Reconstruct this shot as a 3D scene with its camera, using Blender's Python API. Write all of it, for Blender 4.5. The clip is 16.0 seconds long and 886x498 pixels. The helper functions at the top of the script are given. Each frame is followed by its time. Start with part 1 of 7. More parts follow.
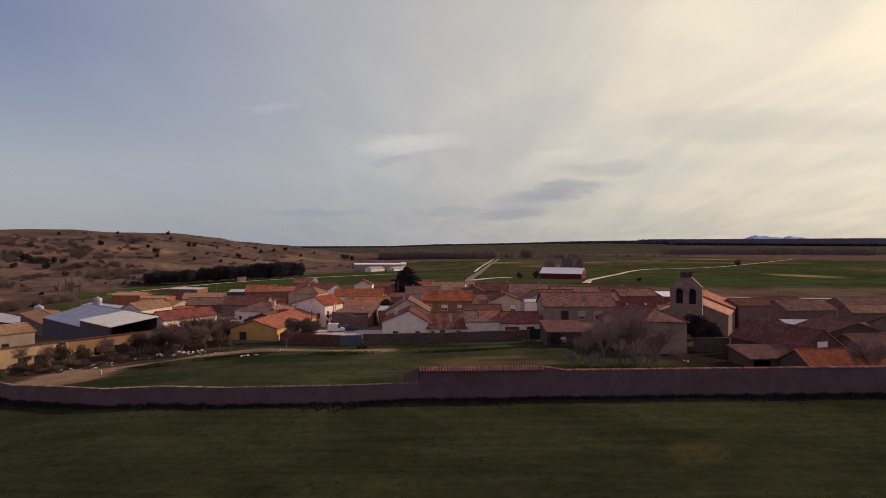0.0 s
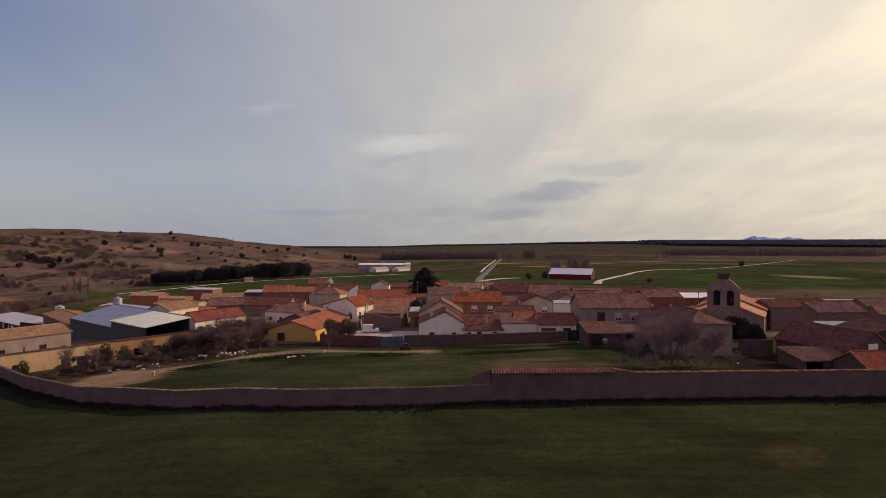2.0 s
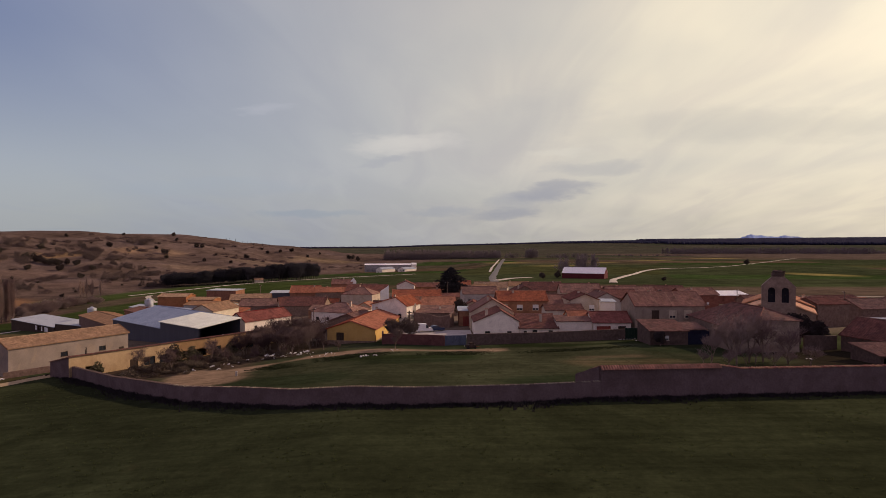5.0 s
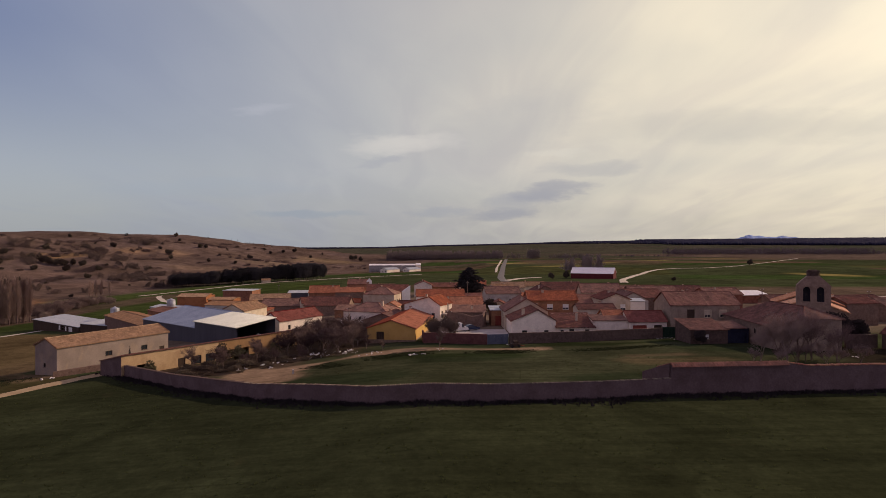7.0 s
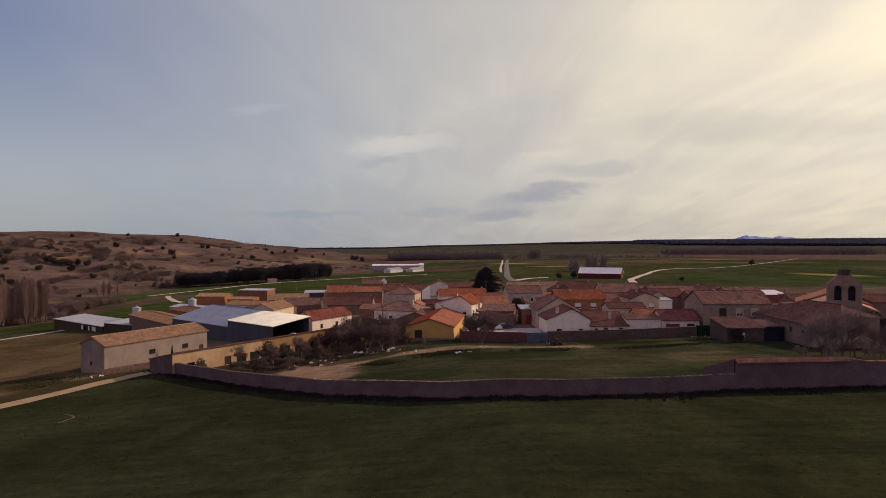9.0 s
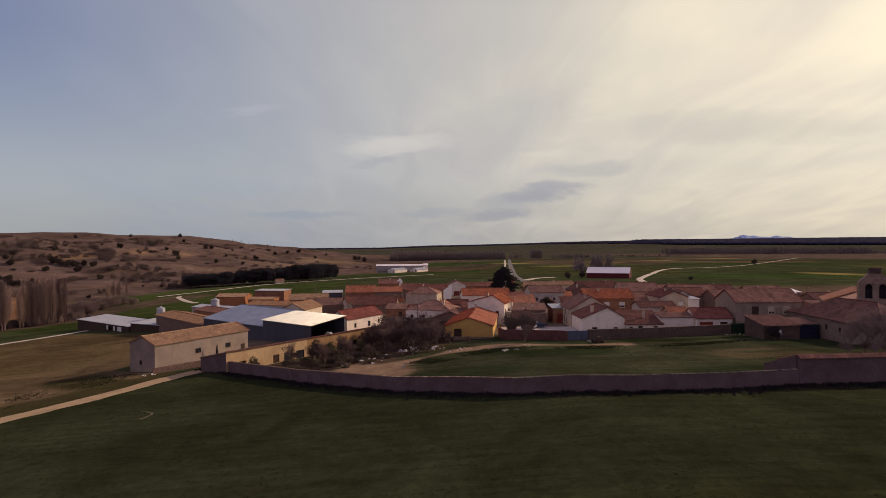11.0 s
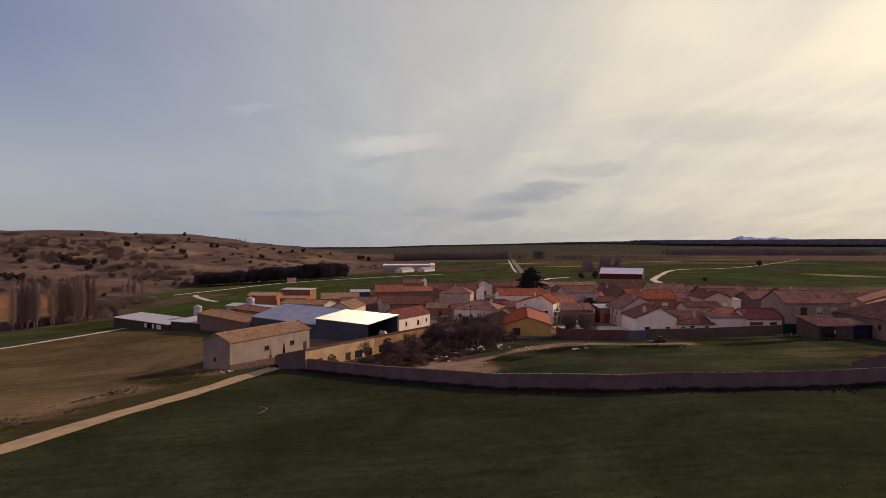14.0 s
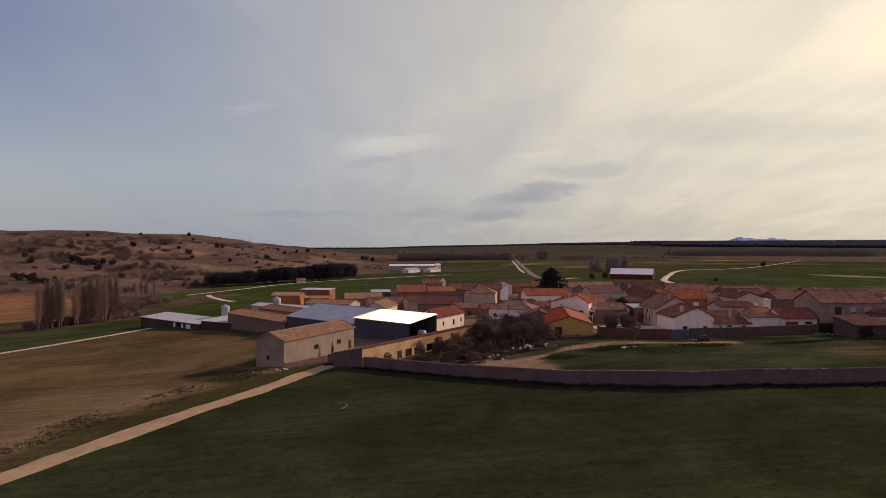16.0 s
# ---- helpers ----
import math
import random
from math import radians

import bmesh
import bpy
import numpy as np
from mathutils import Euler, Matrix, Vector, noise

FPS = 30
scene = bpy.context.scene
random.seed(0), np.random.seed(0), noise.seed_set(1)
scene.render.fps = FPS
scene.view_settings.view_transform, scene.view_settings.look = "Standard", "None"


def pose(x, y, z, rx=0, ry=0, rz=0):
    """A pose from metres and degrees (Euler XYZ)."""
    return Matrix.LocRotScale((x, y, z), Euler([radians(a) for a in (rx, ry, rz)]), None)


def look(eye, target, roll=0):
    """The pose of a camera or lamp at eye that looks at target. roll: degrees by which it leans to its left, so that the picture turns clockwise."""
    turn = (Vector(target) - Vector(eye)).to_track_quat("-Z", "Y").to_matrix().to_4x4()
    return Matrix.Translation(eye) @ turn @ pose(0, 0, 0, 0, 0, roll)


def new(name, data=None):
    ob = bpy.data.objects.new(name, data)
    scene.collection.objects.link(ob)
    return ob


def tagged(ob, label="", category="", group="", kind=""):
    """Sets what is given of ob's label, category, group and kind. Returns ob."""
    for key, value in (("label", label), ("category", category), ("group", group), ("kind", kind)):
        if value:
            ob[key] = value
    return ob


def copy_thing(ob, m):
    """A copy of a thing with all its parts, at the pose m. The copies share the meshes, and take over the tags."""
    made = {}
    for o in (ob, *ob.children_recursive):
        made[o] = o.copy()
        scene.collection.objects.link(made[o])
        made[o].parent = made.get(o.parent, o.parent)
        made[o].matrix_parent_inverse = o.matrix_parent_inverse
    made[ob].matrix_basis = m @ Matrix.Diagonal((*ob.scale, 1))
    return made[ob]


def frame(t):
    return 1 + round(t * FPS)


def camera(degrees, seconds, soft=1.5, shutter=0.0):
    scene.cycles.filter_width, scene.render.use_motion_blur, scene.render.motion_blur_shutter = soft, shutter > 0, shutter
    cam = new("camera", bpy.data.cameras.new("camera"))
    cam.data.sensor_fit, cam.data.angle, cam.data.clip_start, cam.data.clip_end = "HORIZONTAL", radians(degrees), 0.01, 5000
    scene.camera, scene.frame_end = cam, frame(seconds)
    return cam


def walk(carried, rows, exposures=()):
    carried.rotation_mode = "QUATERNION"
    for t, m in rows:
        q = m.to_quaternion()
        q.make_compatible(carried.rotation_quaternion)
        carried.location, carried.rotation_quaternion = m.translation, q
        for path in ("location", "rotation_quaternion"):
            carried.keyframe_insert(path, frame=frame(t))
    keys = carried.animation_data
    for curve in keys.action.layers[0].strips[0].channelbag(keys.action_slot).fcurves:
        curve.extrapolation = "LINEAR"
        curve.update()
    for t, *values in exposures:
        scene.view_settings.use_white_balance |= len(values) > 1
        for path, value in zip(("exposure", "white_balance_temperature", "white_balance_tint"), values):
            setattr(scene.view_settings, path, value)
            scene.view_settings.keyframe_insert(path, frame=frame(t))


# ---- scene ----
cam = camera(73.7, 16.0, soft=0.75)
EYE, TILT, LEAN, TURN = 21.0, -0.44, 0.0, 0.0
ROWS = [
    (0.0, 0.000, 0.000, 0.000, -0.000, 0.000, -0.000),
    (0.5, -2.397, -0.073, 0.043, -0.082, -0.033, -0.030),
    (1.0, -4.819, -0.031, 0.085, -0.115, 0.049, -0.040),
    (1.5, -7.268, -0.067, 0.162, -0.164, 0.000, -0.080),
    (2.0, -9.571, -0.104, 0.264, -0.180, 0.016, -0.110),
    (2.5, -12.112, -0.161, 0.306, -0.230, 0.016, -0.080),
    (3.0, -14.679, -0.244, 0.323, -0.295, 0.000, 0.010),
    (3.5, -17.195, -0.368, 0.297, -0.361, -0.000, 0.040),
    (4.0, -19.567, -0.471, 0.221, -0.427, 0.016, 0.120),
    (6.5, -31.934, -1.756, 0.009, -0.722, 0.033, 0.200),
    (7.0, -34.450, -2.021, -0.017, -0.787, 0.066, 0.210),
    (7.5, -36.831, -2.337, -0.068, -0.902, 0.049, 0.230),
    (8.0, -39.380, -2.684, -0.144, -0.984, 0.049, 0.250),
    (8.5, -41.897, -3.109, -0.196, -1.066, 0.082, 0.240),
    (9.0, -44.472, -3.565, -0.204, -1.116, 0.098, 0.200),
    (11.5, -57.469, -6.041, -0.236, -1.460, 0.115, 0.330),
    (12.0, -60.121, -6.518, -0.195, -1.526, 0.098, 0.280),
    (12.5, -62.764, -6.969, -0.154, -1.575, 0.082, 0.230),
    (13.0, -65.467, -7.425, -0.112, -1.641, 0.066, 0.180),
    (13.5, -68.136, -7.875, -0.021, -1.690, 0.082, 0.110),
    (14.0, -70.950, -8.357, 0.081, -1.739, 0.082, 0.040),
    (14.5, -73.831, -8.907, 0.130, -1.805, 0.066, 0.010),
    (15.0, -76.781, -9.476, 0.138, -1.854, 0.082, -0.010),
    (15.5, -79.628, -10.010, 0.128, -1.870, 0.098, -0.020),
    (16.0, -82.713, -10.596, 0.058, -1.919, 0.131, -0.010),
]
walk(cam, [(t, pose(0, 0, EYE, TILT, LEAN, TURN) @ pose(x, y, z, 90 + pitch, roll, yaw)) for t, x, y, z, yaw, pitch, roll in ROWS])

# ---------------------------------------------------------------- light
SUN_AZ, SUN_EL = radians(66.0), radians(26.0)          # azimuth to the right of +y
SUN = Vector((math.sin(SUN_AZ) * math.cos(SUN_EL), math.cos(SUN_AZ) * math.cos(SUN_EL), math.sin(SUN_EL)))
# the thin cloud glows brightest a little ahead of the sun
GLOW = Vector((0.732, 0.552, 0.399))
sun_data = bpy.data.lights.new("sun", "SUN")
sun_data.energy, sun_data.angle, sun_data.color = 3.45, radians(1.2), (1.0, 0.70, 0.50)
sun = new("sun", sun_data)
sun.matrix_world = look((0, 0, 0), -SUN)


class Nodes:
    """Short hand for a node tree."""

    def __init__(self, tree):
        self.t = tree
        tree.nodes.clear()

    def add(self, kind, ins=(), **props):
        n = self.t.nodes.new(kind)
        for k, v in props.items():
            setattr(n, k, v)
        for k, v in dict(ins).items():
            if isinstance(v, bpy.types.NodeSocket):
                self.t.links.new(v, n.inputs[k])
            else:
                n.inputs[k].default_value = v
        return n

    def math(self, op, a, b=0.0, clamp=False):
        return self.add("ShaderNodeMath", {0: a, 1: b}, operation=op, use_clamp=clamp).outputs[0]

    def span(self, v, a, b, lo=0.0, hi=1.0):
        return self.add("ShaderNodeMapRange", {0: v, 1: a, 2: b, 3: lo, 4: hi}, interpolation_type="SMOOTHSTEP").outputs[0]

    def mix(self, f, a, b, blend="MIX"):
        n = self.add("ShaderNodeMix", data_type="RGBA", blend_type=blend)
        for i, v in ((0, f), (6, a), (7, b)):
            if isinstance(v, bpy.types.NodeSocket):
                self.t.links.new(v, n.inputs[i])
            else:
                n.inputs[i].default_value = v if i == 0 else (*v, 1.0)
        return n.outputs[2]

    def noise(self, vec, scale, detail=4.0, rough=0.55, distort=0.0):
        return self.add("ShaderNodeTexNoise", {"Vector": vec, "Scale": scale, "Detail": detail, "Roughness": rough, "Distortion": distort}).outputs[0]


def make_world():
    world = bpy.data.worlds.new("overcast_sky")
    scene.world = world
    world.use_nodes = True
    n = Nodes(world.node_tree)
    way = n.add("ShaderNodeTexCoord").outputs["Generated"]
    sky = n.add("ShaderNodeTexSky", sky_type="NISHITA", sun_disc=False, sun_elevation=SUN_EL, sun_rotation=SUN_AZ,
                air_density=1.2, dust_density=2.0).outputs[0]
    blue = n.mix(1.0, sky, (0.085, 0.085, 0.085), "MULTIPLY")
    sep = n.add("ShaderNodeSeparateXYZ", {0: way})
    up = n.math("MAXIMUM", sep.outputs[2], 0.0)
    near = n.add("ShaderNodeVectorMath", {0: way, 1: tuple(GLOW)}, operation="DOT_PRODUCT").outputs["Value"]
    # the cloud sheet, seen in perspective: streaks that run towards the sun's side
    low = n.math("ADD", up, 0.16)
    px, py = n.math("DIVIDE", sep.outputs[0], low), n.math("DIVIDE", sep.outputs[1], low)
    flat = n.add("ShaderNodeCombineXYZ", {0: px, 1: py, 2: 0.0}).outputs[0]
    turned = n.add("ShaderNodeMapping", {"Vector": flat, "Rotation": (0, 0, radians(-62)), "Scale": (0.95, 0.36, 1.0)}).outputs[0]
    streak = n.noise(turned, 1.3, 3.0, 0.45, 0.8)
    soft = n.noise(flat, 0.55, 3.0, 0.5, 0.3)
    cover = n.math("ADD", n.math("MULTIPLY", streak, 0.42), n.math("MULTIPLY", soft, 0.58))
    thick = n.math("ADD", n.span(cover, 0.32, 0.68, 0.16, 0.78), n.span(near, -0.05, 0.72, -0.50, 0.32), clamp=True)
    wisp = n.noise(n.add("ShaderNodeMapping", {"Vector": flat, "Rotation": (0, 0, radians(-48)), "Scale": (1.5, 0.5, 1.0)}).outputs[0], 2.0, 4.0, 0.5, 0.9)
    lit = n.span(near, 0.0, 1.0)
    grey = n.mix(lit, (0.315, 0.362, 0.49), (0.63, 0.585, 0.51))
    glow = n.math("POWER", n.math("MAXIMUM", near, 0.0), 7.0)
    grey = n.mix(glow, grey, (1.38, 1.18, 0.86))
    tone = n.span(wisp, 0.3, 0.72, 0.91, 1.03)
    grey = n.mix(1.0, grey, n.add("ShaderNodeCombineColor", {0: tone, 1: tone, 2: n.span(wisp, 0.3, 0.72, 0.94, 1.01)}).outputs[0], "MULTIPLY")
    base = n.mix(n.span(up, 0.0, 0.35), (0.47, 0.50, 0.54), (0.165, 0.205, 0.38))
    base = n.mix(n.span(near, 0.0, 0.8), base, (0.48, 0.48, 0.47))
    base = n.mix(0.2, base, blue)
    full = n.mix(thick, base, grey)
    # small lens-shaped clouds and one darker bank low over the plain
    ahead = n.math("MAXIMUM", sep.outputs[1], 0.05)
    az, el = n.math("DIVIDE", sep.outputs[0], ahead), n.math("DIVIDE", sep.outputs[2], ahead)
    grain = n.add("ShaderNodeCombineXYZ", {0: n.math("MULTIPLY", az, 9.0), 1: n.math("MULTIPLY", el, 30.0), 2: 0.0}).outputs[0]
    warp = n.add("ShaderNodeTexNoise", {"Vector": grain, "Scale": 1.0, "Detail": 5.0, "Roughness": 0.6})
    swirl = n.add("ShaderNodeSeparateColor", {0: warp.outputs[1]})
    az = n.math("ADD", az, n.math("MULTIPLY", n.math("SUBTRACT", swirl.outputs[0], 0.5), 0.16))
    el = n.math("ADD", el, n.math("MULTIPLY", n.math("SUBTRACT", swirl.outputs[1], 0.5), 0.045))
    for (x, z), wide, tall, colour, amount in (((-0.051, 0.170), 0.081, 0.0163, (0.72, 0.68, 0.63), 0.55),
                                               ((-0.096, 0.142), 0.036, 0.0076, (0.36, 0.37, 0.43), 0.40),
                                               ((0.197, 0.093), 0.050, 0.0140, (0.3, 0.31, 0.38), 0.62),
                                               ((0.274, 0.132), 0.072, 0.0115, (0.4, 0.4, 0.43), 0.42),
                                               ((0.115, 0.053), 0.046, 0.0115, (0.31, 0.325, 0.4), 0.60),
                                               ((0.139, 0.078), 0.053, 0.0134, (0.36, 0.37, 0.43), 0.45),
                                               ((0.002, 0.056), 0.053, 0.0067, (0.36, 0.38, 0.44), 0.45),
                                               ((-0.214, 0.051), 0.072, 0.0067, (0.3, 0.36, 0.44), 0.45),
                                               ((0.214, 0.157), 0.043, 0.0086, (0.72, 0.68, 0.6), 0.40),
                                               ((0.540, 0.199), 0.249, 0.0249, (0.5, 0.48, 0.45), 0.30),
                                               ((0.116, 0.190), 0.105, 0.0717, (0.46, 0.45, 0.46), 0.38),
                                               ((-0.291, 0.227), 0.040, 0.0086, (0.48, 0.49, 0.55), 0.40),
                                               ((0.231, 0.037), 0.115, 0.0076, (0.66, 0.62, 0.55), 0.35),
                                               ((-0.398, 0.100), 0.153, 0.0134, (0.36, 0.41, 0.48), 0.30)):
        u = n.math("SUBTRACT", el, z)
        a = n.math("POWER", n.math("DIVIDE", n.math("SUBTRACT", n.math("SUBTRACT", az, x), n.math("MULTIPLY", u, 1.5)), wide), 2.0)
        b = n.math("POWER", n.math("DIVIDE", u, tall), 2.0)
        m = n.math("MULTIPLY", n.span(n.math("ADD", a, b), 2.2, -0.2), n.math("GREATER_THAN", sep.outputs[1], 0.1))
        full = n.mix(n.math("MULTIPLY", m, amount), full, colour)
    # the haze low over the plain takes some light away
    dim = n.math("MULTIPLY", n.span(up, 0.0, 0.13, 0.85, 1.0), n.span(sep.outputs[0], 0.1, 0.55, 1.0, 0.95))
    full = n.mix(1.0, full, n.add("ShaderNodeCombineColor", {0: dim, 1: dim, 2: dim}).outputs[0], "MULTIPLY")
    # the clear, deeper part of the sky overhead and away from the sun
    front = n.math("MULTIPLY", n.span(up, 0.34, 0.62, 1.0, 0.0), n.span(n.math("ADD", sep.outputs[1], n.math("MULTIPLY", sep.outputs[0], 0.5)), -0.25, 0.35))
    full = n.mix(front, n.mix(n.span(up, 0.0, 0.5), (0.50, 0.405, 0.52), (0.31, 0.25, 0.35)), full)
    bg = n.add("ShaderNodeBackground", {0: full, 1: 1.0})
    n.add("ShaderNodeOutputWorld", {0: bg.outputs[0]})


make_world()


# ---------------------------------------------------------------- materials
def surface(name, c1, c2, scale=1.0, rough=0.9, bump=0.2, fine=18.0, stain=(0.5, 0.35), metal=0.0, vary=0.0, stretch=(1, 1, 1), gloss=0.12, grime=None):
    """A painted, plastered, wooden or earthen surface: two tones, fine grain, broad stains."""
    m = bpy.data.materials.new(name)
    m.use_nodes = True
    n = Nodes(m.node_tree)
    at = n.add("ShaderNodeMapping", {"Vector": n.add("ShaderNodeTexCoord").outputs["Object"], "Scale": stretch}).outputs[0]
    broad = n.noise(at, scale, 5.0, 0.6)
    grain = n.noise(at, fine, 3.0, 0.6)
    col = n.mix(n.span(broad, 0.3, 0.7), c1, c2)
    dirt = n.noise(at, stain[0], 6.0, 0.65, 0.6)
    col = n.mix(n.math("MULTIPLY", n.span(dirt, 0.48, 0.68), stain[1]), col, grime or tuple(0.35 * v for v in c1))
    col = n.mix(1.0, col, n.add("ShaderNodeCombineColor", {i: n.span(grain, 0.2, 0.8, 0.82, 1.15) for i in range(3)}).outputs[0], "MULTIPLY")
    if vary:
        own = n.add("ShaderNodeObjectInfo").outputs["Random"]
        col = n.add("ShaderNodeHueSaturation", {"Hue": n.span(own, 0, 1, 0.5 - 0.03 * vary, 0.5 + 0.03 * vary), "Value": n.span(own, 0, 1, 1 - 0.35 * vary, 1 + 0.35 * vary), "Color": col}).outputs[0]
    b = n.add("ShaderNodeBump", {"Strength": bump, "Distance": 0.05, "Height": n.math("ADD", grain, broad)})
    p = n.add("ShaderNodeBsdfPrincipled", {"Base Color": col, "Roughness": rough, "Metallic": metal, "Normal": b.outputs[0], "Specular IOR Level": gloss})
    n.add("ShaderNodeOutputMaterial", {0: p.outputs[0]})
    return m


def tile_surface(name, c1, c2, old, amount=0.5, row=0.36):
    """Curved clay roof tiles: rows across the slope, tile to tile tones, lichen and soot."""
    m = bpy.data.materials.new(name)
    m.use_nodes = True
    n = Nodes(m.node_tree)
    at = n.add("ShaderNodeTexCoord").outputs["Object"]
    snap = n.add("ShaderNodeVectorMath", {0: at, 1: (0.28, row, 50.0)}, operation="SNAP").outputs[0]
    each = n.add("ShaderNodeTexWhiteNoise", {"Vector": snap}, noise_dimensions="3D").outputs[0]
    broad = n.noise(at, 0.35, 5.0, 0.65, 0.5)
    fine = n.noise(at, 9.0, 3.0)
    col = n.mix(each, c1, c2)
    col = n.mix(n.math("MULTIPLY", n.span(broad, 0.42, 0.66), amount), col, old)
    col = n.mix(n.math("MULTIPLY", n.span(fine, 0.55, 0.75), 0.45), col, tuple(0.45 * v for v in old))
    patch = n.span(n.noise(at, 0.8, 4.0, 0.6, 0.6), 0.3, 0.7, 0.74, 1.2)
    col = n.mix(1.0, col, n.add("ShaderNodeCombineColor", {0: patch, 1: patch, 2: patch}).outputs[0], "MULTIPLY")
    own = n.add("ShaderNodeObjectInfo").outputs["Random"]
    col = n.add("ShaderNodeHueSaturation", {"Hue": n.span(own, 0, 1, 0.494, 0.509), "Saturation": n.span(own, 0, 1, 1.0, 0.82), "Value": n.span(own, 0, 1, 0.8, 1.15), "Color": col}).outputs[0]
    sep = n.add("ShaderNodeSeparateXYZ", {0: at})
    saw = n.math("FRACT", n.math("DIVIDE", sep.outputs[1], row))
    b = n.add("ShaderNodeBump", {"Strength": 0.6, "Distance": 0.04, "Height": n.math("ADD", saw, fine)})
    p = n.add("ShaderNodeBsdfPrincipled", {"Base Color": col, "Roughness": 0.95, "Normal": b.outputs[0], "Specular IOR Level": 0.08})
    n.add("ShaderNodeOutputMaterial", {0: p.outputs[0]})
    return m


def leaf_surface(name, c1, c2, scale=0.6, thin=0.0):
    m = bpy.data.materials.new(name)
    m.use_nodes = True
    n = Nodes(m.node_tree)
    at = n.add("ShaderNodeTexCoord").outputs["Object"]
    isle = n.add("ShaderNodeNewGeometry").outputs["Random Per Island"]
    f = n.math("ADD", n.math("MULTIPLY", isle, 0.6), n.math("MULTIPLY", n.noise(at, scale), 0.4))
    col = n.mix(f, c1, c2)
    own = n.add("ShaderNodeObjectInfo").outputs["Random"]
    col = n.add("ShaderNodeHueSaturation", {"Hue": n.span(own, 0, 1, 0.485, 0.515), "Value": n.span(own, 0, 1, 0.7, 1.25), "Color": col}).outputs[0]
    p = n.add("ShaderNodeBsdfPrincipled", {"Base Color": col, "Roughness": 0.9, "Specular IOR Level": 0.05})
    if thin:
        through_leaf = n.add("ShaderNodeBsdfTranslucent", {"Color": col})
        p = n.add("ShaderNodeMixShader", {0: thin, 1: p.outputs[0], 2: through_leaf.outputs[0]})
    n.add("ShaderNodeOutputMaterial", {0: p.outputs[0]})
    return m


def ground_surface():
    """The land: the use of each parcel comes with the sheet, the grain, tufts and drill rows from noise."""
    m = bpy.data.materials.new("land")
    m.use_nodes = True
    n = Nodes(m.node_tree)
    at = n.add("ShaderNodeTexCoord").outputs["Object"]
    use = n.add("ShaderNodeAttribute", attribute_name="land_use").outputs["Color"]
    tufts = n.noise(at, 1.7, 6.0, 0.7)
    rows = n.noise(n.add("ShaderNodeMapping", {"Vector": at, "Rotation": (0, 0, radians(-4)), "Scale": (0.05, 0.75, 1)}).outputs[0], 1.0, 5.0, 0.65, 0.4)
    patch = n.noise(at, 0.045, 6.0, 0.6, 0.7)
    wide = n.noise(at, 0.006, 5.0, 0.6, 0.5)
    f = n.math("MULTIPLY", n.span(tufts, 0.25, 0.8, 0.86, 1.16), n.span(rows, 0.3, 0.7, 0.84, 1.15))
    f = n.math("MULTIPLY", f, n.span(n.noise(at, 0.55, 6.0, 0.75, 0.3), 0.3, 0.7, 0.84, 1.18))
    f = n.math("MULTIPLY", f, n.span(patch, 0.25, 0.75, 0.68, 1.38))
    f = n.math("MULTIPLY", f, n.span(wide, 0.25, 0.75, 0.82, 1.2))
    col = n.mix(1.0, use, n.add("ShaderNodeCombineColor", {0: f, 1: f, 2: f}).outputs[0], "MULTIPLY")
    col = n.mix(n.math("MULTIPLY", n.span(n.noise(at, 0.12, 6.0, 0.7, 0.5), 0.60, 0.78), 0.25), col, (0.075, 0.058, 0.03))
    b = n.add("ShaderNodeBump", {"Strength": 0.4, "Distance": 0.12, "Height": n.math("ADD", tufts, rows)})
    p = n.add("ShaderNodeBsdfPrincipled", {"Base Color": col, "Roughness": 1.0, "Normal": b.outputs[0], "Specular IOR Level": 0.0})
    n.add("ShaderNodeOutputMaterial", {0: p.outputs[0]})
    return m


LAND = ground_surface()
PLASTER_WHITE = surface("white_plaster", (0.78, 0.705, 0.60), (0.86, 0.785, 0.675), 0.5, stain=(0.4, 0.3), grime=(0.34, 0.30, 0.26), vary=0.25)
PLASTER_CREAM = surface("cream_plaster", (0.50, 0.42, 0.31), (0.60, 0.52, 0.40), 0.5, stain=(0.4, 0.4), grime=(0.28, 0.22, 0.16), vary=0.3)
PLASTER_GREY = surface("grey_render", (0.34, 0.32, 0.30), (0.42, 0.40, 0.38), 0.6, stain=(0.35, 0.4), vary=0.4)
PLASTER_YELLOW = surface("yellow_plaster", (0.52, 0.33, 0.10), (0.58, 0.38, 0.13), 0.5, stain=(0.3, 0.25), grime=(0.3, 0.2, 0.09))
PLASTER_OCHRE = surface("ochre_render", (0.425, 0.305, 0.17), (0.51, 0.38, 0.225), 0.35, stain=(0.25, 0.5), grime=(0.27, 0.17, 0.09))
RENDER_BROWN = surface("orange_brown_render", (0.28, 0.175, 0.085), (0.35, 0.225, 0.115), 0.35, stain=(0.25, 0.5), grime=(0.18, 0.11, 0.06))
PLASTER_BARN = surface("weathered_barn_render", (0.225, 0.187, 0.160), (0.29, 0.243, 0.21), 0.3, stain=(0.2, 0.55), grime=(0.36, 0.28, 0.20))
STONE = surface("rubble_stone", (0.17, 0.115, 0.09), (0.26, 0.185, 0.145), 1.6, bump=0.6, fine=6.0, stain=(0.5, 0.5), grime=(0.12, 0.09, 0.07), vary=0.3)
CHURCH = surface("church_masonry", (0.21, 0.155, 0.125), (0.29, 0.22, 0.175), 1.0, bump=0.5, fine=5.0, stain=(0.3, 0.45), grime=(0.17, 0.13, 0.11))
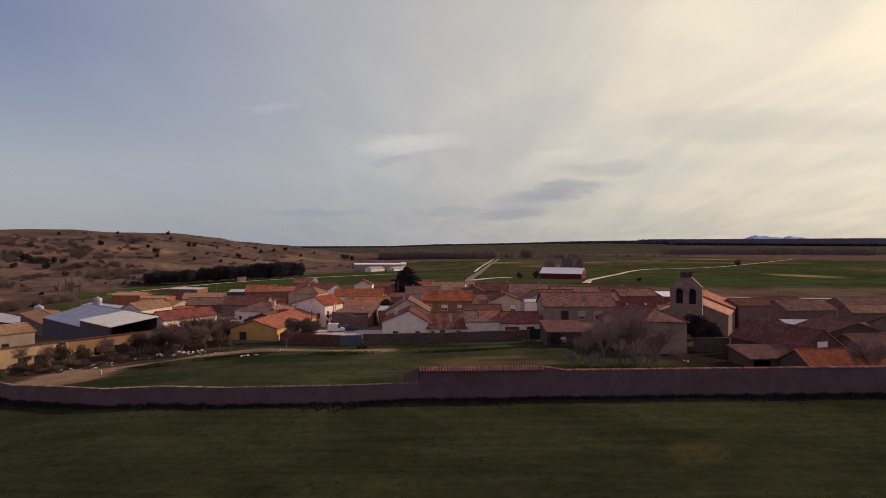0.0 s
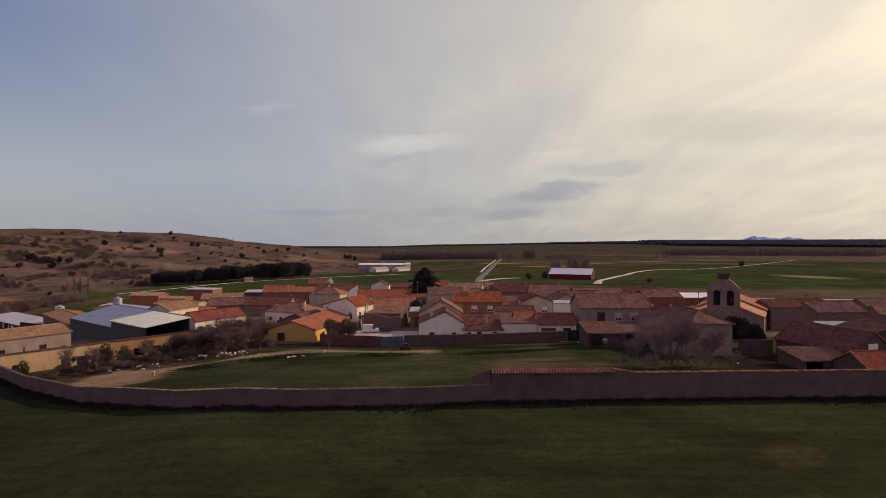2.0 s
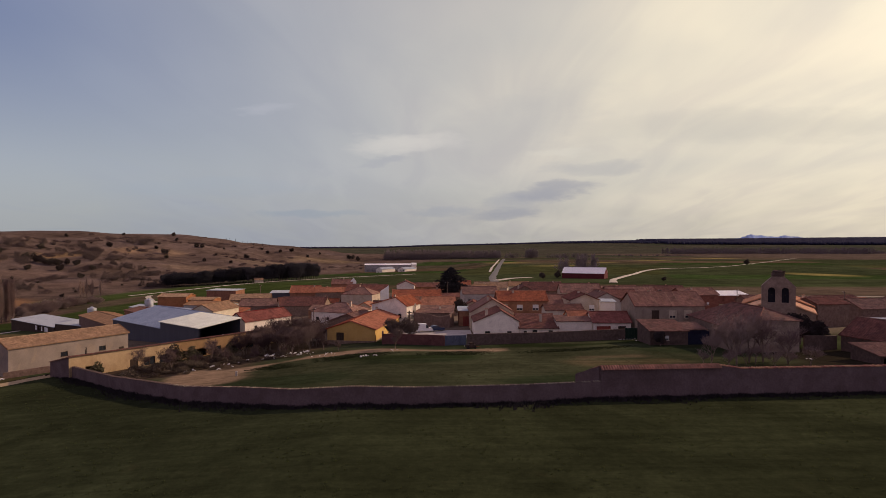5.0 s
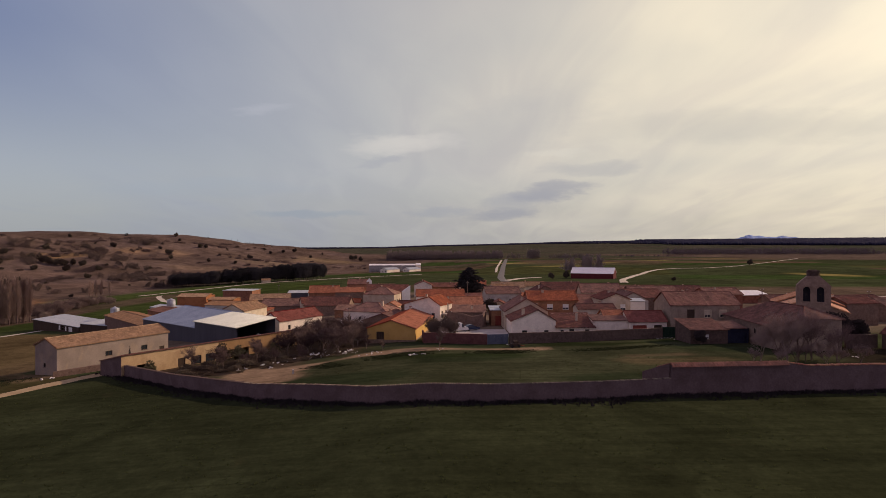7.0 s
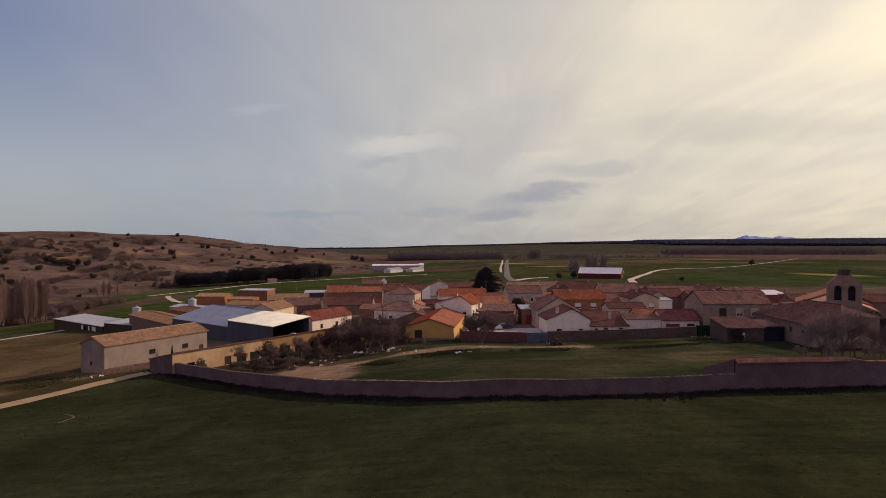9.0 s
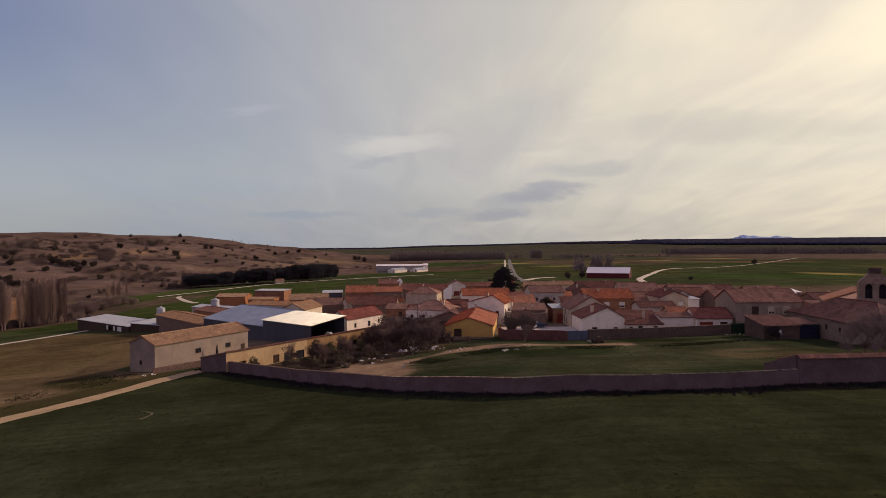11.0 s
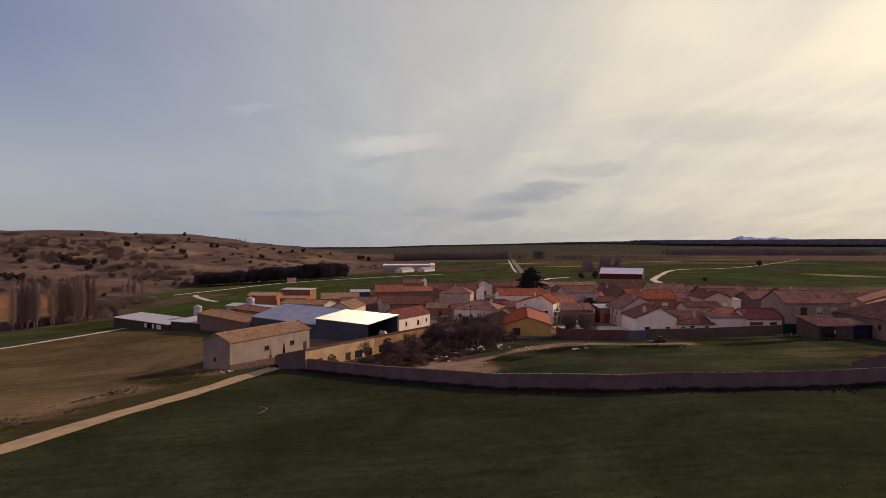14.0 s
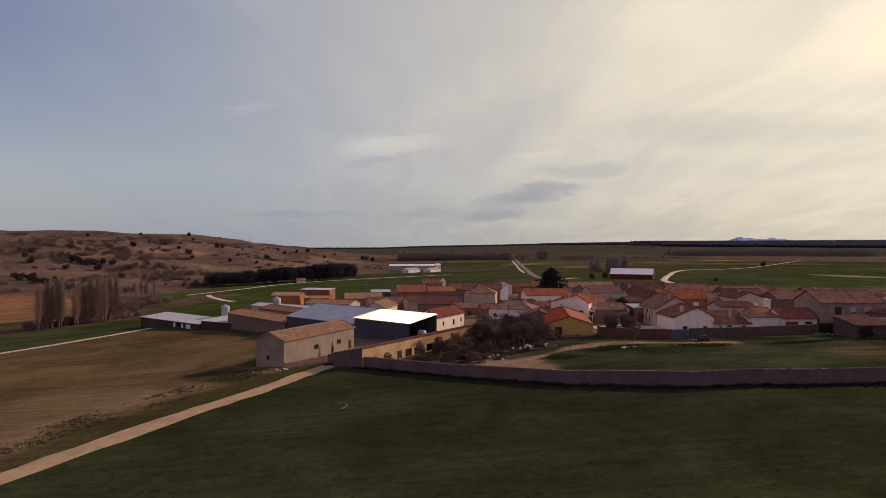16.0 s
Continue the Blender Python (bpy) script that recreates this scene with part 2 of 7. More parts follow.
# darker copy of the rubble stone; holds the shade of the church-side barns
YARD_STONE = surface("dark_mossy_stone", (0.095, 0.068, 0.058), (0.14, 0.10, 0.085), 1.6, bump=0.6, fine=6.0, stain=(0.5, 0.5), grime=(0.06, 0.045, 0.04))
STONE_PALE = surface("pale_lime_washed_stone", (0.265, 0.21, 0.165), (0.35, 0.285, 0.225), 0.8, bump=0.4, fine=5.0, stain=(0.3, 0.5), grime=(0.19, 0.14, 0.10))
BRICK = surface("brown_brick", (0.24, 0.11, 0.07), (0.33, 0.16, 0.10), 1.2, bump=0.4, fine=12.0, stain=(0.4, 0.4), vary=0.4)
ORANGE_BRICK = surface("orange_brick", (0.29, 0.125, 0.058), (0.36, 0.16, 0.075), 0.8, bump=0.3, fine=12.0, stain=(0.4, 0.3))
RED_WALL = surface("red_brick_wall", (0.115, 0.052, 0.050), (0.155, 0.072, 0.066), 1.0, bump=0.4, fine=10.0)
PERIMETER = surface("grey_mortar_wall", (0.110, 0.078, 0.080), (0.147, 0.108, 0.111), 0.5, bump=0.5, fine=5.0, stain=(0.22, 0.45), grime=(0.080, 0.056, 0.052))
TILE_ORANGE = tile_surface("orange_clay_tile", (0.32, 0.105, 0.048), (0.42, 0.15, 0.068), (0.20, 0.080, 0.050), 0.5)
TILE_OLD = tile_surface("old_clay_tile", (0.20, 0.088, 0.064), (0.28, 0.125, 0.088), (0.13, 0.070, 0.056), 0.7)
# paler than the other tiles: sunshine on the nave is put into this colour
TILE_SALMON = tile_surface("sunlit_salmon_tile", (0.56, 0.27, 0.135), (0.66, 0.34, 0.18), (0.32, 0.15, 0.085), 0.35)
TILE_VIVID = tile_surface("bright_orange_tile", (0.31, 0.078, 0.031), (0.385, 0.108, 0.044), (0.25, 0.075, 0.038), 0.35)
TILE_MAROON = tile_surface("dark_red_roof_tile", (0.19, 0.056, 0.044), (0.24, 0.072, 0.054), (0.14, 0.050, 0.042), 0.4)
TILE_BROWN = tile_surface("brown_clay_tile", (0.155, 0.074, 0.058), (0.22, 0.104, 0.078), (0.105, 0.060, 0.052), 0.6)
TILE_TAN = tile_surface("tan_clay_tile", (0.27, 0.155, 0.082), (0.35, 0.21, 0.115), (0.19, 0.112, 0.065), 0.45)
TILE_RED = tile_surface("red_roof_tile", (0.165, 0.028, 0.022), (0.21, 0.040, 0.030), (0.12, 0.030, 0.025), 0.4)
SHEET_WHITE = surface("white_metal_sheet", (0.90, 0.89, 0.86), (0.94, 0.93, 0.90), 0.3, rough=0.42, bump=0.02, stain=(0.3, 0.05), metal=0.0, gloss=0.25)
SHEET_BRIGHT = surface("bright_galvanised_sheet", (0.60, 0.63, 0.56), (0.70, 0.73, 0.655), 0.25, rough=0.46, bump=0.0, stain=(0.3, 0.06), metal=0.85, gloss=0.5)
SHEET_BLUE = surface("blue_grey_metal_sheet", (0.20, 0.25, 0.33), (0.26, 0.31, 0.40), 0.25, rough=0.36, bump=0.03, stain=(0.3, 0.2), metal=0.3, gloss=0.5)
SHEET_DARK = surface("dark_blue_metal_cladding", (0.045, 0.05, 0.072), (0.062, 0.07, 0.098), 0.4, rough=0.5, bump=0.1, stain=(0.3, 0.3), gloss=0.4, stretch=(1, 1, 0.15))
SHEET_PALE = surface("pale_fibre_cement", (0.33, 0.37, 0.41), (0.42, 0.455, 0.49), 0.3, rough=0.6, bump=0.1, stain=(0.3, 0.35))
SHEET_RED = surface("red_metal_cladding", (0.10, 0.018, 0.022), (0.13, 0.024, 0.028), 0.4, rough=0.5, bump=0.1)
ZINC = surface("galvanised_steel", (0.40, 0.42, 0.45), (0.50, 0.52, 0.55), 0.6, rough=0.4, bump=0.05, metal=0.5, gloss=0.5)
GLASS = surface("dark_window_glass", (0.02, 0.024, 0.03), (0.035, 0.04, 0.05), 1.0, rough=0.08, bump=0.0, gloss=0.6)
DARK = surface("dark_wood", (0.05, 0.035, 0.028), (0.08, 0.055, 0.04), 2.0, rough=0.7, stretch=(3, 3, 0.4))
BELFRY = surface("black_oiled_boards", (0.018, 0.018, 0.026), (0.028, 0.028, 0.038), 2.0, rough=0.8, stretch=(3, 3, 0.4))
NAVY = surface("navy_blue_sheet_door", (0.022, 0.026, 0.052), (0.03, 0.036, 0.068), 0.8, rough=0.5, bump=0.1)
RUST = surface("rust_red_door", (0.22, 0.05, 0.04), (0.28, 0.07, 0.05), 1.0, rough=0.6, stretch=(3, 3, 0.4))
WHITE = surface("white_paint", (0.74, 0.74, 0.72), (0.80, 0.80, 0.78), 1.0, rough=0.5, bump=0.05, stain=(0.5, 0.1))
GATE_BLUE = surface("blue_grey_gate_paint", (0.085, 0.102, 0.15), (0.11, 0.128, 0.175), 0.8, rough=0.5, bump=0.1)
GATE_GREEN = surface("dark_green_gate_paint", (0.012, 0.03, 0.022), (0.018, 0.04, 0.03), 0.8, rough=0.5, bump=0.1)
EARTH = surface("bare_earth_track", (0.32, 0.24, 0.135), (0.42, 0.32, 0.19), 0.5, bump=0.4, fine=6.0, stain=(0.25, 0.4), grime=(0.20, 0.15, 0.08))
WORN = surface("worn_corn_soil", (0.10, 0.09, 0.05), (0.13, 0.115, 0.065), 1.0)
CONCRETE = surface("pale_concrete", (0.40, 0.37, 0.335), (0.49, 0.455, 0.415), 0.4, bump=0.15, stain=(0.3, 0.3))
ROAD_PALE = surface("pale_gravel_road", (0.48, 0.43, 0.35), (0.58, 0.53, 0.44), 0.1, bump=0.1, fine=2.0)
ASPHALT = surface("worn_asphalt", (0.13, 0.125, 0.12), (0.18, 0.175, 0.17), 0.2, bump=0.1, fine=3.0)
BARK = surface("grey_bark", (0.16, 0.12, 0.095), (0.23, 0.18, 0.145), 3.0, bump=0.5)
TWIG = leaf_surface("bare_twigs", (0.10, 0.070, 0.066), (0.155, 0.11, 0.10))
LEAF_PINE = leaf_surface("pine_needles", (0.038, 0.036, 0.042), (0.060, 0.056, 0.058))
LEAF_OAK = leaf_surface("evergreen_oak_leaves", (0.050, 0.040, 0.034), (0.090, 0.072, 0.056))
LEAF_OLIVE = leaf_surface("olive_bush_leaves", (0.075, 0.065, 0.040), (0.13, 0.112, 0.066))
LEAF_WINTER = leaf_surface("brown_winter_scrub", (0.082, 0.064, 0.048), (0.135, 0.105, 0.078))
EVERGREEN = leaf_surface("dark_evergreen_leaves", (0.030, 0.025, 0.028), (0.048, 0.040, 0.040))
TWIG_POPLAR = leaf_surface("brown_poplar_twigs", (0.235, 0.168, 0.142), (0.32, 0.232, 0.195))
TWIG_PALE = leaf_surface("pale_bare_twigs", (0.17, 0.125, 0.122), (0.23, 0.17, 0.16))
# the blue tint of distance haze is part of this wood colour
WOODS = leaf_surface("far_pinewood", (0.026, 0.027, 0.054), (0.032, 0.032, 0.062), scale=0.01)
BRUSH = leaf_surface("mauve_brown_brushwood", (0.105, 0.076, 0.069), (0.155, 0.113, 0.10))
VALLEY = leaf_surface("mauve_valley_scrub", (0.16, 0.118, 0.105), (0.235, 0.175, 0.155))
COPSE = leaf_surface("grey_brown_copse", (0.085, 0.062, 0.056), (0.135, 0.10, 0.088))
# grass colour darkened to take in the shadow of the boundary wall
RANK = leaf_surface("dark_rank_grass", (0.034, 0.030, 0.034), (0.052, 0.046, 0.046))
RUBBLE = surface("white_rubble", (0.60, 0.58, 0.55), (0.74, 0.72, 0.70), 2.0, bump=0.2, vary=0.3)
CAR_WHITE = surface("white_car_paint", (0.70, 0.70, 0.70), (0.74, 0.74, 0.74), 1.0, rough=0.25, bump=0.0, stain=(0.5, 0.05), gloss=0.5)
CAR_BLUE = surface("dark_blue_car_paint", (0.018, 0.028, 0.07), (0.022, 0.034, 0.08), 1.0, rough=0.2, bump=0.0, stain=(0.5, 0.05), gloss=0.5)
RUBBER = surface("tyre_rubber", (0.02, 0.02, 0.02), (0.03, 0.03, 0.03), 4.0)
MOUNTAIN = surface("far_blue_mountain", (0.27, 0.39, 0.66), (0.48, 0.57, 0.76), 0.004, bump=0.0, fine=0.02)


# ---------------------------------------------------------------- building blocks
def thing(name, label, category, m=None, group="", kind=""):
    ob = tagged(new(name), label, category, group, kind)
    if m is not None:
        ob.matrix_world = m
    return ob


def mesh_of(name, verts, faces, material, smooth=False):
    me = bpy.data.meshes.new(name)
    me.from_pydata(verts, [], faces)
    me.materials.append(material)
    if smooth:
        for p in me.polygons:
            p.use_smooth = True
    me.update()
    return me


def part(name, geo, material, parent=None, label="", smooth=False):
    """One mesh object out of a Geo, under a thing or a part."""
    ob = new(name, mesh_of(name, geo.v, geo.f, material, smooth))
    if parent is not None:
        ob.parent = parent
    if label:
        tagged(ob, label)
    return ob


class Geo:
    """Loose vertices and faces; every piece is its own shell."""

    def __init__(self):
        self.v, self.f = [], []

    def face(self, *pts):
        k = len(self.v)
        self.v += [tuple(p) for p in pts]
        self.f.append(tuple(range(k, k + len(pts))))
        return self

    def box(self, x0, y0, z0, x1, y1, z1, m=None, cut=0.0):
        """A box with its upper edges cut back by cut."""
        k = len(self.v)
        c = cut
        pts = [(x0, y0, z0), (x1, y0, z0), (x1, y1, z0), (x0, y1, z0)]
        pts += [(x0, y0, z1 - c), (x1, y0, z1 - c), (x1, y1, z1 - c), (x0, y1, z1 - c)]
        if c:
            pts += [(x0 + c, y0 + c, z1), (x1 - c, y0 + c, z1), (x1 - c, y1 - c, z1), (x0 + c, y1 - c, z1)]
        if m is not None:
            pts = [tuple(m @ Vector(p)) for p in pts]
        self.v += pts
        fs = [(3, 2, 1, 0)]
        for a, b in ((0, 4), (4, 8)) if c else ((0, 4),):
            fs += [(a + i, a + (i + 1) % 4, b + (i + 1) % 4, b + i) for i in range(4)]
        fs.append((8, 9, 10, 11) if c else (4, 5, 6, 7))
        self.f += [tuple(k + i for i in f) for f in fs]
        return self

    def tube(self, a, b, ra, rb, n=6, caps=True):
        a, b = Vector(a), Vector(b)
        d = (b - a).normalized()
        s = d.orthogonal().normalized()
        u = d.cross(s)
        k = len(self.v)
        for c, r in ((a, ra), (b, rb)):
            for i in range(n):
                w = 2 * math.pi * i / n
                self.v.append(tuple(c + r * (math.cos(w) * s + math.sin(w) * u)))
        self.f += [(k + i, k + (i + 1) % n, k + n + (i + 1) % n, k + n + i) for i in range(n)]
        if caps:
            self.f += [tuple(k + i for i in reversed(range(n))), tuple(k + n + i for i in range(n))]
        return self

    def stepped(self, a, b, count, r0, r1, n=7):
        """One run of tapered half-lapped tiles from a to b, as a single shell."""
        a, b = Vector(a), Vector(b)
        d = (b - a).normalized()
        s = d.orthogonal().normalized()
        u = d.cross(s)
        k = len(self.v)
        rings = [(i + e, r) for i in range(count) for e, r in ((0.0, r0), (0.999, r1))]
        for q, r in rings:
            c = a + (b - a) * (q / count)
            self.v += [tuple(c + r * (math.cos(6.28319 * i / n) * s + math.sin(6.28319 * i / n) * u)) for i in range(n)]
        for j in range(len(rings) - 1):
            self.f += [(k + j * n + i, k + j * n + (i + 1) % n, k + (j + 1) * n + (i + 1) % n, k + (j + 1) * n + i) for i in range(n)]
        self.f += [tuple(k + i for i in reversed(range(n))), tuple(k + (len(rings) - 1) * n + i for i in range(n))]
        return self

    def lathe(self, prof, n=20, at=(0, 0)):
        k = len(self.v)
        for r, z in prof:
            for i in range(n):
                w = 2 * math.pi * i / n
                self.v.append((at[0] + r * math.cos(w), at[1] + r * math.sin(w), z))
        for j in range(len(prof) - 1):
            self.f += [(k + j * n + i, k + j * n + (i + 1) % n, k + (j + 1) * n + (i + 1) % n, k + (j + 1) * n + i) for i in range(n)]
        self.f.append(tuple(k + (len(prof) - 1) * n + i for i in range(n)))
        return self


# ---------------------------------------------------------------- the lie of the land
def ramp(v, a, b):
    return np.clip(v - a, 0, b - a)


def ease(v, a, b):
    t = np.clip((v - a) / (b - a), 0, 1)
    return t * t * (3 - 2 * t)


def land_height(x, y):
    x, y = np.asarray(x, float), np.asarray(y, float)
    z = 1.0 - 0.045 * ramp(y, 78, 138) - 0.018 * ramp(y, 138, 620)
    z = z - 0.065 * ramp(-x, 35, 330) * (1 - 0.5 * ease(y, 280, 800))
    z = z + 26 * ease(y, 1200, 4000)
    z = z + (24 * ease(x, -200, 1300) + 10 * ease(x, 1200, 3000)) * ease(y, 2500, 3300)
    z = z - 6.5 * ease(y, 560, 880) * (1 - ease(y, 1000, 1300)) * ease(x, -330, -170) * (1 - ease(x, -20, 60))
    d = (x + 290) * -0.93 + (y - 600) * 0.37
    s = (x + 290) * 0.37 + (y - 600) * 0.93
    hill = ease(d, 0, 560) * (1 - ease(s, 400, 1250))
    z = z + 66 * hill
    # gullies and knolls on the hillside
    k = np.clip(hill * 4, 0, 1) * np.clip((1.25 - hill) * 2, 0.15, 1)
    z = z + k * (3.2 * np.sin(s / 37.0 + 0.8 * np.sin(d / 60.0)) + 2.0 * np.sin(d / 31.0 + s / 90.0) + 1.2 * np.sin(s / 17.0 - d / 23.0))
    return z


def ground_at(x, y):
    return float(land_height(x, y))


def along(line, x, y):
    """Distance of the points from a polyline."""
    best = np.full(np.shape(x), 1e9)
    for (ax, ay), (bx, by) in zip(line, line[1:]):
        ux, uy = bx - ax, by - ay
        t = np.clip(((x - ax) * ux + (y - ay) * uy) / (ux * ux + uy * uy), 0, 1)
        best = np.minimum(best, np.hypot(x - ax - t * ux, y - ay - t * uy))
    return best


def inside(poly, x, y):
    hit = np.zeros(np.shape(x), bool)
    for (ax, ay), (bx, by) in zip(poly, poly[1:] + poly[:1]):
        if ay != by:
            hit ^= ((ay > y) != (by > y)) & (x < (bx - ax) * (y - ay) / (by - ay) + ax)
    return hit


PERIM = [(140, 82.5), (60, 79.3), (16, 77.3), (-3, 76.2), (-13, 74.4), (-27, 73.1), (-43, 74.6), (-60, 82.2), (-78, 97.2), (-104, 123.2)]
LANE = [(-103, 121), (-107, 112), (-111.2, 98.3), (-117.4, 84.2), (-124.3, 69.7), (-130.7, 57.1), (-149.2, 21.6), (-174, -25.4)]
TRACK = [(-240, 165), (-222, 196), (-214, 211), (-203, 238), (-196, 262)]
INNER_PATH = [(-66, 97), (-64, 104), (-58, 113), (-50, 121), (-41, 124.5), (-30, 123.5), (-20, 122.5), (-12, 123)]
FAR_TRACK = [(-262, 490), (-257, 476), (-240, 444), (-225, 417), (-213, 400)]


def land_colour(x, y):
    """Albedo of the land by its use, with some shade and haze painted in."""
    wob = 2.2 * np.sin(x * 0.21 + 1.3 * np.sin(y * 0.17)) + 1.5 * np.sin(y * 0.33 + x * 0.11)
    col = np.empty((*np.shape(x), 3))
    col[:] = (0.044, 0.055, 0.025)

    def lay(weight, rgb):
        w = np.clip(weight, 0, 1)[..., None]
        col[:] = col * (1 - w) + np.array(rgb) * w

    # plain: strips of winter corn, fallow and stubble
    lane = np.floor((y + 0.18 * x) / 105.0)
    rnd = np.modf(np.abs(np.sin(lane * 12.9898 + np.floor((x - 0.35 * y) / 260.0) * 4.1414) * 43758.5453))[0]
    plain = ease(y, 330, 420)
    lay(plain * (rnd > 0.72) * ease(x, -150, 100), (0.054, 0.060, 0.024))
    lay(plain * (rnd < 0.16), (0.092, 0.070, 0.044))
    lay(plain * ((rnd > 0.45) & (rnd < 0.60)), (0.035, 0.057, 0.018))
    lay(plain * (rnd > 0.60) * ease(y, 800, 1100), (0.080, 0.066, 0.046))
    # air haze over the far plain, blended into the land colour by distance
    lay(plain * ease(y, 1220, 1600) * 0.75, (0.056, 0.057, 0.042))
    lay(ease(x + 0.9 * y, 1850, 1930) * ease(y, 1090, 1130) * (1 - ease(y, 1700, 1800)), (0.100, 0.078, 0.060))
    for cx, cy, rx, ry in ((352, 578, 26, 64), (390, 1130, 40, 24), (250, 1010, 40, 22), (150, 860, 60, 24), (560, 1240, 60, 24), (95, 1010, 50, 26)):
        lay(1.2 - 1.2 * ((x - cx) / rx) ** 2 - 1.2 * ((y - cy - 0.12 * (x - cx)) / ry) ** 2, (0.25, 0.215, 0.075))
    # fallow belt behind the village
    lay(ease(x, 20, 60) * ease(y, 250, 285) * (1 - ease(y + 0.1 * x, 360, 400)), (0.105, 0.080, 0.056))
    # yards and streets of the village
    lay((1 - ease(along([(-70, 200), (-20, 190), (40, 200), (90, 220)], x, y), 45, 75)) * ease(y, 140, 150), (0.17, 0.135, 0.10))
    lay((1 - ease(along([(-120, 260), (-60, 290), (30, 290), (110, 270)], x, y), 35, 60)), (0.14, 0.11, 0.08))
    # hill and its terraces
    d = (x + 290) * -0.93 + (y - 600) * 0.37
    s = (x + 290) * 0.37 + (y - 600) * 0.93
    hill = ease(d + 3 * wob, -30, 40) * (1 - ease(s, 1000, 1400))
    lay(hill, (0.102, 0.076, 0.067))
    strip = np.modf(np.abs(np.sin(np.floor((d + 0.25 * s + 6 * wob) / 46.0) * 78.233) * 43758.5453))[0]
    lay(hill * (strip > 0.6) * 0.7, (0.122, 0.090, 0.075))
    lay(hill * (strip < 0.3) * 0.7, (0.100, 0.072, 0.056))
    lay(hill * ease(np.sin(s / 23.0 + 1.7 * np.sin(d / 41.0)) + np.sin(d / 17.0 - 0.6 * np.sin(s / 29.0)), 0.5, 1.4) * 0.5, (0.066, 0.047, 0.037))
    for cx, cy, rx, ry, rgb in ((-500, 742, 34, 26, (0.20, 0.135, 0.070)), (-495, 912, 22, 22, (0.23, 0.155, 0.095)), (-446, 940, 20, 26, (0.215, 0.150, 0.098)), (-360, 820, 60, 22, (0.15, 0.110, 0.080)),
                                (-300, 960, 70, 60, (0.150, 0.112, 0.082)), (-240, 1120, 90, 46, (0.165, 0.122, 0.078)), (-470, 640, 60, 18, (0.14, 0.100, 0.080)), (-400, 590, 60, 20, (0.125, 0.088, 0.070)), (-600, 850, 26, 18, (0.17, 0.122, 0.09))):
        u, v = (x - cx) * 0.82 + (y - cy) * 0.57, (y - cy) * 0.82 - (x - cx) * 0.57
        lay(1.5 - 1.5 * (u / rx) ** 2 - 1.5 * (v / ry) ** 2 + 0.06 * wob, rgb)
    # valley meadow, stream bank, ploughland by the poplars
    valley = ease(-x, 120, 150) * (1 - ease(d, -20, 20)) * (1 - ease(y, 560, 640)) * ease(y + 0.3 * (x + 200), 238, 262)
    lay(valley, (0.042, 0.060, 0.018))
    bank = 1 - ease(along([(-330, 240), (-285, 330), (-262, 400), (-250, 480)], x, y), 14, 30)
    lay(bank * 0.9, (0.085, 0.066, 0.045))
    lay(1 - ease(along([(-310, 262), (-268, 288), (-252, 318), (-262, 360)], x, y) + wob, 12, 22), (0.095, 0.068, 0.050))
    lay((1 - ease(along([(-520, 330), (-345, 385), (-390, 450)], x, y), 40, 55)) * ease(-x - 0.35 * (y - 300), 270, 290), (0.19, 0.108, 0.058))
    # ploughed field between the lane and the valley track
    plough = inside([(-104, 118), (-131, 57), (-160, -30), (-420, -60), (-240, 160), (-200, 236), (-160, 216), (-128, 172), (-126, 130)], x, y)
    lay(plough * 1.0, (0.102, 0.077, 0.043))
    lay(plough * ease(along(LANE, x, y), 30, 60) * 0.6, (0.090, 0.070, 0.032))
    lay(plough * (1 - ease(along(LANE, x, y) + 0.6 * wob, 8, 12)), (0.048, 0.044, 0.020))
    lay((along(LANE, x, y) < 30) * ease(along(LANE, x, y) + wob, 12, 15) * plough * (1 - ease(along(LANE, x, y) + wob, 18, 27)), (0.145, 0.108, 0.064))
    # inside the perimeter wall
    home = inside([(60, 79.3), (16, 77.3), (-3, 76.2), (-27, 73.1), (-43, 74.6), (-60, 82.2), (-104, 123.2), (-66, 154), (-40, 141), (-20, 131), (22, 141), (60, 120)], x, y)
    lay(home * 1.0, (0.044, 0.050, 0.0265))
    lay(home * ease(np.sin(x * 0.13 + 2 * np.sin(y * 0.09)) + 0.6 * np.sin(y * 0.31 + x * 0.05), 0.2, 1.1) * 0.9, (0.025, 0.034, 0.0165))
    lay(home * (1 - ease(along([(-84, 112), (-70, 124), (-60, 140)], x, y) + wob, 10, 17)), (0.075, 0.055, 0.038))
    lay(home * (1 - ease(along(INNER_PATH, x, y) + 0.55 * wob, 1.0, 2.8)) * (1 - 0.25 * ease(x, -45, -25)), (0.25, 0.18, 0.12))
    lay(home * (1 - ease(along([(-68, 100), (-70, 106), (-62, 100)], x, y) + 0.6 * wob, 3.0, 6.0)), (0.23, 0.165, 0.108))
    lay(home * 0.35 * (1 - ease(along([(5, 104), (16, 106)], x, y) + wob, 2, 6)), (0.16, 0.115, 0.065))
    lay(home * (1 - ease(along([(-60, 86), (-40, 80), (-12, 79), (-4, 80)], x, y) + 0.5 * wob, 1.2, 3.0)) * 0.7, (0.22, 0.165, 0.095))
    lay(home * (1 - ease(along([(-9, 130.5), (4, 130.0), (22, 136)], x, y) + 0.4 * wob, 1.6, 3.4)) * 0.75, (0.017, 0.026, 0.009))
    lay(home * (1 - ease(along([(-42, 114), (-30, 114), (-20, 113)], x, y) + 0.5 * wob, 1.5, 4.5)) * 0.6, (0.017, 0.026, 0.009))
    lay(home * (1 - ease(along([(4, 112), (14, 113)], x, y) + 0.5 * wob, 1.0, 3.5)) * 0.6, (0.12, 0.09, 0.055))
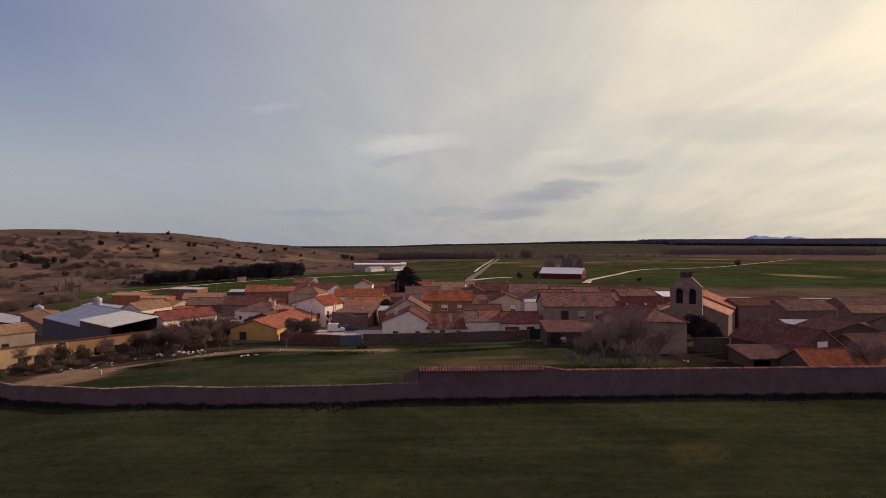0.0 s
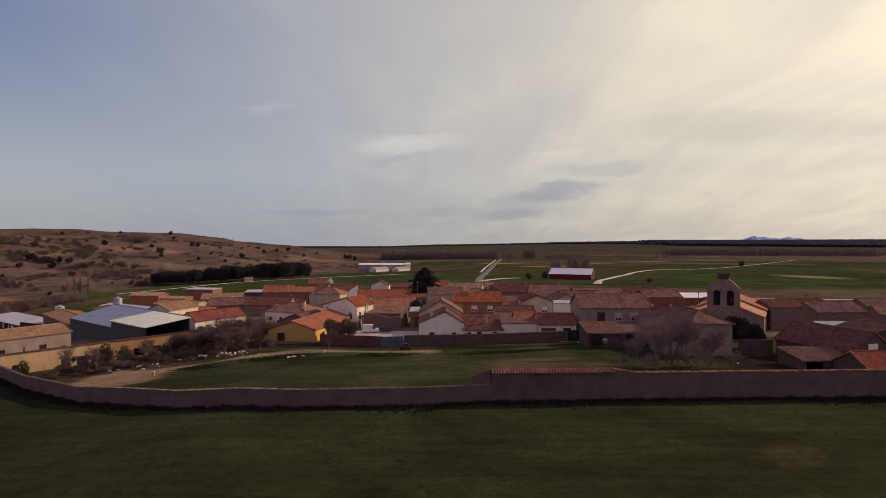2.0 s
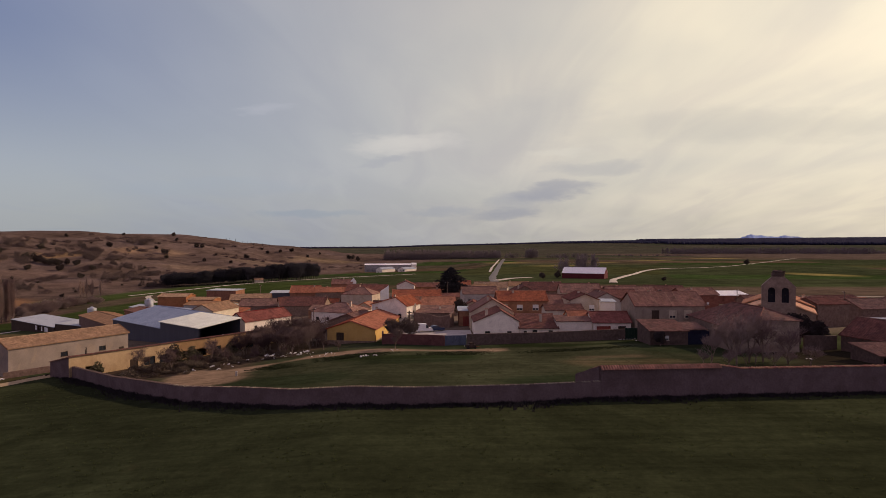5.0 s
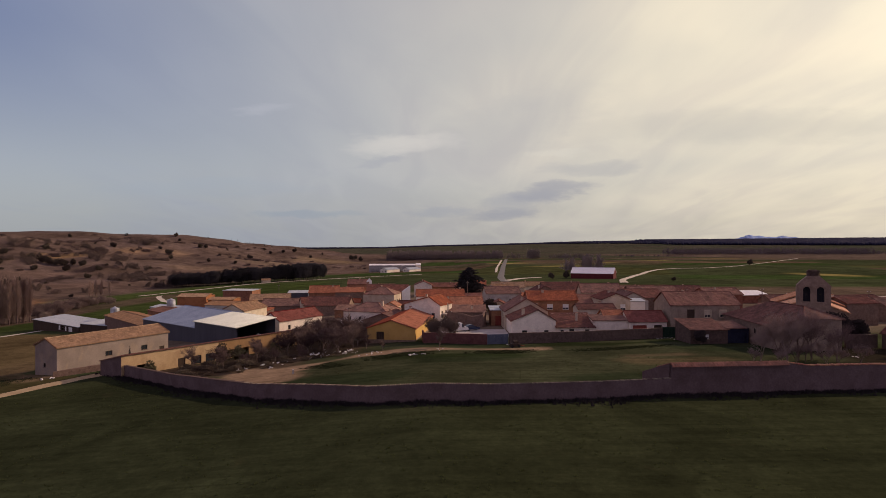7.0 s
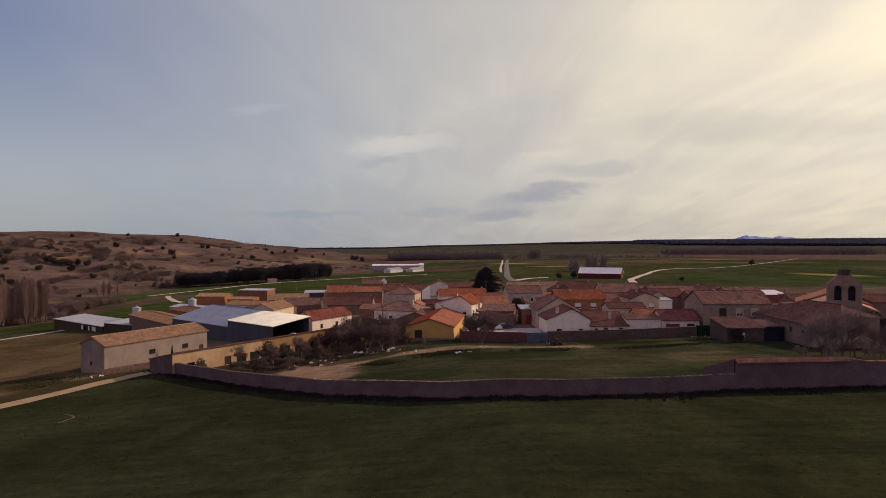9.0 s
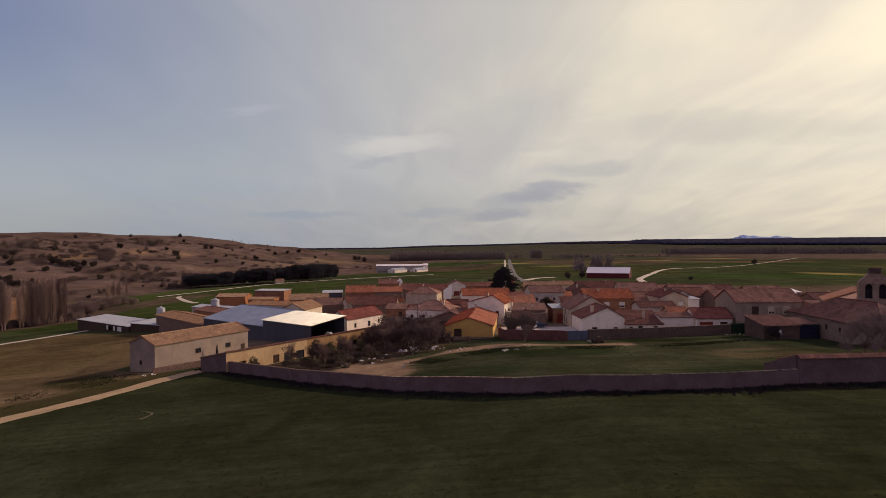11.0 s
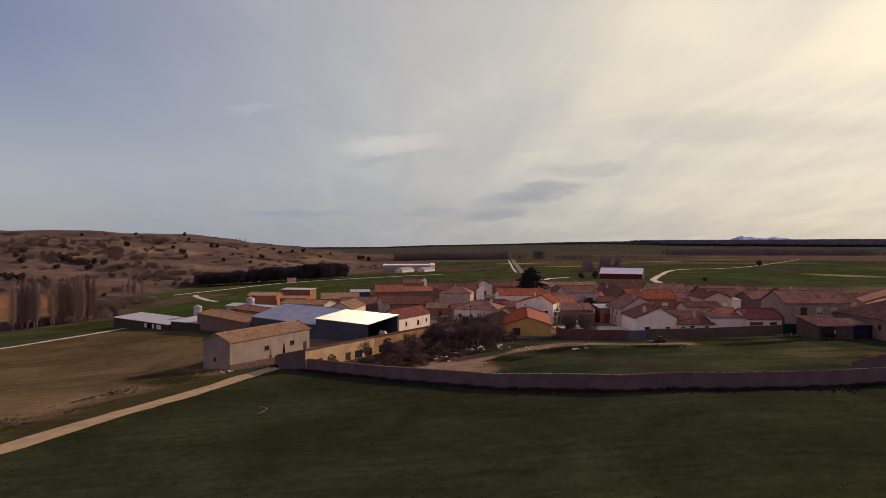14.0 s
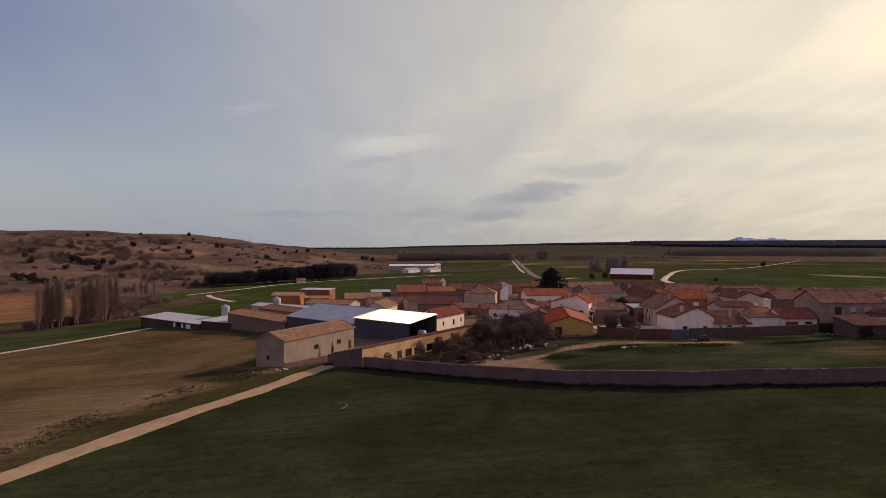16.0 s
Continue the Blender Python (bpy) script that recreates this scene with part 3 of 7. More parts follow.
    # shade between the buildings by the church, painted as dark ground
    lay(home * (1 - ease(along([(47, 98), (54, 122)], x, y) + wob, 8, 14)), (0.024, 0.021, 0.014))
    # worn verge by the barn
    lay(1 - ease(along([(-126, 120), (-116, 112), (-112, 108)], x, y) + wob, 3, 9), (0.050, 0.046, 0.020))
    # the field of young corn that the camera flies over
    front = inside([(140, 82.5), (60, 79.3), (16, 77.3), (-3, 76.2), (-13, 74.4), (-27, 73.1), (-43, 74.6), (-60, 82.2), (-78, 97.2), (-104, 123.2), (-107, 112), (-131, 57), (-175, -25), (-260, -200), (400, -200), (400, 88)], x, y)
    lay(front * 1.0, (0.0290, 0.0350, 0.0165))
    lay(front * ease(-x, 15, 60) * ease(along(LANE, x, y), 8, 30) * 0.4, (0.0265, 0.0335, 0.0175))
    lay(front * (1 - ease(y, 30, 52)) * 0.6, (0.034, 0.038, 0.0155))
    lay(front * (1 - ease(along([(23, 56), (25, 57)], x, y) + 0.4 * wob, 1, 3)) * 0.6, (0.07, 0.065, 0.028))
    return col


def graded(lo, fine_lo, fine_hi, hi, step, growth=1.05):
    c = list(np.arange(fine_lo, fine_hi + step / 2, step))
    s = step
    while c[-1] < hi:
        s *= growth
        c.append(c[-1] + s)
    s = step
    while c[0] > lo:
        s *= growth
        c.insert(0, c[0] - s)
    return np.array(c)


def build_ground():
    xs, ys = graded(-4700, -150, 75, 4700, 1.5, 1.035), graded(-900, 20, 150, 4700, 1.3, 1.028)
    gx, gy = np.meshgrid(xs, ys)
    gz = land_height(gx, gy)
    nx, ny = len(xs), len(ys)
    verts = np.stack([gx, gy, gz], -1).reshape(-1, 3)
    i = (np.arange(ny - 1)[:, None] * nx + np.arange(nx - 1)[None]).reshape(-1)
    faces = np.stack([i, i + 1, i + nx + 1, i + nx], -1)
    me = bpy.data.meshes.new("ground")
    me.vertices.add(len(verts))
    me.vertices.foreach_set("co", verts.reshape(-1))
    me.loops.add(faces.size)
    me.loops.foreach_set("vertex_index", faces.reshape(-1))
    me.polygons.add(len(faces))
    me.polygons.foreach_set("loop_start", np.arange(0, faces.size, 4))
    me.update(calc_edges=True)
    me.polygons.foreach_set("use_smooth", np.ones(len(faces), bool))
    a = me.attributes.new("land_use", "FLOAT_COLOR", "POINT")
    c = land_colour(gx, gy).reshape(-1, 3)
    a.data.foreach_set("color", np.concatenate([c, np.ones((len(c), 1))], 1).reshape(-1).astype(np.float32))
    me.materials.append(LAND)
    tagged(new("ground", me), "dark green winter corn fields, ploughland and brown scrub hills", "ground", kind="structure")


build_ground()


def ribbon(name, line, width, material, label, lift=0.05, step=3.0, rough_edge=0.35, kind="structure", seed=3):
    """A track laid on the land along a polyline, a little crowned, with uneven edges."""
    r = random.Random(seed)
    pts = []
    for (ax, ay), (bx, by) in zip(line, line[1:]):
        k = max(1, int(math.hypot(bx - ax, by - ay) / step))
        pts += [(ax + (bx - ax) * i / k, ay + (by - ay) * i / k) for i in range(k)]
    pts.append(line[-1])
    # round the bends
    for _ in range(3):
        pts = [pts[0]] + [tuple((pts[i - 1][j] + 2 * pts[i][j] + pts[i + 1][j]) / 4 for j in (0, 1)) for i in range(1, len(pts) - 1)] + [pts[-1]]
    verts, faces = [], []
    for i, (x, y) in enumerate(pts):
        a, b = pts[max(0, i - 1)], pts[min(len(pts) - 1, i + 1)]
        dx, dy = b[0] - a[0], b[1] - a[1]
        q = math.hypot(dx, dy)
        nx, ny = -dy / q, dx / q
        for k, u in enumerate((-0.5, -0.3, 0.0, 0.3, 0.5)):
            w = width * u + (r.uniform(-rough_edge, rough_edge) if k in (0, 4) else 0)
            px, py = x + nx * w, y + ny * w
            verts.append((px, py, ground_at(px, py) + (lift * 0.4 if k in (0, 4) else lift) + (0.03 if k == 2 else 0)))
        if i:
            o = (i - 1) * 5
            faces += [(o + k, o + k + 1, o + k + 6, o + k + 5) for k in range(4)]
    tagged(new(name, mesh_of(name, verts, faces, material, True)), label, "road", kind=kind)


ribbon("track_lane", LANE, 4.7, EARTH, "pale earth farm lane beside the corn field")
ribbon("track_valley", TRACK, 4.0, ROAD_PALE, "pale earth track at the foot of the meadow", seed=4)
ribbon("track_spur", FAR_TRACK, 4.0, ROAD_PALE, "short pale gravel track in the meadow", seed=5)
ribbon("road_plain", [(14, 330), (18, 400), (20, 465), (27, 551), (45, 697), (69, 889), (119, 1270)], 6.5, ASPHALT, "straight grey country road across the plain", lift=0.25, step=15, seed=6)
ribbon("road_plain_verge", [(36, 680), (47, 782), (74, 990), (104, 1225)], 3.0, ROAD_PALE, "pale gravel verge beside the country road", lift=0.3, step=15, seed=7)
ribbon("road_gravel", [(103, 425), (118, 478), (163, 577), (212, 678), (249, 739), (273, 755)], 5.5, ROAD_PALE, "pale gravel farm road across the fields", lift=0.3, step=12, seed=8)
ribbon("road_gravel_far", [(273, 755), (318, 768), (385, 822), (506, 963), (740, 1251)], 2.6, ROAD_PALE, "narrow gravel farm road between green fields", lift=0.3, step=12, seed=11)
ribbon("road_yard", [(22, 470), (36, 505), (44, 522), (60, 533)], 7.0, ROAD_PALE, "pale gravel yard track at the village edge", lift=0.3, step=8, seed=13)
ribbon("road_fields", [(118, 285), (160, 275), (260, 268), (420, 262)], 2.2, ROAD_PALE, "pale path behind the village", lift=0.25, step=10, seed=9)
ribbon("road_bend", [(-285, 500), (-254, 541), (-232, 590), (-205, 632), (-136, 661), (-50, 690)], 5.0, ROAD_PALE, "pale path below the pine grove", lift=0.3, step=12, seed=10)

ribbon("worn_patch", [(-97.0, 81.8), (-95.2, 80.9), (-94.2, 79.6), (-94.0, 78.0), (-94.8, 76.6)], 0.3, WORN, "thin bare curve worn in the corn field", step=0.8, rough_edge=0.15, seed=12)


# ---------------------------------------------------------------- houses
def wall_panel(geo, length, z0, z1, openings, put, thick=0.35, top=None):
    """An upright wall with real openings; put maps (u, depth, z) to the house. top(u) gives a sloping upper edge."""
    us = sorted({0.0, length, *[v for o in openings for v in (o[0], o[0] + o[2])]})
    zs = sorted({z0, z1, *[v for o in openings for v in (z0 + o[1], z0 + o[1] + o[3])]})
    holes = [(o[0], z0 + o[1], o[0] + o[2], z0 + o[1] + o[3]) for o in openings]
    for a, b in zip(us, us[1:]):
        for c, d in zip(zs, zs[1:]):
            mu, mz = (a + b) / 2, (c + d) / 2
            if any(h[0] < mu < h[2] and h[1] < mz < h[3] for h in holes):
                continue
            geo.face(put(a, 0, c), put(b, 0, c), put(b, 0, d), put(a, 0, d))
            geo.face(put(b, thick, c), put(a, thick, c), put(a, thick, d), put(b, thick, d))
    for a, c, b, d in holes:
        geo.face(put(a, 0, c), put(a, thick, c), put(b, thick, c), put(b, 0, c))
        geo.face(put(a, 0, d), put(b, 0, d), put(b, thick, d), put(a, thick, d))
        geo.face(put(a, 0, c), put(a, 0, d), put(a, thick, d), put(a, thick, c))
        geo.face(put(b, 0, c), put(b, thick, c), put(b, thick, d), put(b, 0, d))
    if top:
        pts = top
        geo.face(*[put(u, 0, z) for u, z in pts])
        geo.face(*[put(u, thick, z) for u, z in reversed(pts)])


def fill_opening(house, o, put, z0):
    """What stands in an opening: a window, a blind, a door or a gate."""
    u, v, w, h, kind = o
    z = z0 + v
    if kind == "hole":
        return

    def slab(u0, d0, za, u1, d1, zb):
        g = Geo()
        c = [put(a, b, e) for e in (za, zb) for a, b in ((u0, d0), (u1, d0), (u1, d1), (u0, d1))]
        g.v = [tuple(p) for p in c]
        g.f = [(3, 2, 1, 0), (4, 5, 6, 7), (0, 1, 5, 4), (1, 2, 6, 5), (2, 3, 7, 6), (3, 0, 4, 7)]
        return g

    if kind in ("window", "blind", "framed", "stone"):
        g = slab(u, 0.10, z, u + 0.08, 0.18, z + h)
        for box in ((u + w - 0.08, z, u + w, z + h), (u + 0.08, z, u + w - 0.08, z + 0.08), (u + 0.08, z + h - 0.08, u + w - 0.08, z + h), (u + w / 2 - 0.04, z + 0.08, u + w / 2 + 0.04, z + h - 0.08)):
            b = slab(box[0], 0.10, box[1], box[2], 0.18, box[3])
            k = len(g.v)
            g.v += b.v
            g.f += [tuple(i + k for i in f) for f in b.f]
        win = part("window", g, DARK if kind == "window" else PLASTER_CREAM if kind == "stone" else WHITE, house)
        part("pane", slab(u + 0.06, 0.16, z + 0.06, u + w - 0.06, 0.20, z + h - 0.06), GLASS, win)
        part("sill", slab(u - 0.08, -0.07, z - 0.09, u + w + 0.08, 0.12, z - 0.005), STONE if kind == "window" else PLASTER_CREAM, win)
        if kind in ("blind", "stone"):
            part("roller_blind", slab(u + 0.07, 0.13, z + 0.35 * h, u + w - 0.07, 0.155, z + h - 0.07), WHITE if kind == "blind" else PLASTER_CREAM, win, "pale roller blind half let down")
        if kind in ("framed", "stone"):
            g = slab(u - 0.22, -0.03, z - 0.0, u - 0.01, 0.05, z + h)
            for box in ((u + w + 0.01, z, u + w + 0.22, z + h), (u - 0.22, z + h + 0.01, u + w + 0.22, z + h + 0.25)):
                b = slab(box[0], -0.03, box[1], box[2], 0.05, box[3])
                k = len(g.v)
                g.v += b.v
                g.f += [tuple(i + k for i in f) for f in b.f]
            part("surround", g, PLASTER_CREAM, house, "pale plastered window surround")
        return
    mat = {"door": DARK, "garage": RUST, "white": WHITE, "blue": NAVY}[kind]
    door = part("door" if kind == "door" else "garage_door", slab(u + 0.02, 0.14, z, u + w - 0.02, 0.20, z + h - 0.02), mat, house)
    k = max(2, int(w / 0.35))
    for i in range(k):
        a = u + 0.04 + (w - 0.08) * i / k
        part("board", slab(a + 0.012, 0.12, z + 0.05, a + (w - 0.08) / k - 0.012, 0.145, z + h - 0.07), mat, door)


def rippled(x0, x1, rows, wave, amp, per=4):
    """A tiled or corrugated slope: rows are (y, z) from the eave up; ripples run along the slope."""
    n = max(4, int((x1 - x0) / wave) * per)
    g = Geo()
    for y, z in rows:
        for i in range(n + 1):
            a = i / per
            s = abs(math.sin(math.pi * a)) if per == 4 else 0.5 + 0.5 * math.sin(2 * math.pi * a)
            g.v.append((x0 + (x1 - x0) * i / n, y, z + amp * s))
    for j in range(len(rows) - 1):
        for i in range(n):
            a = j * (n + 1) + i
            q = (a, a + 1, a + n + 2, a + n + 1)
            g.f.append(q if rows[1][0] > rows[0][0] else tuple(reversed(q)))
    return g


def ribbed(x0, x1, rows, pitch=0.25, high=0.05):
    """A box-profile metal sheet: steep-sided ribs that run along the slope."""
    g = Geo()
    us = []
    for k in range(int((x1 - x0) / pitch)):
        us += [(x0 + k * pitch + u, v) for u, v in ((0.0, 0.0), (0.03, high), (0.10, high), (0.13, 0.0))]
    us.append((x1, 0.0))
    n = len(us)
    for y, z in rows:
        g.v += [(u, y, z + v) for u, v in us]
    for j in range(len(rows) - 1):
        g.f += [(j * n + i, j * n + i + 1, (j + 1) * n + i + 1, (j + 1) * n + i) for i in range(n - 1)]
    return g


def merge(g, h):
    k = len(g.v)
    g.v += h.v
    g.f += [tuple(i + k for i in f) for f in h.f]
    return g


def house(label, x, y, yaw, L, W, eave, rise, wall=PLASTER_WHITE, roof=TILE_OLD, S=(), N=(), E=(), WW=(), style="gable", over=0.3, base=None,
          chimneys=(), plinth=None, plinth_h=0.9, name="house", category="house", open_sides="", ribs=0, ridge_at=0.0, wave=0.28, end=None):
    """A building with its ridge along its own x. S and N are the eave sides, WW and E the ends. eave is the height of the eave in the world."""
    c, s = math.cos(radians(yaw)), math.sin(radians(yaw))
    low = min(ground_at(x + c * i * L / 2 - s * j * W / 2, y + s * i * L / 2 + c * j * W / 2) for i in (-1, 1) for j in (-1, 1)) - 0.25
    z0 = low if base is None else base
    h = thing(name, label, category, pose(x, y, z0, 0, 0, yaw))
    e = eave - z0
    a, b = L / 2, W / 2
    metal = roof in (SHEET_WHITE, SHEET_BLUE, SHEET_PALE, SHEET_BRIGHT)
    wave, amp, per = (0.25, 0.03, 6) if metal else (wave, 0.055, 4)
    hi = e + rise
    ends = {"S": lambda u, d, z: (-a + u, -b + d, z), "N": lambda u, d, z: (a - u, b - d, z),
            "E": lambda u, d, z: (a - d, -b + u, z), "W": lambda u, d, z: (-a + d, b - u, z)}
    yr = ridge_at * b
    for key, ops in (("S", S), ("N", N), ("E", E), ("W", WW)):
        if key in open_sides:
            continue
        put, length = ends[key], (L if key in "SN" else W)
        g = Geo()
        top = None
        zt = e
        if style == "mono":
            if key == "N":
                zt = hi
            elif rise > 0:
                top = [(0, e), (W, e), (W, hi)] if key == "E" else [(0, e), (W, e), (0, hi)] if key == "W" else None
            elif key in "EW":
                zt = hi
                top = [(0, hi), (W, hi), (0, e)] if key == "E" else [(0, hi), (W, hi), (W, e)]
        elif style == "gable" and key in "EW":
            m = W / 2 + (yr if key == "E" else -yr)
            top = [(0, e), (W, e), (m, hi)]
        wall_panel(g, length, 0.0, zt, [o[:4] for o in ops], put, top=top)
        part("wall", g, end if key == "W" and end else wall, h)
        for o in ops:
            fill_opening(h, o, put, 0.0)
    if plinth is not None:
        g = Geo()
        g.box(-a - 0.06, -b - 0.06, 0, a + 0.06, b + 0.06, plinth_h)
        part("plinth", g, plinth, h)
    if name == "house" and not chimneys and L > 9:
        q = random.Random(int(abs(x * 7 + y * 13)))
        chimneys = ((q.uniform(-0.35, 0.35) * L, q.uniform(-0.15, 0.25) * W, q.uniform(0.45, 0.7), q.uniform(0.2, 0.6)),)
    t = 0.14
    if style == "hip":
        k = min(a, b) * 0.98
        ex, ey = a + over, b + over
        ze = e - over * rise / b
        r1, r2 = (-(a - k), 0, hi), (a - k, 0, hi)
        p = [(-ex, -ey, ze), (ex, -ey, ze), (ex, ey, ze), (-ex, ey, ze)]
        g = Geo()
        g.face(p[0], p[1], r2, r1).face(p[1], p[2], r2).face(p[2], p[3], r1, r2).face(p[3], p[0], r1)
        for i in range(4):
            q, w = p[i], p[(i + 1) % 4]
            g.face((q[0], q[1], q[2] - t), (w[0], w[1], w[2] - t), w, q)
        g.face(*[(q[0], q[1], q[2] - t) for q in reversed(p)])
        rf = part("roof", g, roof, h)
        for q, w in ((p[0], r1), (p[3], r1), (p[1], r2), (p[2], r2), (r1, r2)):
            g = Geo()
            g.tube(q, (w[0] + 0.01, w[1], w[2]), 0.13, 0.13, 6)
            part("ridge", g, roof, rf)
    elif style == "mono":
        slope = rise / W
        rows = [(-b - over + (W + 2 * over) * i / 4, e - over * slope + (rise + 2 * over * slope) * i / 4 + 0.08) for i in range(5)]
        g = ribbed(-a - over, a + over, rows) if roof == SHEET_BRIGHT else rippled(-a - over, a + over, rows, wave, amp, per)
        y0, z0_, y1, z1_ = rows[0][0], rows[0][1], rows[-1][0], rows[-1][1]
        x0, x1 = -a - over, a + over
        g.face((x0, y1, z1_ - t), (x1, y1, z1_ - t), (x1, y0, z0_ - t), (x0, y0, z0_ - t))
        g.face((x0, y0, z0_ - t), (x1, y0, z0_ - t), (x1, y0, z0_), (x0, y0, z0_))
        g.face((x1, y1, z1_ - t), (x0, y1, z1_ - t), (x0, y1, z1_), (x1, y1, z1_))
        for xx in (x0, x1):
            g.face((xx, y0, z0_ - t), (xx, y0, z0_ + 0.03), (xx, y1, z1_ + 0.03), (xx, y1, z1_ - t))
        part("roof", g, roof, h)
    else:
        rf = None
        x0, x1 = -a - over, a + over
        for side in (-1, 1):
            run = b - side * yr
            slope = rise / run
            ye, ze = side * (b + over), e - over * slope + 0.08
            rows = [(ye + (yr - ye) * i / 5, ze + (hi + 0.08 - ze) * i / 5) for i in range(6)]
            g = rippled(x0, x1, rows, wave, amp, per)
            # the boards under the tiles, the eave and the verges
            g.face((x0, ye, ze - t), (x1, ye, ze - t), (x1, yr, hi + 0.08 - t), (x0, yr, hi + 0.08 - t))
            g.face((x0, ye, ze - t), (x1, ye, ze - t), (x1, ye, ze + 0.01), (x0, ye, ze + 0.01))
            for xx in (x0, x1):
                g.face((xx, ye, ze - t), (xx, ye, ze + 0.05), (xx, yr, hi + 0.13), (xx, yr, hi + 0.08 - t))
            slab = part("roof_slope", g, roof, h)
            if not metal:
                for xx in (x0 + 0.08, x1 - 0.08):
                    v = Geo().stepped((xx, ye, ze + 0.06), (xx, yr, hi + 0.14), max(3, int(run / 0.5)), 0.12, 0.095, 5)
                    part("verge", v, roof, slab)
            if ribs and side < 0:
                for i in range(1, int(L / ribs)):
                    g = Geo()
                    g.tube((-a + i * ribs, ye, ze + 0.05), (-a + i * ribs, yr, hi + 0.13), 0.035, 0.035, 5)
                    part("mortar_rib", g, TILE_TAN, slab, "pale mortared tile rib")
        part("ridge", Geo().stepped((x0, yr, hi + 0.11), (x1, yr, hi + 0.11), int((x1 - x0) / 0.45), 0.15, 0.12), roof, h)
    for cx, cy, w, top in chimneys:
        g = Geo()
        g.box(cx - w / 2, cy - w / 2, e - 0.2, cx + w / 2, cy + w / 2, hi + top)
        ch = part("chimney", g, PLASTER_CREAM, h)
        part("cap", Geo().box(cx - w / 2 - 0.08, cy - w / 2 - 0.08, hi + top + 0.002, cx + w / 2 + 0.08, cy + w / 2 + 0.08, hi + top + 0.12, cut=0.04), BRICK, ch)
    return h


def mid(ax, ay, bx, by, W):
    """Centre, yaw and length of a house whose S wall runs from a to b."""
    yaw = math.atan2(by - ay, bx - ax)
    L = math.hypot(bx - ax, by - ay)
    return (ax + bx) / 2 - math.sin(yaw) * W / 2, (ay + by) / 2 + math.cos(yaw) * W / 2, math.degrees(yaw), L


win = lambda u, v=1.0, w=1.0, h=1.3, k="window": (u, v, w, h, k)

# the barn by the lane
x, y, yaw, L = mid(-114, 123.2, -101, 146.1, 8.4)
house("long pale rendered barn with a low tan tiled roof", x, y, yaw, L, 8.4, -0.35, 1.65, PLASTER_BARN, TILE_TAN, name="barn", category="barn",
      S=(win(10.4, 3.3, 1.6, 1.1), win(19.1, 3.3, 1.6, 1.1), win(23.9, 1.3, 1.3, 2.2, "door")), WW=(win(3.2, 2.2, 0.9, 0.9),))
# lean-to shed along the enclosure
x, y, yaw, L = mid(-95.5, 113.6, -82.9, 130.55, 8.6)
house("long cream rendered lean-to shed with square openings", x, y, yaw, L, 8.6, -0.35, -1.9, PLASTER_OCHRE, TILE_BROWN, name="shed", category="shed", style="mono", over=0.2, end=PERIMETER,
      S=tuple(win(u, 1.0, w * 1.2, 1.8, k) for u, w, k in ((3.0, 1.5, "hole"), (11.6, 1.4, "door"), (14.6, 2.0, "window"), (18.0, 2.0, "window"))))
x, y, yaw, L = mid(-82.9, 130.55, -66.5, 152.6, 8.6)
house("orange-brown rendered lean-to shed with dark openings", x, y, yaw, L, 8.6, -0.35, -1.9, RENDER_BROWN, TILE_BROWN, name="shed", category="shed", style="mono", over=0.2,
      S=tuple(win(u, 1.0, w * 1.2, 1.8, k) for u, w, k in ((1.8, 2.2, "hole"), (5.4, 2.2, "hole"), (9.6, 1.8, "window"), (14.5, 1.8, "hole"), (18.8, 1.8, "window"), (23.6, 1.8, "hole"))))
# the tile edge along the top of its long wall
edge = thing("wall_coping", "brown clay tile edge along the lean-to wall", "coping", pose(-81.0, 133.1, -0.33, 0, 0, math.degrees(math.atan2(39.0, 29.0))), kind="structure")
part("tiles", rippled(-24.4, 24.4, [(-0.32, -0.02), (0.0, 0.16), (0.3, 0.10)], 0.3, 0.05), TILE_BROWN, edge)
# open farm barn with the white sheet roof
x, y, yaw, L = mid(-103.4, 168.2, -86.6, 154.0, 11.8)
house("open-ended dark blue metal barn with a white sheet roof", x, y, yaw, L, 11.8, -0.55, 1.5, SHEET_DARK, SHEET_BRIGHT, name="barn", category="barn", style="mono", open_sides="E", over=0.4)
# the big blue barn behind it
x, y, yaw, L = mid(-128.7, 190.0, -103.0, 168.3, 28.0)
house("wide blue-grey sheet-roofed farm barn with dark cladding", x, y, yaw, L, 28.0, -2.5, 3.2, SHEET_DARK, SHEET_BLUE, name="barn", category="barn")
house("tan tiled barn joined to the blue barn", -97.4, 194.0, 78, 15.0, 8.0, 0.3, 2.0, PLASTER_CREAM, TILE_TAN, name="barn", category="barn")
x, y, yaw, L = mid(-158.5, 221.5, -129.5, 191.0, 12.0)
house("low dark barn with a flat tan tiled roof", x, y, yaw, L, 12.0, -4.9, 1.1, STONE, TILE_TAN, name="barn", category="barn")
x, y, yaw, L = mid(-207.0, 254.0, -171.9, 227.8, 12.0)
house("low stock shed with a pale blue-grey sheet roof", x, y, yaw, L, 12.0, -10.2, 1.0, DARK, SHEET_PALE, name="stock_shed", category="shed", style="mono",
      S=(win(25.2, 2.6, 1.8, 1.8, "white"), win(28.2, 2.6, 1.6, 1.8, "hole"), win(31.0, 2.6, 1.6, 1.8, "white"), win(34.2, 2.6, 3.6, 1.8, "white")))
x, y, yaw, L = mid(-170.5, 226.2, -154.5, 218.5, 12.0)
house("small stock shed with a pale sheet roof", x, y, yaw, L, 12.0, -8.6, 0.7, DARK, SHEET_PALE, name="stock_shed", category="shed", style="mono")
house("brown sheet-roofed shed behind the barns", -137, 236, -42, 30, 12, -5.2, 1.0, BRICK, TILE_BROWN, name="shed", category="shed")
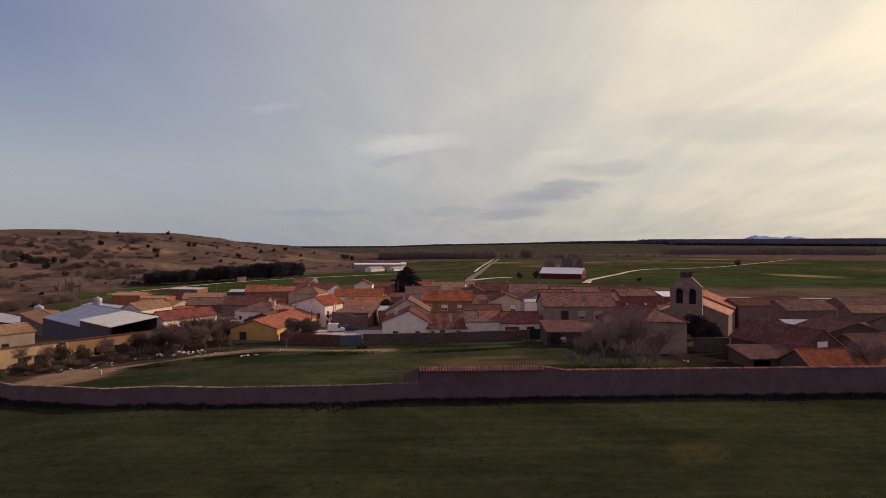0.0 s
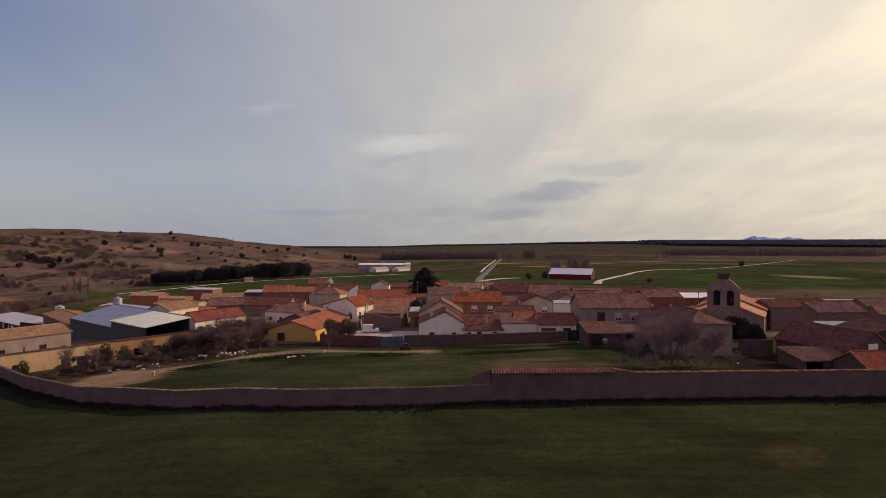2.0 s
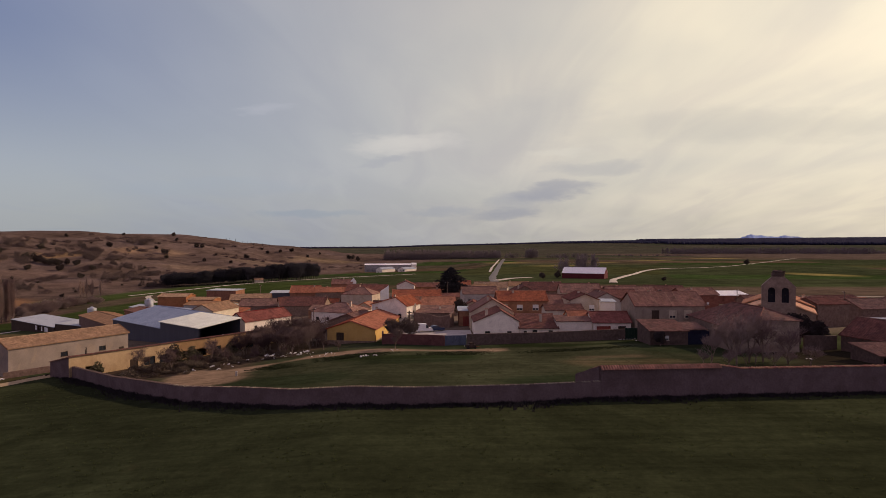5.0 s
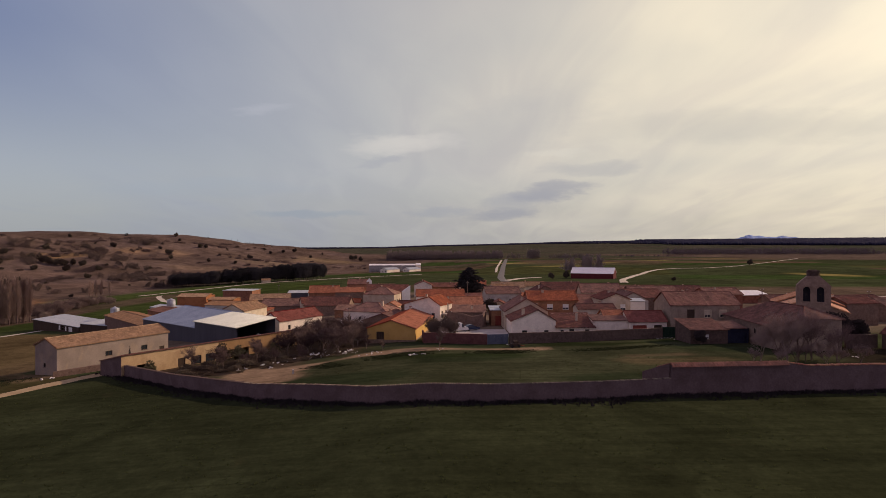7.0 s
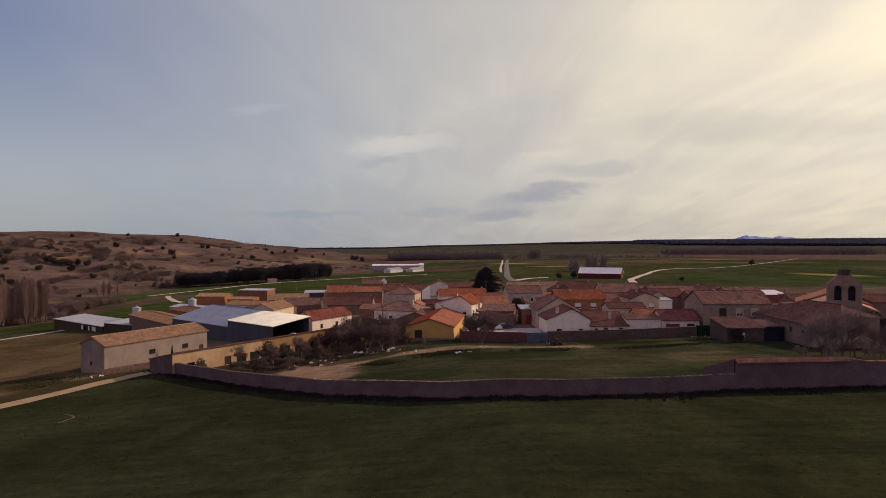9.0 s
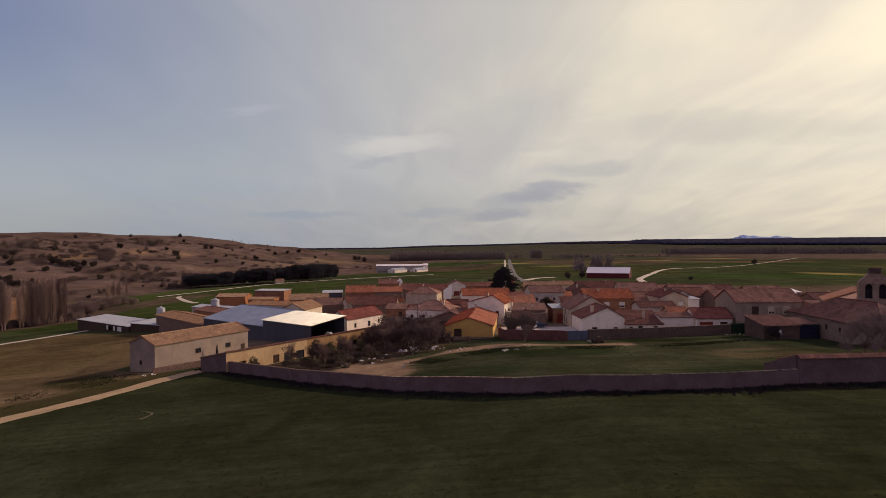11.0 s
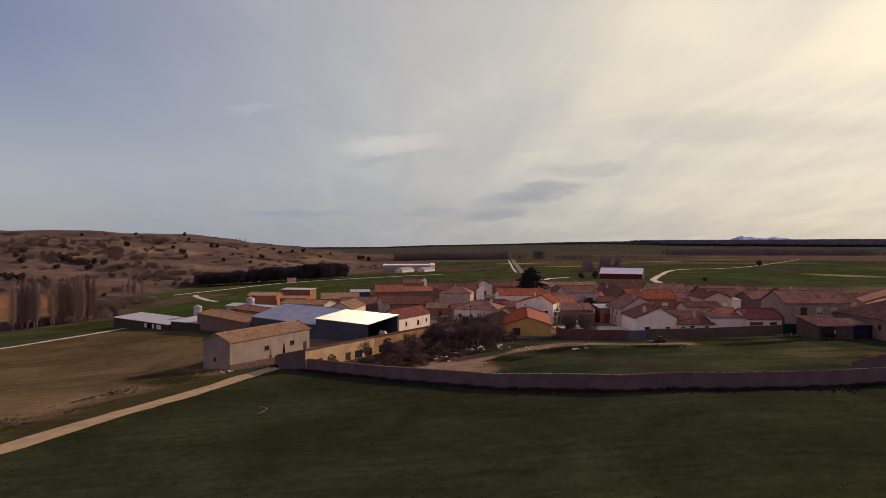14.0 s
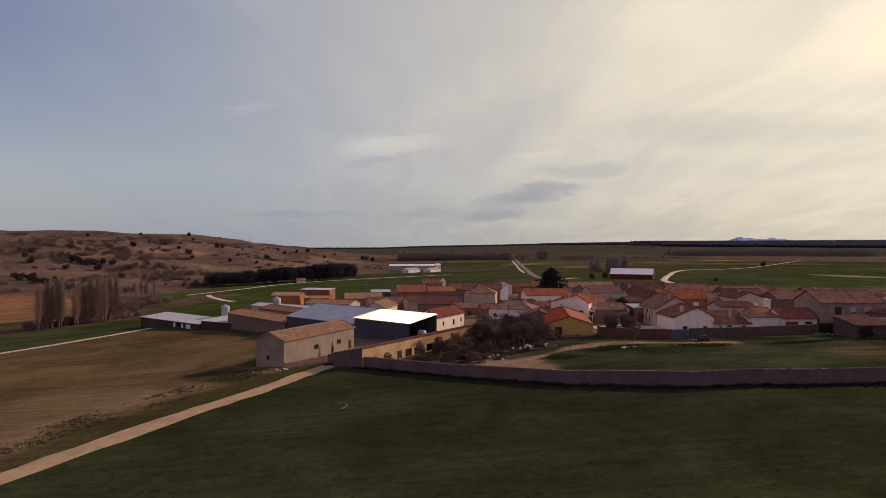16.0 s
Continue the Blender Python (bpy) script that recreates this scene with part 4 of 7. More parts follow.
house("long pale sheet-roofed shed behind the silo", -143, 258, -32, 38, 10, -6.2, 0.8, PLASTER_GREY, SHEET_PALE, name="shed", category="shed")
# orange brick group
house("orange brick farm building with a tan tiled roof", -149, 283, -5, 14, 9, -3.0, 1.2, ORANGE_BRICK, TILE_TAN, name="farm_building", category="building")
house("orange brick annex with a low tiled roof", -133, 276, -5, 12, 8, -3.8, 0.8, ORANGE_BRICK, TILE_TAN, name="farm_building", category="building", S=(win(2, 2, 0.8, 3, "hole"),))
house("dark brick shed with a pale sheet roof", -143.5, 333, -10, 17.5, 10, -3.9, 0.25, BRICK, SHEET_PALE, name="shed", category="shed", style="mono")
house("wide low building with a tan tiled roof", -124, 262, -20, 22, 11, -5.0, 1.4, PLASTER_GREY, TILE_TAN, name="farm_building", category="building")
house("dark shed with a white sheet roof", -105.5, 307, 8, 10, 9, -3.3, 0.6, SHEET_DARK, SHEET_PALE, name="shed", category="shed", style="mono")
# long red-roofed store
x, y, yaw, L = mid(-78.6, 166.0, -69.4, 181.1, 6.8)
house("white rendered store with a bright red roof", x, y, yaw, L, 6.8, -0.4, 2.2, PLASTER_WHITE, TILE_RED, name="store", category="building", S=(win(3.4, 2.6, 1.0, 1.2), win(10, 2.2, 1.2, 1.6), win(15, 2.6, 1.0, 1.2)))
# yellow house
house("yellow plastered house with an orange tiled roof and stone plinth", -43.0, 153.2, 81, 26.0, 11.8, 1.0, 1.9, PLASTER_YELLOW, TILE_VIVID, WW=(win(2.2, 1.2, 1.9, 2.2, "door"),), plinth=STONE, plinth_h=1.5,
      chimneys=((12.0, 0.3, 0.6, 0.7),))
# white house with a balcony
balcony_house = house("white two-storey house with a balcony and an orange tiled roof", -36.4, 171.6, 66, 9.0, 11.2, 4.0, 2.2, PLASTER_WHITE, TILE_ORANGE, ridge_at=-0.4, WW=(win(8.6, 3.4, 1.0, 1.3),), N=(win(2, 3.6, 1.2, 1.4),),
                      S=(win(1.2, 3.25, 1.1, 2.0, "door"), win(4.0, 3.25, 1.1, 2.0, "door"), win(6.6, 3.6, 1.0, 1.3), win(1.2, 0.4, 1.2, 2.1, "door"), win(4.4, 0.9, 1.2, 1.3)), chimneys=((2, 1.5, 0.5, 0.2),))
slab = part("balcony", Geo().box(-4.0, -6.75, 2.92, 3.2, -5.58, 3.12, cut=0.03), CONCRETE, balcony_house, "pale concrete balcony with a thin rail")
part("handrail", Geo().box(-4.0, -6.72, 4.02, 3.2, -6.66, 4.08), ZINC, slab)
for i in range(25):
    part("baluster", Geo().box(-3.98 + i * 0.2975, -6.70, 3.12, -3.95 + i * 0.2975, -6.67, 4.02), ZINC, slab)
for u in (-3.8, 3.0):
    part("balcony_post", Geo().box(u - 0.1, -6.70, 0.2, u + 0.1, -6.5, 2.92), PLASTER_WHITE, balcony_house)
house("hip-roofed white house behind the thicket", -53.5, 178.5, -20, 14, 11, 1.5, 2.2, PLASTER_WHITE, TILE_OLD, style="hip", S=(win(1.5, 3, 1, 1.2), win(5, 3, 1, 1.2)))
house("dark stone house with a brown tiled roof", -47.5, 166, 75, 12, 11, 0.2, 2.0, STONE, TILE_BROWN)
# white L-shaped house on the street
house("white gabled house with a brown tiled roof", -9.5, 152.5, 90, 11.2, 11.2, 1.8, 2.7, PLASTER_WHITE, TILE_OLD, WW=(win(2.6, 0.9, 1.3, 0.8), win(8.2, 0.9, 1.1, 0.8)), ridge_at=-0.18)
house("cream two-storey house behind a white gable", -9.6, 164.5, 90, 12.5, 11.6, 2.9, 3.4, PLASTER_CREAM, TILE_OLD, N=(win(2, 1, 1.1, 2.1, "door"), win(4.5, 1, 1.1, 2.1, "door"), win(7.2, 1, 1.1, 2.1, "door"), win(2, 3.6, 1, 1.2), win(5.5, 3.6, 1, 1.2), win(9, 3.6, 1, 1.2)), chimneys=((-4, 1, 0.5, 0.5),))
house("low white outbuilding with a brown tiled roof", 0.9, 150.2, 0, 9.6, 8.2, 0.2, 2.6, PLASTER_WHITE, TILE_BROWN, style="mono", S=(win(1.0, 1.2, 0.8, 0.6), win(3.2, 1.1, 1.2, 0.9), win(7.2, 1.1, 1.1, 0.8)))
house("grey-white rendered outbuilding in a yard", 10.0, 149.4, 0, 8.8, 5.0, 1.8, 0.8, PLASTER_WHITE, TILE_BROWN, style="mono")
house("small orange-roofed house beside the garage", 12.0, 153.6, 0, 5.0, 7.0, 2.0, 1.7, PLASTER_CREAM, TILE_ORANGE)
house("low brown-roofed barn in the yard", 10.9, 166.0, 0, 10.4, 7.0, 2.9, 1.2, PLASTER_GREY, TILE_BROWN)
house("white garage with a red tiled roof", 19.2, 150.2, 0, 9.4, 8.4, 1.6, 2.2, PLASTER_WHITE, TILE_MAROON, S=(win(0.8, 0.9, 3.6, 2.0, "garage"), win(6.2, 0.9, 2.0, 2.0, "door")), name="garage", category="garage")
# row behind
house("orange-roofed terraced house with white blinds", 1.4, 182.0, 0, 14.9, 10.0, 4.15, 2.5, BRICK, TILE_ORANGE, S=(win(0.8, 4.1, 1.8, 1.7, "framed"), win(5.6, 4.1, 1.8, 1.7, "blind"), win(10.4, 4.1, 1.8, 1.7, "blind"), win(2.0, 0.3, 1.1, 2.2, "door"), win(7.6, 0.9, 1.4, 1.3)))
house("cream terraced house with an old tiled roof", 12.4, 181.6, 0, 6.8, 10.0, 3.2, 2.3, PLASTER_WHITE, TILE_OLD, S=(win(1, 2.6, 1, 1.2),))
house("cream gabled house with framed windows", 17.9, 173.6, 90, 11.0, 8.3, 5.1, 1.7, PLASTER_CREAM, TILE_OLD, WW=(win(1.2, 4.7, 1.5, 1.7, "blind"), win(5.4, 4.7, 1.5, 1.7, "blind")))
# the long two-storey house and its annex
house("long grey stone two-storey house with an old ribbed tile roof", 33.9, 152.1, 0, 17.6, 11.2, 5.65, 2.9, STONE_PALE, TILE_OLD, ribs=1.9,
      S=(win(4.2, 3.9, 1.9, 2.9, "door"), win(8.7, 4.8, 1.5, 1.7, "stone"), win(12.6, 4.8, 1.5, 1.7, "stone")), chimneys=((-3, 1.0, 0.6, 0.5),))
house("small stone annex with a worn tile roof", 27.0, 133.8, 0, 8.4, 8.4, 1.8, 1.4, YARD_STONE, TILE_BROWN, style="mono", ribs=0, S=(win(2.3, 1.7, 1.9, 1.0, "blind"),))
house("dark blue garage beside the stone annex", 33.4, 133.2, 0, 4.3, 6.0, 2.0, 0.8, NAVY, TILE_BROWN, style="mono", S=(win(0.4, 0.3, 4.6, 2.6, "blue"),), name="garage", category="garage")
# church
def church_body():
    """The chancel: a hipped end, its left slope drawn down over the porch."""
    t = thing("church", "low masonry church with a brown tiled hipped roof and porch", "church", pose(0, 0, 0))
    low = -1.9
    A, B, C = (38.1, 145.6), (35.6, 118.9), (40.1, 117.2)
    D, E = (48.3, 117.0), (51.0, 143.0)
    ridge0, ridge1 = (43.9, 122.1, 7.6), (43.2, 134.0, 7.6)

    def wall(a, b, ea, eb, ops, mat):
        L = math.dist(a, b)
        ux, uy = (b[0] - a[0]) / L, (b[1] - a[1]) / L
        put = lambda u, d, z: (a[0] + ux * u - uy * d, a[1] + uy * u + ux * d, low + z)
        e, h = min(ea, eb) - low, max(ea, eb) - low
        top = None if h - e < 0.05 else ([(0, e), (L, e), (L, h)] if eb > ea else [(0, e), (L, e), (0, h)])
        g = Geo()
        wall_panel(g, L, 0.0, e, [o[:4] for o in ops], put, top=top)
        part("wall", g, mat, t)
        for o in ops:
            fill_opening(t, o, put, 0.0)

    wall(A, B, 3.5, 3.7, (win(8.0, 3.0, 0.9, 1.1), win(17.0, 3.0, 1.0, 1.2), win(22.2, 2.9, 1.0, 1.2)), CHURCH)
    wall(B, C, 3.7, 5.6, (win(2.6, 5.2, 0.7, 0.7),), STONE_PALE)
    wall(C, D, 5.55, 5.55, (), STONE_PALE)
    wall(D, E, 5.55, 5.5, (win(7.0, 4.6, 0.9, 1.3),), CHURCH)
    k = 0.14
    eave = {"a": (37.6, 145.7, 3.42), "b": (35.05, 118.6, 3.62), "c": (40.0, 116.75, 5.72), "d": (48.75, 116.55, 5.5), "e": (51.5, 143.1, 5.4)}
    for ring in (("b", "c", ridge0, ridge1, "a"), ("c", "d", ridge0), ("d", "e", ridge1, ridge0), ("e", "a", ridge1)):
        pts = [Vector(eave[p]) if isinstance(p, str) else Vector(p) for p in ring]
        pts = [p + Vector((0, 0, 0.1)) for p in pts]
        g = Geo()
        g.face(*pts)
        g.face(*[p - Vector((0, 0, k)) for p in reversed(pts)])
        for p, q in zip(pts, pts[1:] + pts[:1]):
            g.face(p - Vector((0, 0, k)), q - Vector((0, 0, k)), q, p)
        part("roof_slope", g, TILE_BROWN, t)
    for p, q, mat in ((eave["c"], ridge0, TILE_OLD), (eave["d"], ridge0, TILE_BROWN), (ridge0, ridge1, TILE_BROWN)):
        part("ridge", Geo().tube(Vector(p) + Vector((0, 0, 0.14)), Vector(q) + Vector((0, 0, 0.14)), 0.14, 0.14, 7), mat, t)


church_body()
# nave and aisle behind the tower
# both nave roofs carry the painted sunlight in their tile colour
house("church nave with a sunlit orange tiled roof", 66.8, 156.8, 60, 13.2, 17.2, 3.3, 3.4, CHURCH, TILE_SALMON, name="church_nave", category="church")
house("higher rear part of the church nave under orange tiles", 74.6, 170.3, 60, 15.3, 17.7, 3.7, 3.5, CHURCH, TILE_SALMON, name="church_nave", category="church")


def bell_gable(x, y, yaw):
    z0 = ground_at(x, y) - 0.3
    t = thing("bell_tower", "stone bell gable with two arched openings and a stork nest", "bell tower", pose(x, y, z0, 0, 0, yaw))
    W, D = 3.58, 1.3
    zs, zt = 10.8 - z0, 13.1 - z0
    # the slab of masonry, with round-headed openings cut through
    holes = [(-1.45, 6.8 - z0, 0.78), (1.45, 6.8 - z0, 0.78)]           # centre, sill, half width
    spring = 9.7 - z0

    def outline(side):
        g = Geo()
        yy = -D if side < 0 else D
        def put(u, z):
            return (u, yy, z)
        def q(*p):
            g.face(*(p if side < 0 else reversed(p)))
        sill = holes[0][1]
        q(put(-W, 0), put(W, 0), put(W, sill), put(-W, sill))
        xs = [-W, -1.45 - 0.78, -1.45 + 0.78, 1.45 - 0.78, 1.45 + 0.78, W]
        for a, b in ((xs[0], xs[1]), (xs[2], xs[3]), (xs[4], xs[5])):
            q(put(a, sill), put(b, sill), put(b, zs), put(a, zs))
        for c, s, r in holes:
            n = 8
            for i in range(n):
                w0, w1 = math.pi - math.pi * i / n, math.pi - math.pi * (i + 1) / n
                a, b = (c + r * math.cos(w0), spring + r * math.sin(w0)), (c + r * math.cos(w1), spring + r * math.sin(w1))
                q(put(*a), put(*b), put(b[0], zs), put(a[0], zs))
        # shoulders curving in to the crest
        q(put(-W, zs), put(W, zs), put(W - 0.7, zs + 0.75), put(W - 1.4, zs + 1.45), put(1.5, zs + 2.1), put(1.3, zt), put(-1.3, zt), put(-1.5, zs + 2.1), put(-W + 1.4, zs + 1.45), put(-W + 0.7, zs + 0.75))
        return g

    g = merge(outline(-1), outline(1))
    ring = [(-W, 0), (W, 0), (W, zs), (W - 0.7, zs + 0.75), (W - 1.4, zs + 1.45), (1.5, zs + 2.1), (1.3, zt), (-1.3, zt), (-1.5, zs + 2.1), (-W + 1.4, zs + 1.45), (-W + 0.7, zs + 0.75), (-W, zs)]
    for a, b in zip(ring, ring[1:] + ring[:1]):
        g.face((a[0], -D, a[1]), (a[0], D, a[1]), (b[0], D, b[1]), (b[0], -D, b[1]))
    for c, s, r in holes:
        arch = [(c - r, s), (c - r, spring)] + [(c + r * math.cos(math.pi - math.pi * i / 8), spring + r * math.sin(math.pi * i / 8)) for i in range(1, 8)] + [(c + r, spring), (c + r, s)]
        for a, b in zip(arch, arch[1:] + arch[:1]):
            g.face((a[0], -D, a[1]), (b[0], -D, b[1]), (b[0], D, b[1]), (a[0], D, a[1]))
    body = part("masonry", g, CHURCH, t)
    part("cornice", Geo().box(-W - 0.15, -D - 0.15, zs - 0.32, W + 0.15, -D - 0.003, zs - 0.08), CHURCH, body)
    for c, s, r in holes:
        bell = Geo()
        bell.lathe([(0.42, spring - 1.15), (0.34, spring - 0.9), (0.25, spring - 0.5), (0.2, spring - 0.25), (0.05, spring - 0.15)], 12, (c, 0))
        bell.tube((c - r, 0, spring - 0.12), (c + r, 0, spring - 0.12), 0.09, 0.09, 6)
        part("bell", bell, DARK, t, "dark bronze bell on a beam")
        for k in range(3):
            part("board", Geo().box(c - r + 0.01 + k * 0.52, -0.35, s + 0.01, c - r + 0.525 + k * 0.52, -0.27, spring + 0.76), BELFRY, t, "dark board screening the belfry")


bell_gable(58.5, 142.0, -27)
r = random.Random(11)
g = Geo()
for i in range(620):
    w, d, zz = r.uniform(0, 6.28), r.uniform(0.2, 1.25), r.uniform(0, 0.95)
    a = Vector((d * math.cos(w), d * math.sin(w), zz))
    v = Vector((-math.sin(w) + r.uniform(-0.6, 0.6), math.cos(w) + r.uniform(-0.6, 0.6), r.uniform(-0.25, 0.35))).normalized() * r.uniform(0.3, 0.6)
    g.tube(a - v, a + v, 0.045, 0.03, 3, False)
nest = thing("stork_nest", "big dark stork nest of sticks on the bell gable", "nest", pose(58.5, 142.0, 13.05) @ Matrix.Diagonal((1.1, 1.1, 1.5, 1)))
part("nest_body", g, TWIG, nest)

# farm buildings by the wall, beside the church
# shade on these walls is painted in by the darkened stone
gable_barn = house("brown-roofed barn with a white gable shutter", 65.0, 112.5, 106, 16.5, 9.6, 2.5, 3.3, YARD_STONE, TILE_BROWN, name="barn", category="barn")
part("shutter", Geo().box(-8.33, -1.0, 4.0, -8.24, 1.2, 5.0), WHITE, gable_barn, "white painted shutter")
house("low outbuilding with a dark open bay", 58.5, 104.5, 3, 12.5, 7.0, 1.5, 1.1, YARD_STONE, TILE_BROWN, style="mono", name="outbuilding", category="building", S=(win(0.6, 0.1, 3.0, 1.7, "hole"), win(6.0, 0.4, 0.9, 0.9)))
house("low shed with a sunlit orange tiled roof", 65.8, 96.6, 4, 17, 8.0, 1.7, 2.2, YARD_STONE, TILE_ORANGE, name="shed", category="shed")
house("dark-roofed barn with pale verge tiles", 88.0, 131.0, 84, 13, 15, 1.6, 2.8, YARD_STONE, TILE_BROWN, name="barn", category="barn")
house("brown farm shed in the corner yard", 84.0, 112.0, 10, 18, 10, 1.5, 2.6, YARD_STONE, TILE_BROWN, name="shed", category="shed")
house("brick house with a low tiled roof", 85.5, 167.0, 5, 9.5, 9, 4.2, 1.4, STONE, TILE_OLD, chimneys=((-4, 2, 0.6, 0.6),))
house("shed with a pale sheet roof", 93.0, 151.0, -6, 10, 6, 0.4, 0.9, STONE, SHEET_PALE, style="mono", name="shed", category="shed")
house("low barn with a pale sheet roof at the village edge", 173, 238, -6, 18, 10, -5.6, 0.9, STONE, SHEET_PALE, style="mono", name="barn", category="barn")
house("old stone house with a brown roof", 106, 176, 8, 16, 11, 2.0, 2.4, STONE, TILE_BROWN)
house("stone house with a sunlit pink roof", 133, 184, -10, 14, 9, 0.2, 2.0, STONE, TILE_TAN)
house("low stone house under an orange roof", 139, 234, -8, 14, 9, -2.4, 1.8, STONE, TILE_ORANGE)
house("brown stone barn at the village edge", 120, 214, 12, 18, 11, -0.2, 2.2, STONE, TILE_BROWN, name="barn", category="barn")
house("old barn with a brown tiled roof", 160, 225, -5, 20, 11, -1.4, 2.2, STONE, TILE_BROWN, name="barn", category="barn")
house("stone barn with a worn tiled roof", 118, 148, 20, 18, 10, 1.2, 2.6, STONE, TILE_BROWN, name="barn", category="barn")
house("brown brick house with small white windows", 67.5, 210, 4, 13, 10, 3.2, 2.0, BRICK, TILE_OLD, S=(win(2, 3, 0.9, 1.0, "blind"), win(8.6, 3, 0.9, 1.0, "blind")))
house("open shed with a white sheet roof", 96.8, 245.0, 1, 14, 9, -0.15, 1.2, BRICK, SHEET_WHITE, style="mono", name="shed", category="shed")
# the village behind
house("grey rendered house with a brown roof", -8.0, 234, 4, 13.5, 11, 2.0, 2.4, PLASTER_GREY, TILE_BROWN, S=(win(2, 2.6, 0.9, 1.1), win(9, 2.6, 0.9, 1.1)), WW=(win(4, 2.6, 0.9, 1.1),))
house("old house under a sagging orange roof", -25.5, 200, 6, 14, 10, 0.6, 2.7, STONE, TILE_ORANGE)
house("half-ruined stone house with a dark doorway", -25.2, 172.5, -4, 11, 9, 1.6, 1.2, STONE, TILE_BROWN, style="mono", S=(win(8.5, 0.2, 1.4, 2.3, "door"), win(2.5, 1.2, 1.0, 1.0, "hole")))
house("brick yard garage with a rust-red door", -15.4, 171.5, 0, 5.8, 7, 2.2, 0.5, BRICK, SHEET_PALE, style="mono", S=(win(1.2, 0.3, 2.9, 2.9, "garage"),), name="garage", category="garage")
house("white rendered garage with a white door", 27.2, 179.6, -8, 4.6, 7, 3.8, 0.2, WHITE, SHEET_PALE, style="mono", S=(win(0.7, 0.3, 3.2, 3.6, "white"),), name="garage", category="garage")
house("white house with an orange tiled roof", -32.5, 230, 3, 18.5, 10, 1.4, 2.2, PLASTER_WHITE, TILE_ORANGE, S=(win(3, 2.4, 0.9, 1.1), win(9, 2.4, 0.9, 1.1), win(14, 2.4, 0.9, 1.1)), chimneys=((8, 1, 0.6, 0.7),))
house("old long house with a red-brown roof", -76.0, 231, -3, 17, 11, -2.0, 2.8, STONE, TILE_BROWN, chimneys=((7.5, 0.5, 0.8, 0.4),))
house("stone house with a sunlit cream side wall", -57.0, 251.5, -12, 13.5, 11, 0.6, 2.6, PLASTER_CREAM, TILE_OLD, style="hip", E=(win(2, 2.4, 1, 1.6), win(5, 2.4, 1, 1.6), win(8, 2.4, 1, 1.6)))
house("long old house with a white gable parapet", -55.5, 263, -3, 18, 10, 0.9, 2.4, STONE, TILE_OLD)
house("low stone house with an orange roof", -74, 275.5, 2, 13, 9, -0.5, 1.9, STONE, TILE_ORANGE)
house("brown brick house with an orange roof", -88.8, 290, 3, 14, 10, -1.8, 3.0, BRICK, TILE_ORANGE, E=(win(3, 2.6, 1, 1.2),))
house("low stone barn with a tan roof", -112, 278, 12, 18, 10, -4.0, 2.2, STONE, TILE_TAN, name="barn", category="barn")
house("old stone barn with a brown roof", -98, 252, 6, 19, 11, -4.2, 2.6, STONE, TILE_BROWN, name="barn", category="barn")
house("small cream house by the barns", -86, 246, 20, 9, 8, -2.6, 2.0, PLASTER_CREAM, TILE_OLD)
house("red-brown house with a bright white gable end", -77.5, 332, 0, 11.5, 8, -0.4, 2.3, BRICK, TILE_OLD, S=(win(4, 3.4, 1.2, 1.0),))
house("white gabled house with a dark doorway", -40.5, 304, 90, 10, 9, 0.6, 2.0, PLASTER_WHITE, TILE_OLD, WW=(win(3, 0.4, 3, 2.6, "garage"),))
house("long low brick house with an old tiled roof", -30, 311, 0, 20, 9, -0.8, 1.8, BRICK, TILE_OLD)
house("old house with a red-brown roof", -62, 300, 6, 14, 9, -1.0, 2.2, STONE, TILE_OLD)
house("cream house with an old tan roof", 3.0, 300, -10, 17, 10, -0.4, 2.4, PLASTER_CREAM, TILE_TAN)
house("low stone house with a sunlit tan roof", -4, 268, 35, 13, 9, 0.6, 2.2, STONE, TILE_TAN)
house("brown-roofed stone village house", 13, 258, 90, 13, 10, 0.6, 2.6, STONE, TILE_BROWN)
house("old stone house with a wide brown roof", 24.5, 276, 2, 18, 12, -0.2, 3.6, STONE, TILE_BROWN)
house("cream house with an old tiled roof", 37.0, 255, -3, 17, 11, 0.6, 3.4, PLASTER_CREAM, TILE_OLD)
house("wide brown-roofed house behind the stone house", 52, 235, 2, 19, 11, 1.3, 2.8, STONE, TILE_OLD)
house("red-brown roofed brick village house", 58, 268, 4, 16, 10, -0.4, 2.4, BRICK, TILE_OLD)
house("brown house at the far edge of the village", 84, 282, -4, 18, 10, -1.4, 2.4, STONE, TILE_BROWN)
house("low white house with a brown roof", 45, 300, 0, 14, 9, -1.4, 2.2, PLASTER_WHITE, TILE_BROWN)
house("far low house with a tan roof", 20, 330, 10, 14, 9, -1.8, 2.0, PLASTER_CREAM, TILE_TAN)
house("far stone house with an orange roof", -12, 335, -6, 13, 9, -1.6, 2.4, STONE, TILE_ORANGE)
house("brown-roofed stone house by the lane", 53, 206, 4, 14, 10, 1.8, 2.4, STONE, TILE_OLD)
house("stone house among the roofs", 40, 214, 0, 14, 10, 2.0, 2.6, STONE, TILE_OLD)
house("old brown-roofed house beside the cream gable", 31.5, 200, 90, 13, 10, 2.4, 2.6, PLASTER_GREY, TILE_BROWN)
house("small brown-roofed house in the lane", 88, 205, 0, 12, 9, 1.0, 2.0, STONE, TILE_BROWN)
house("old barn behind the church", 100, 200, -5, 14, 9, 0.6, 2.2, STONE, TILE_OLD, name="barn", category="barn")
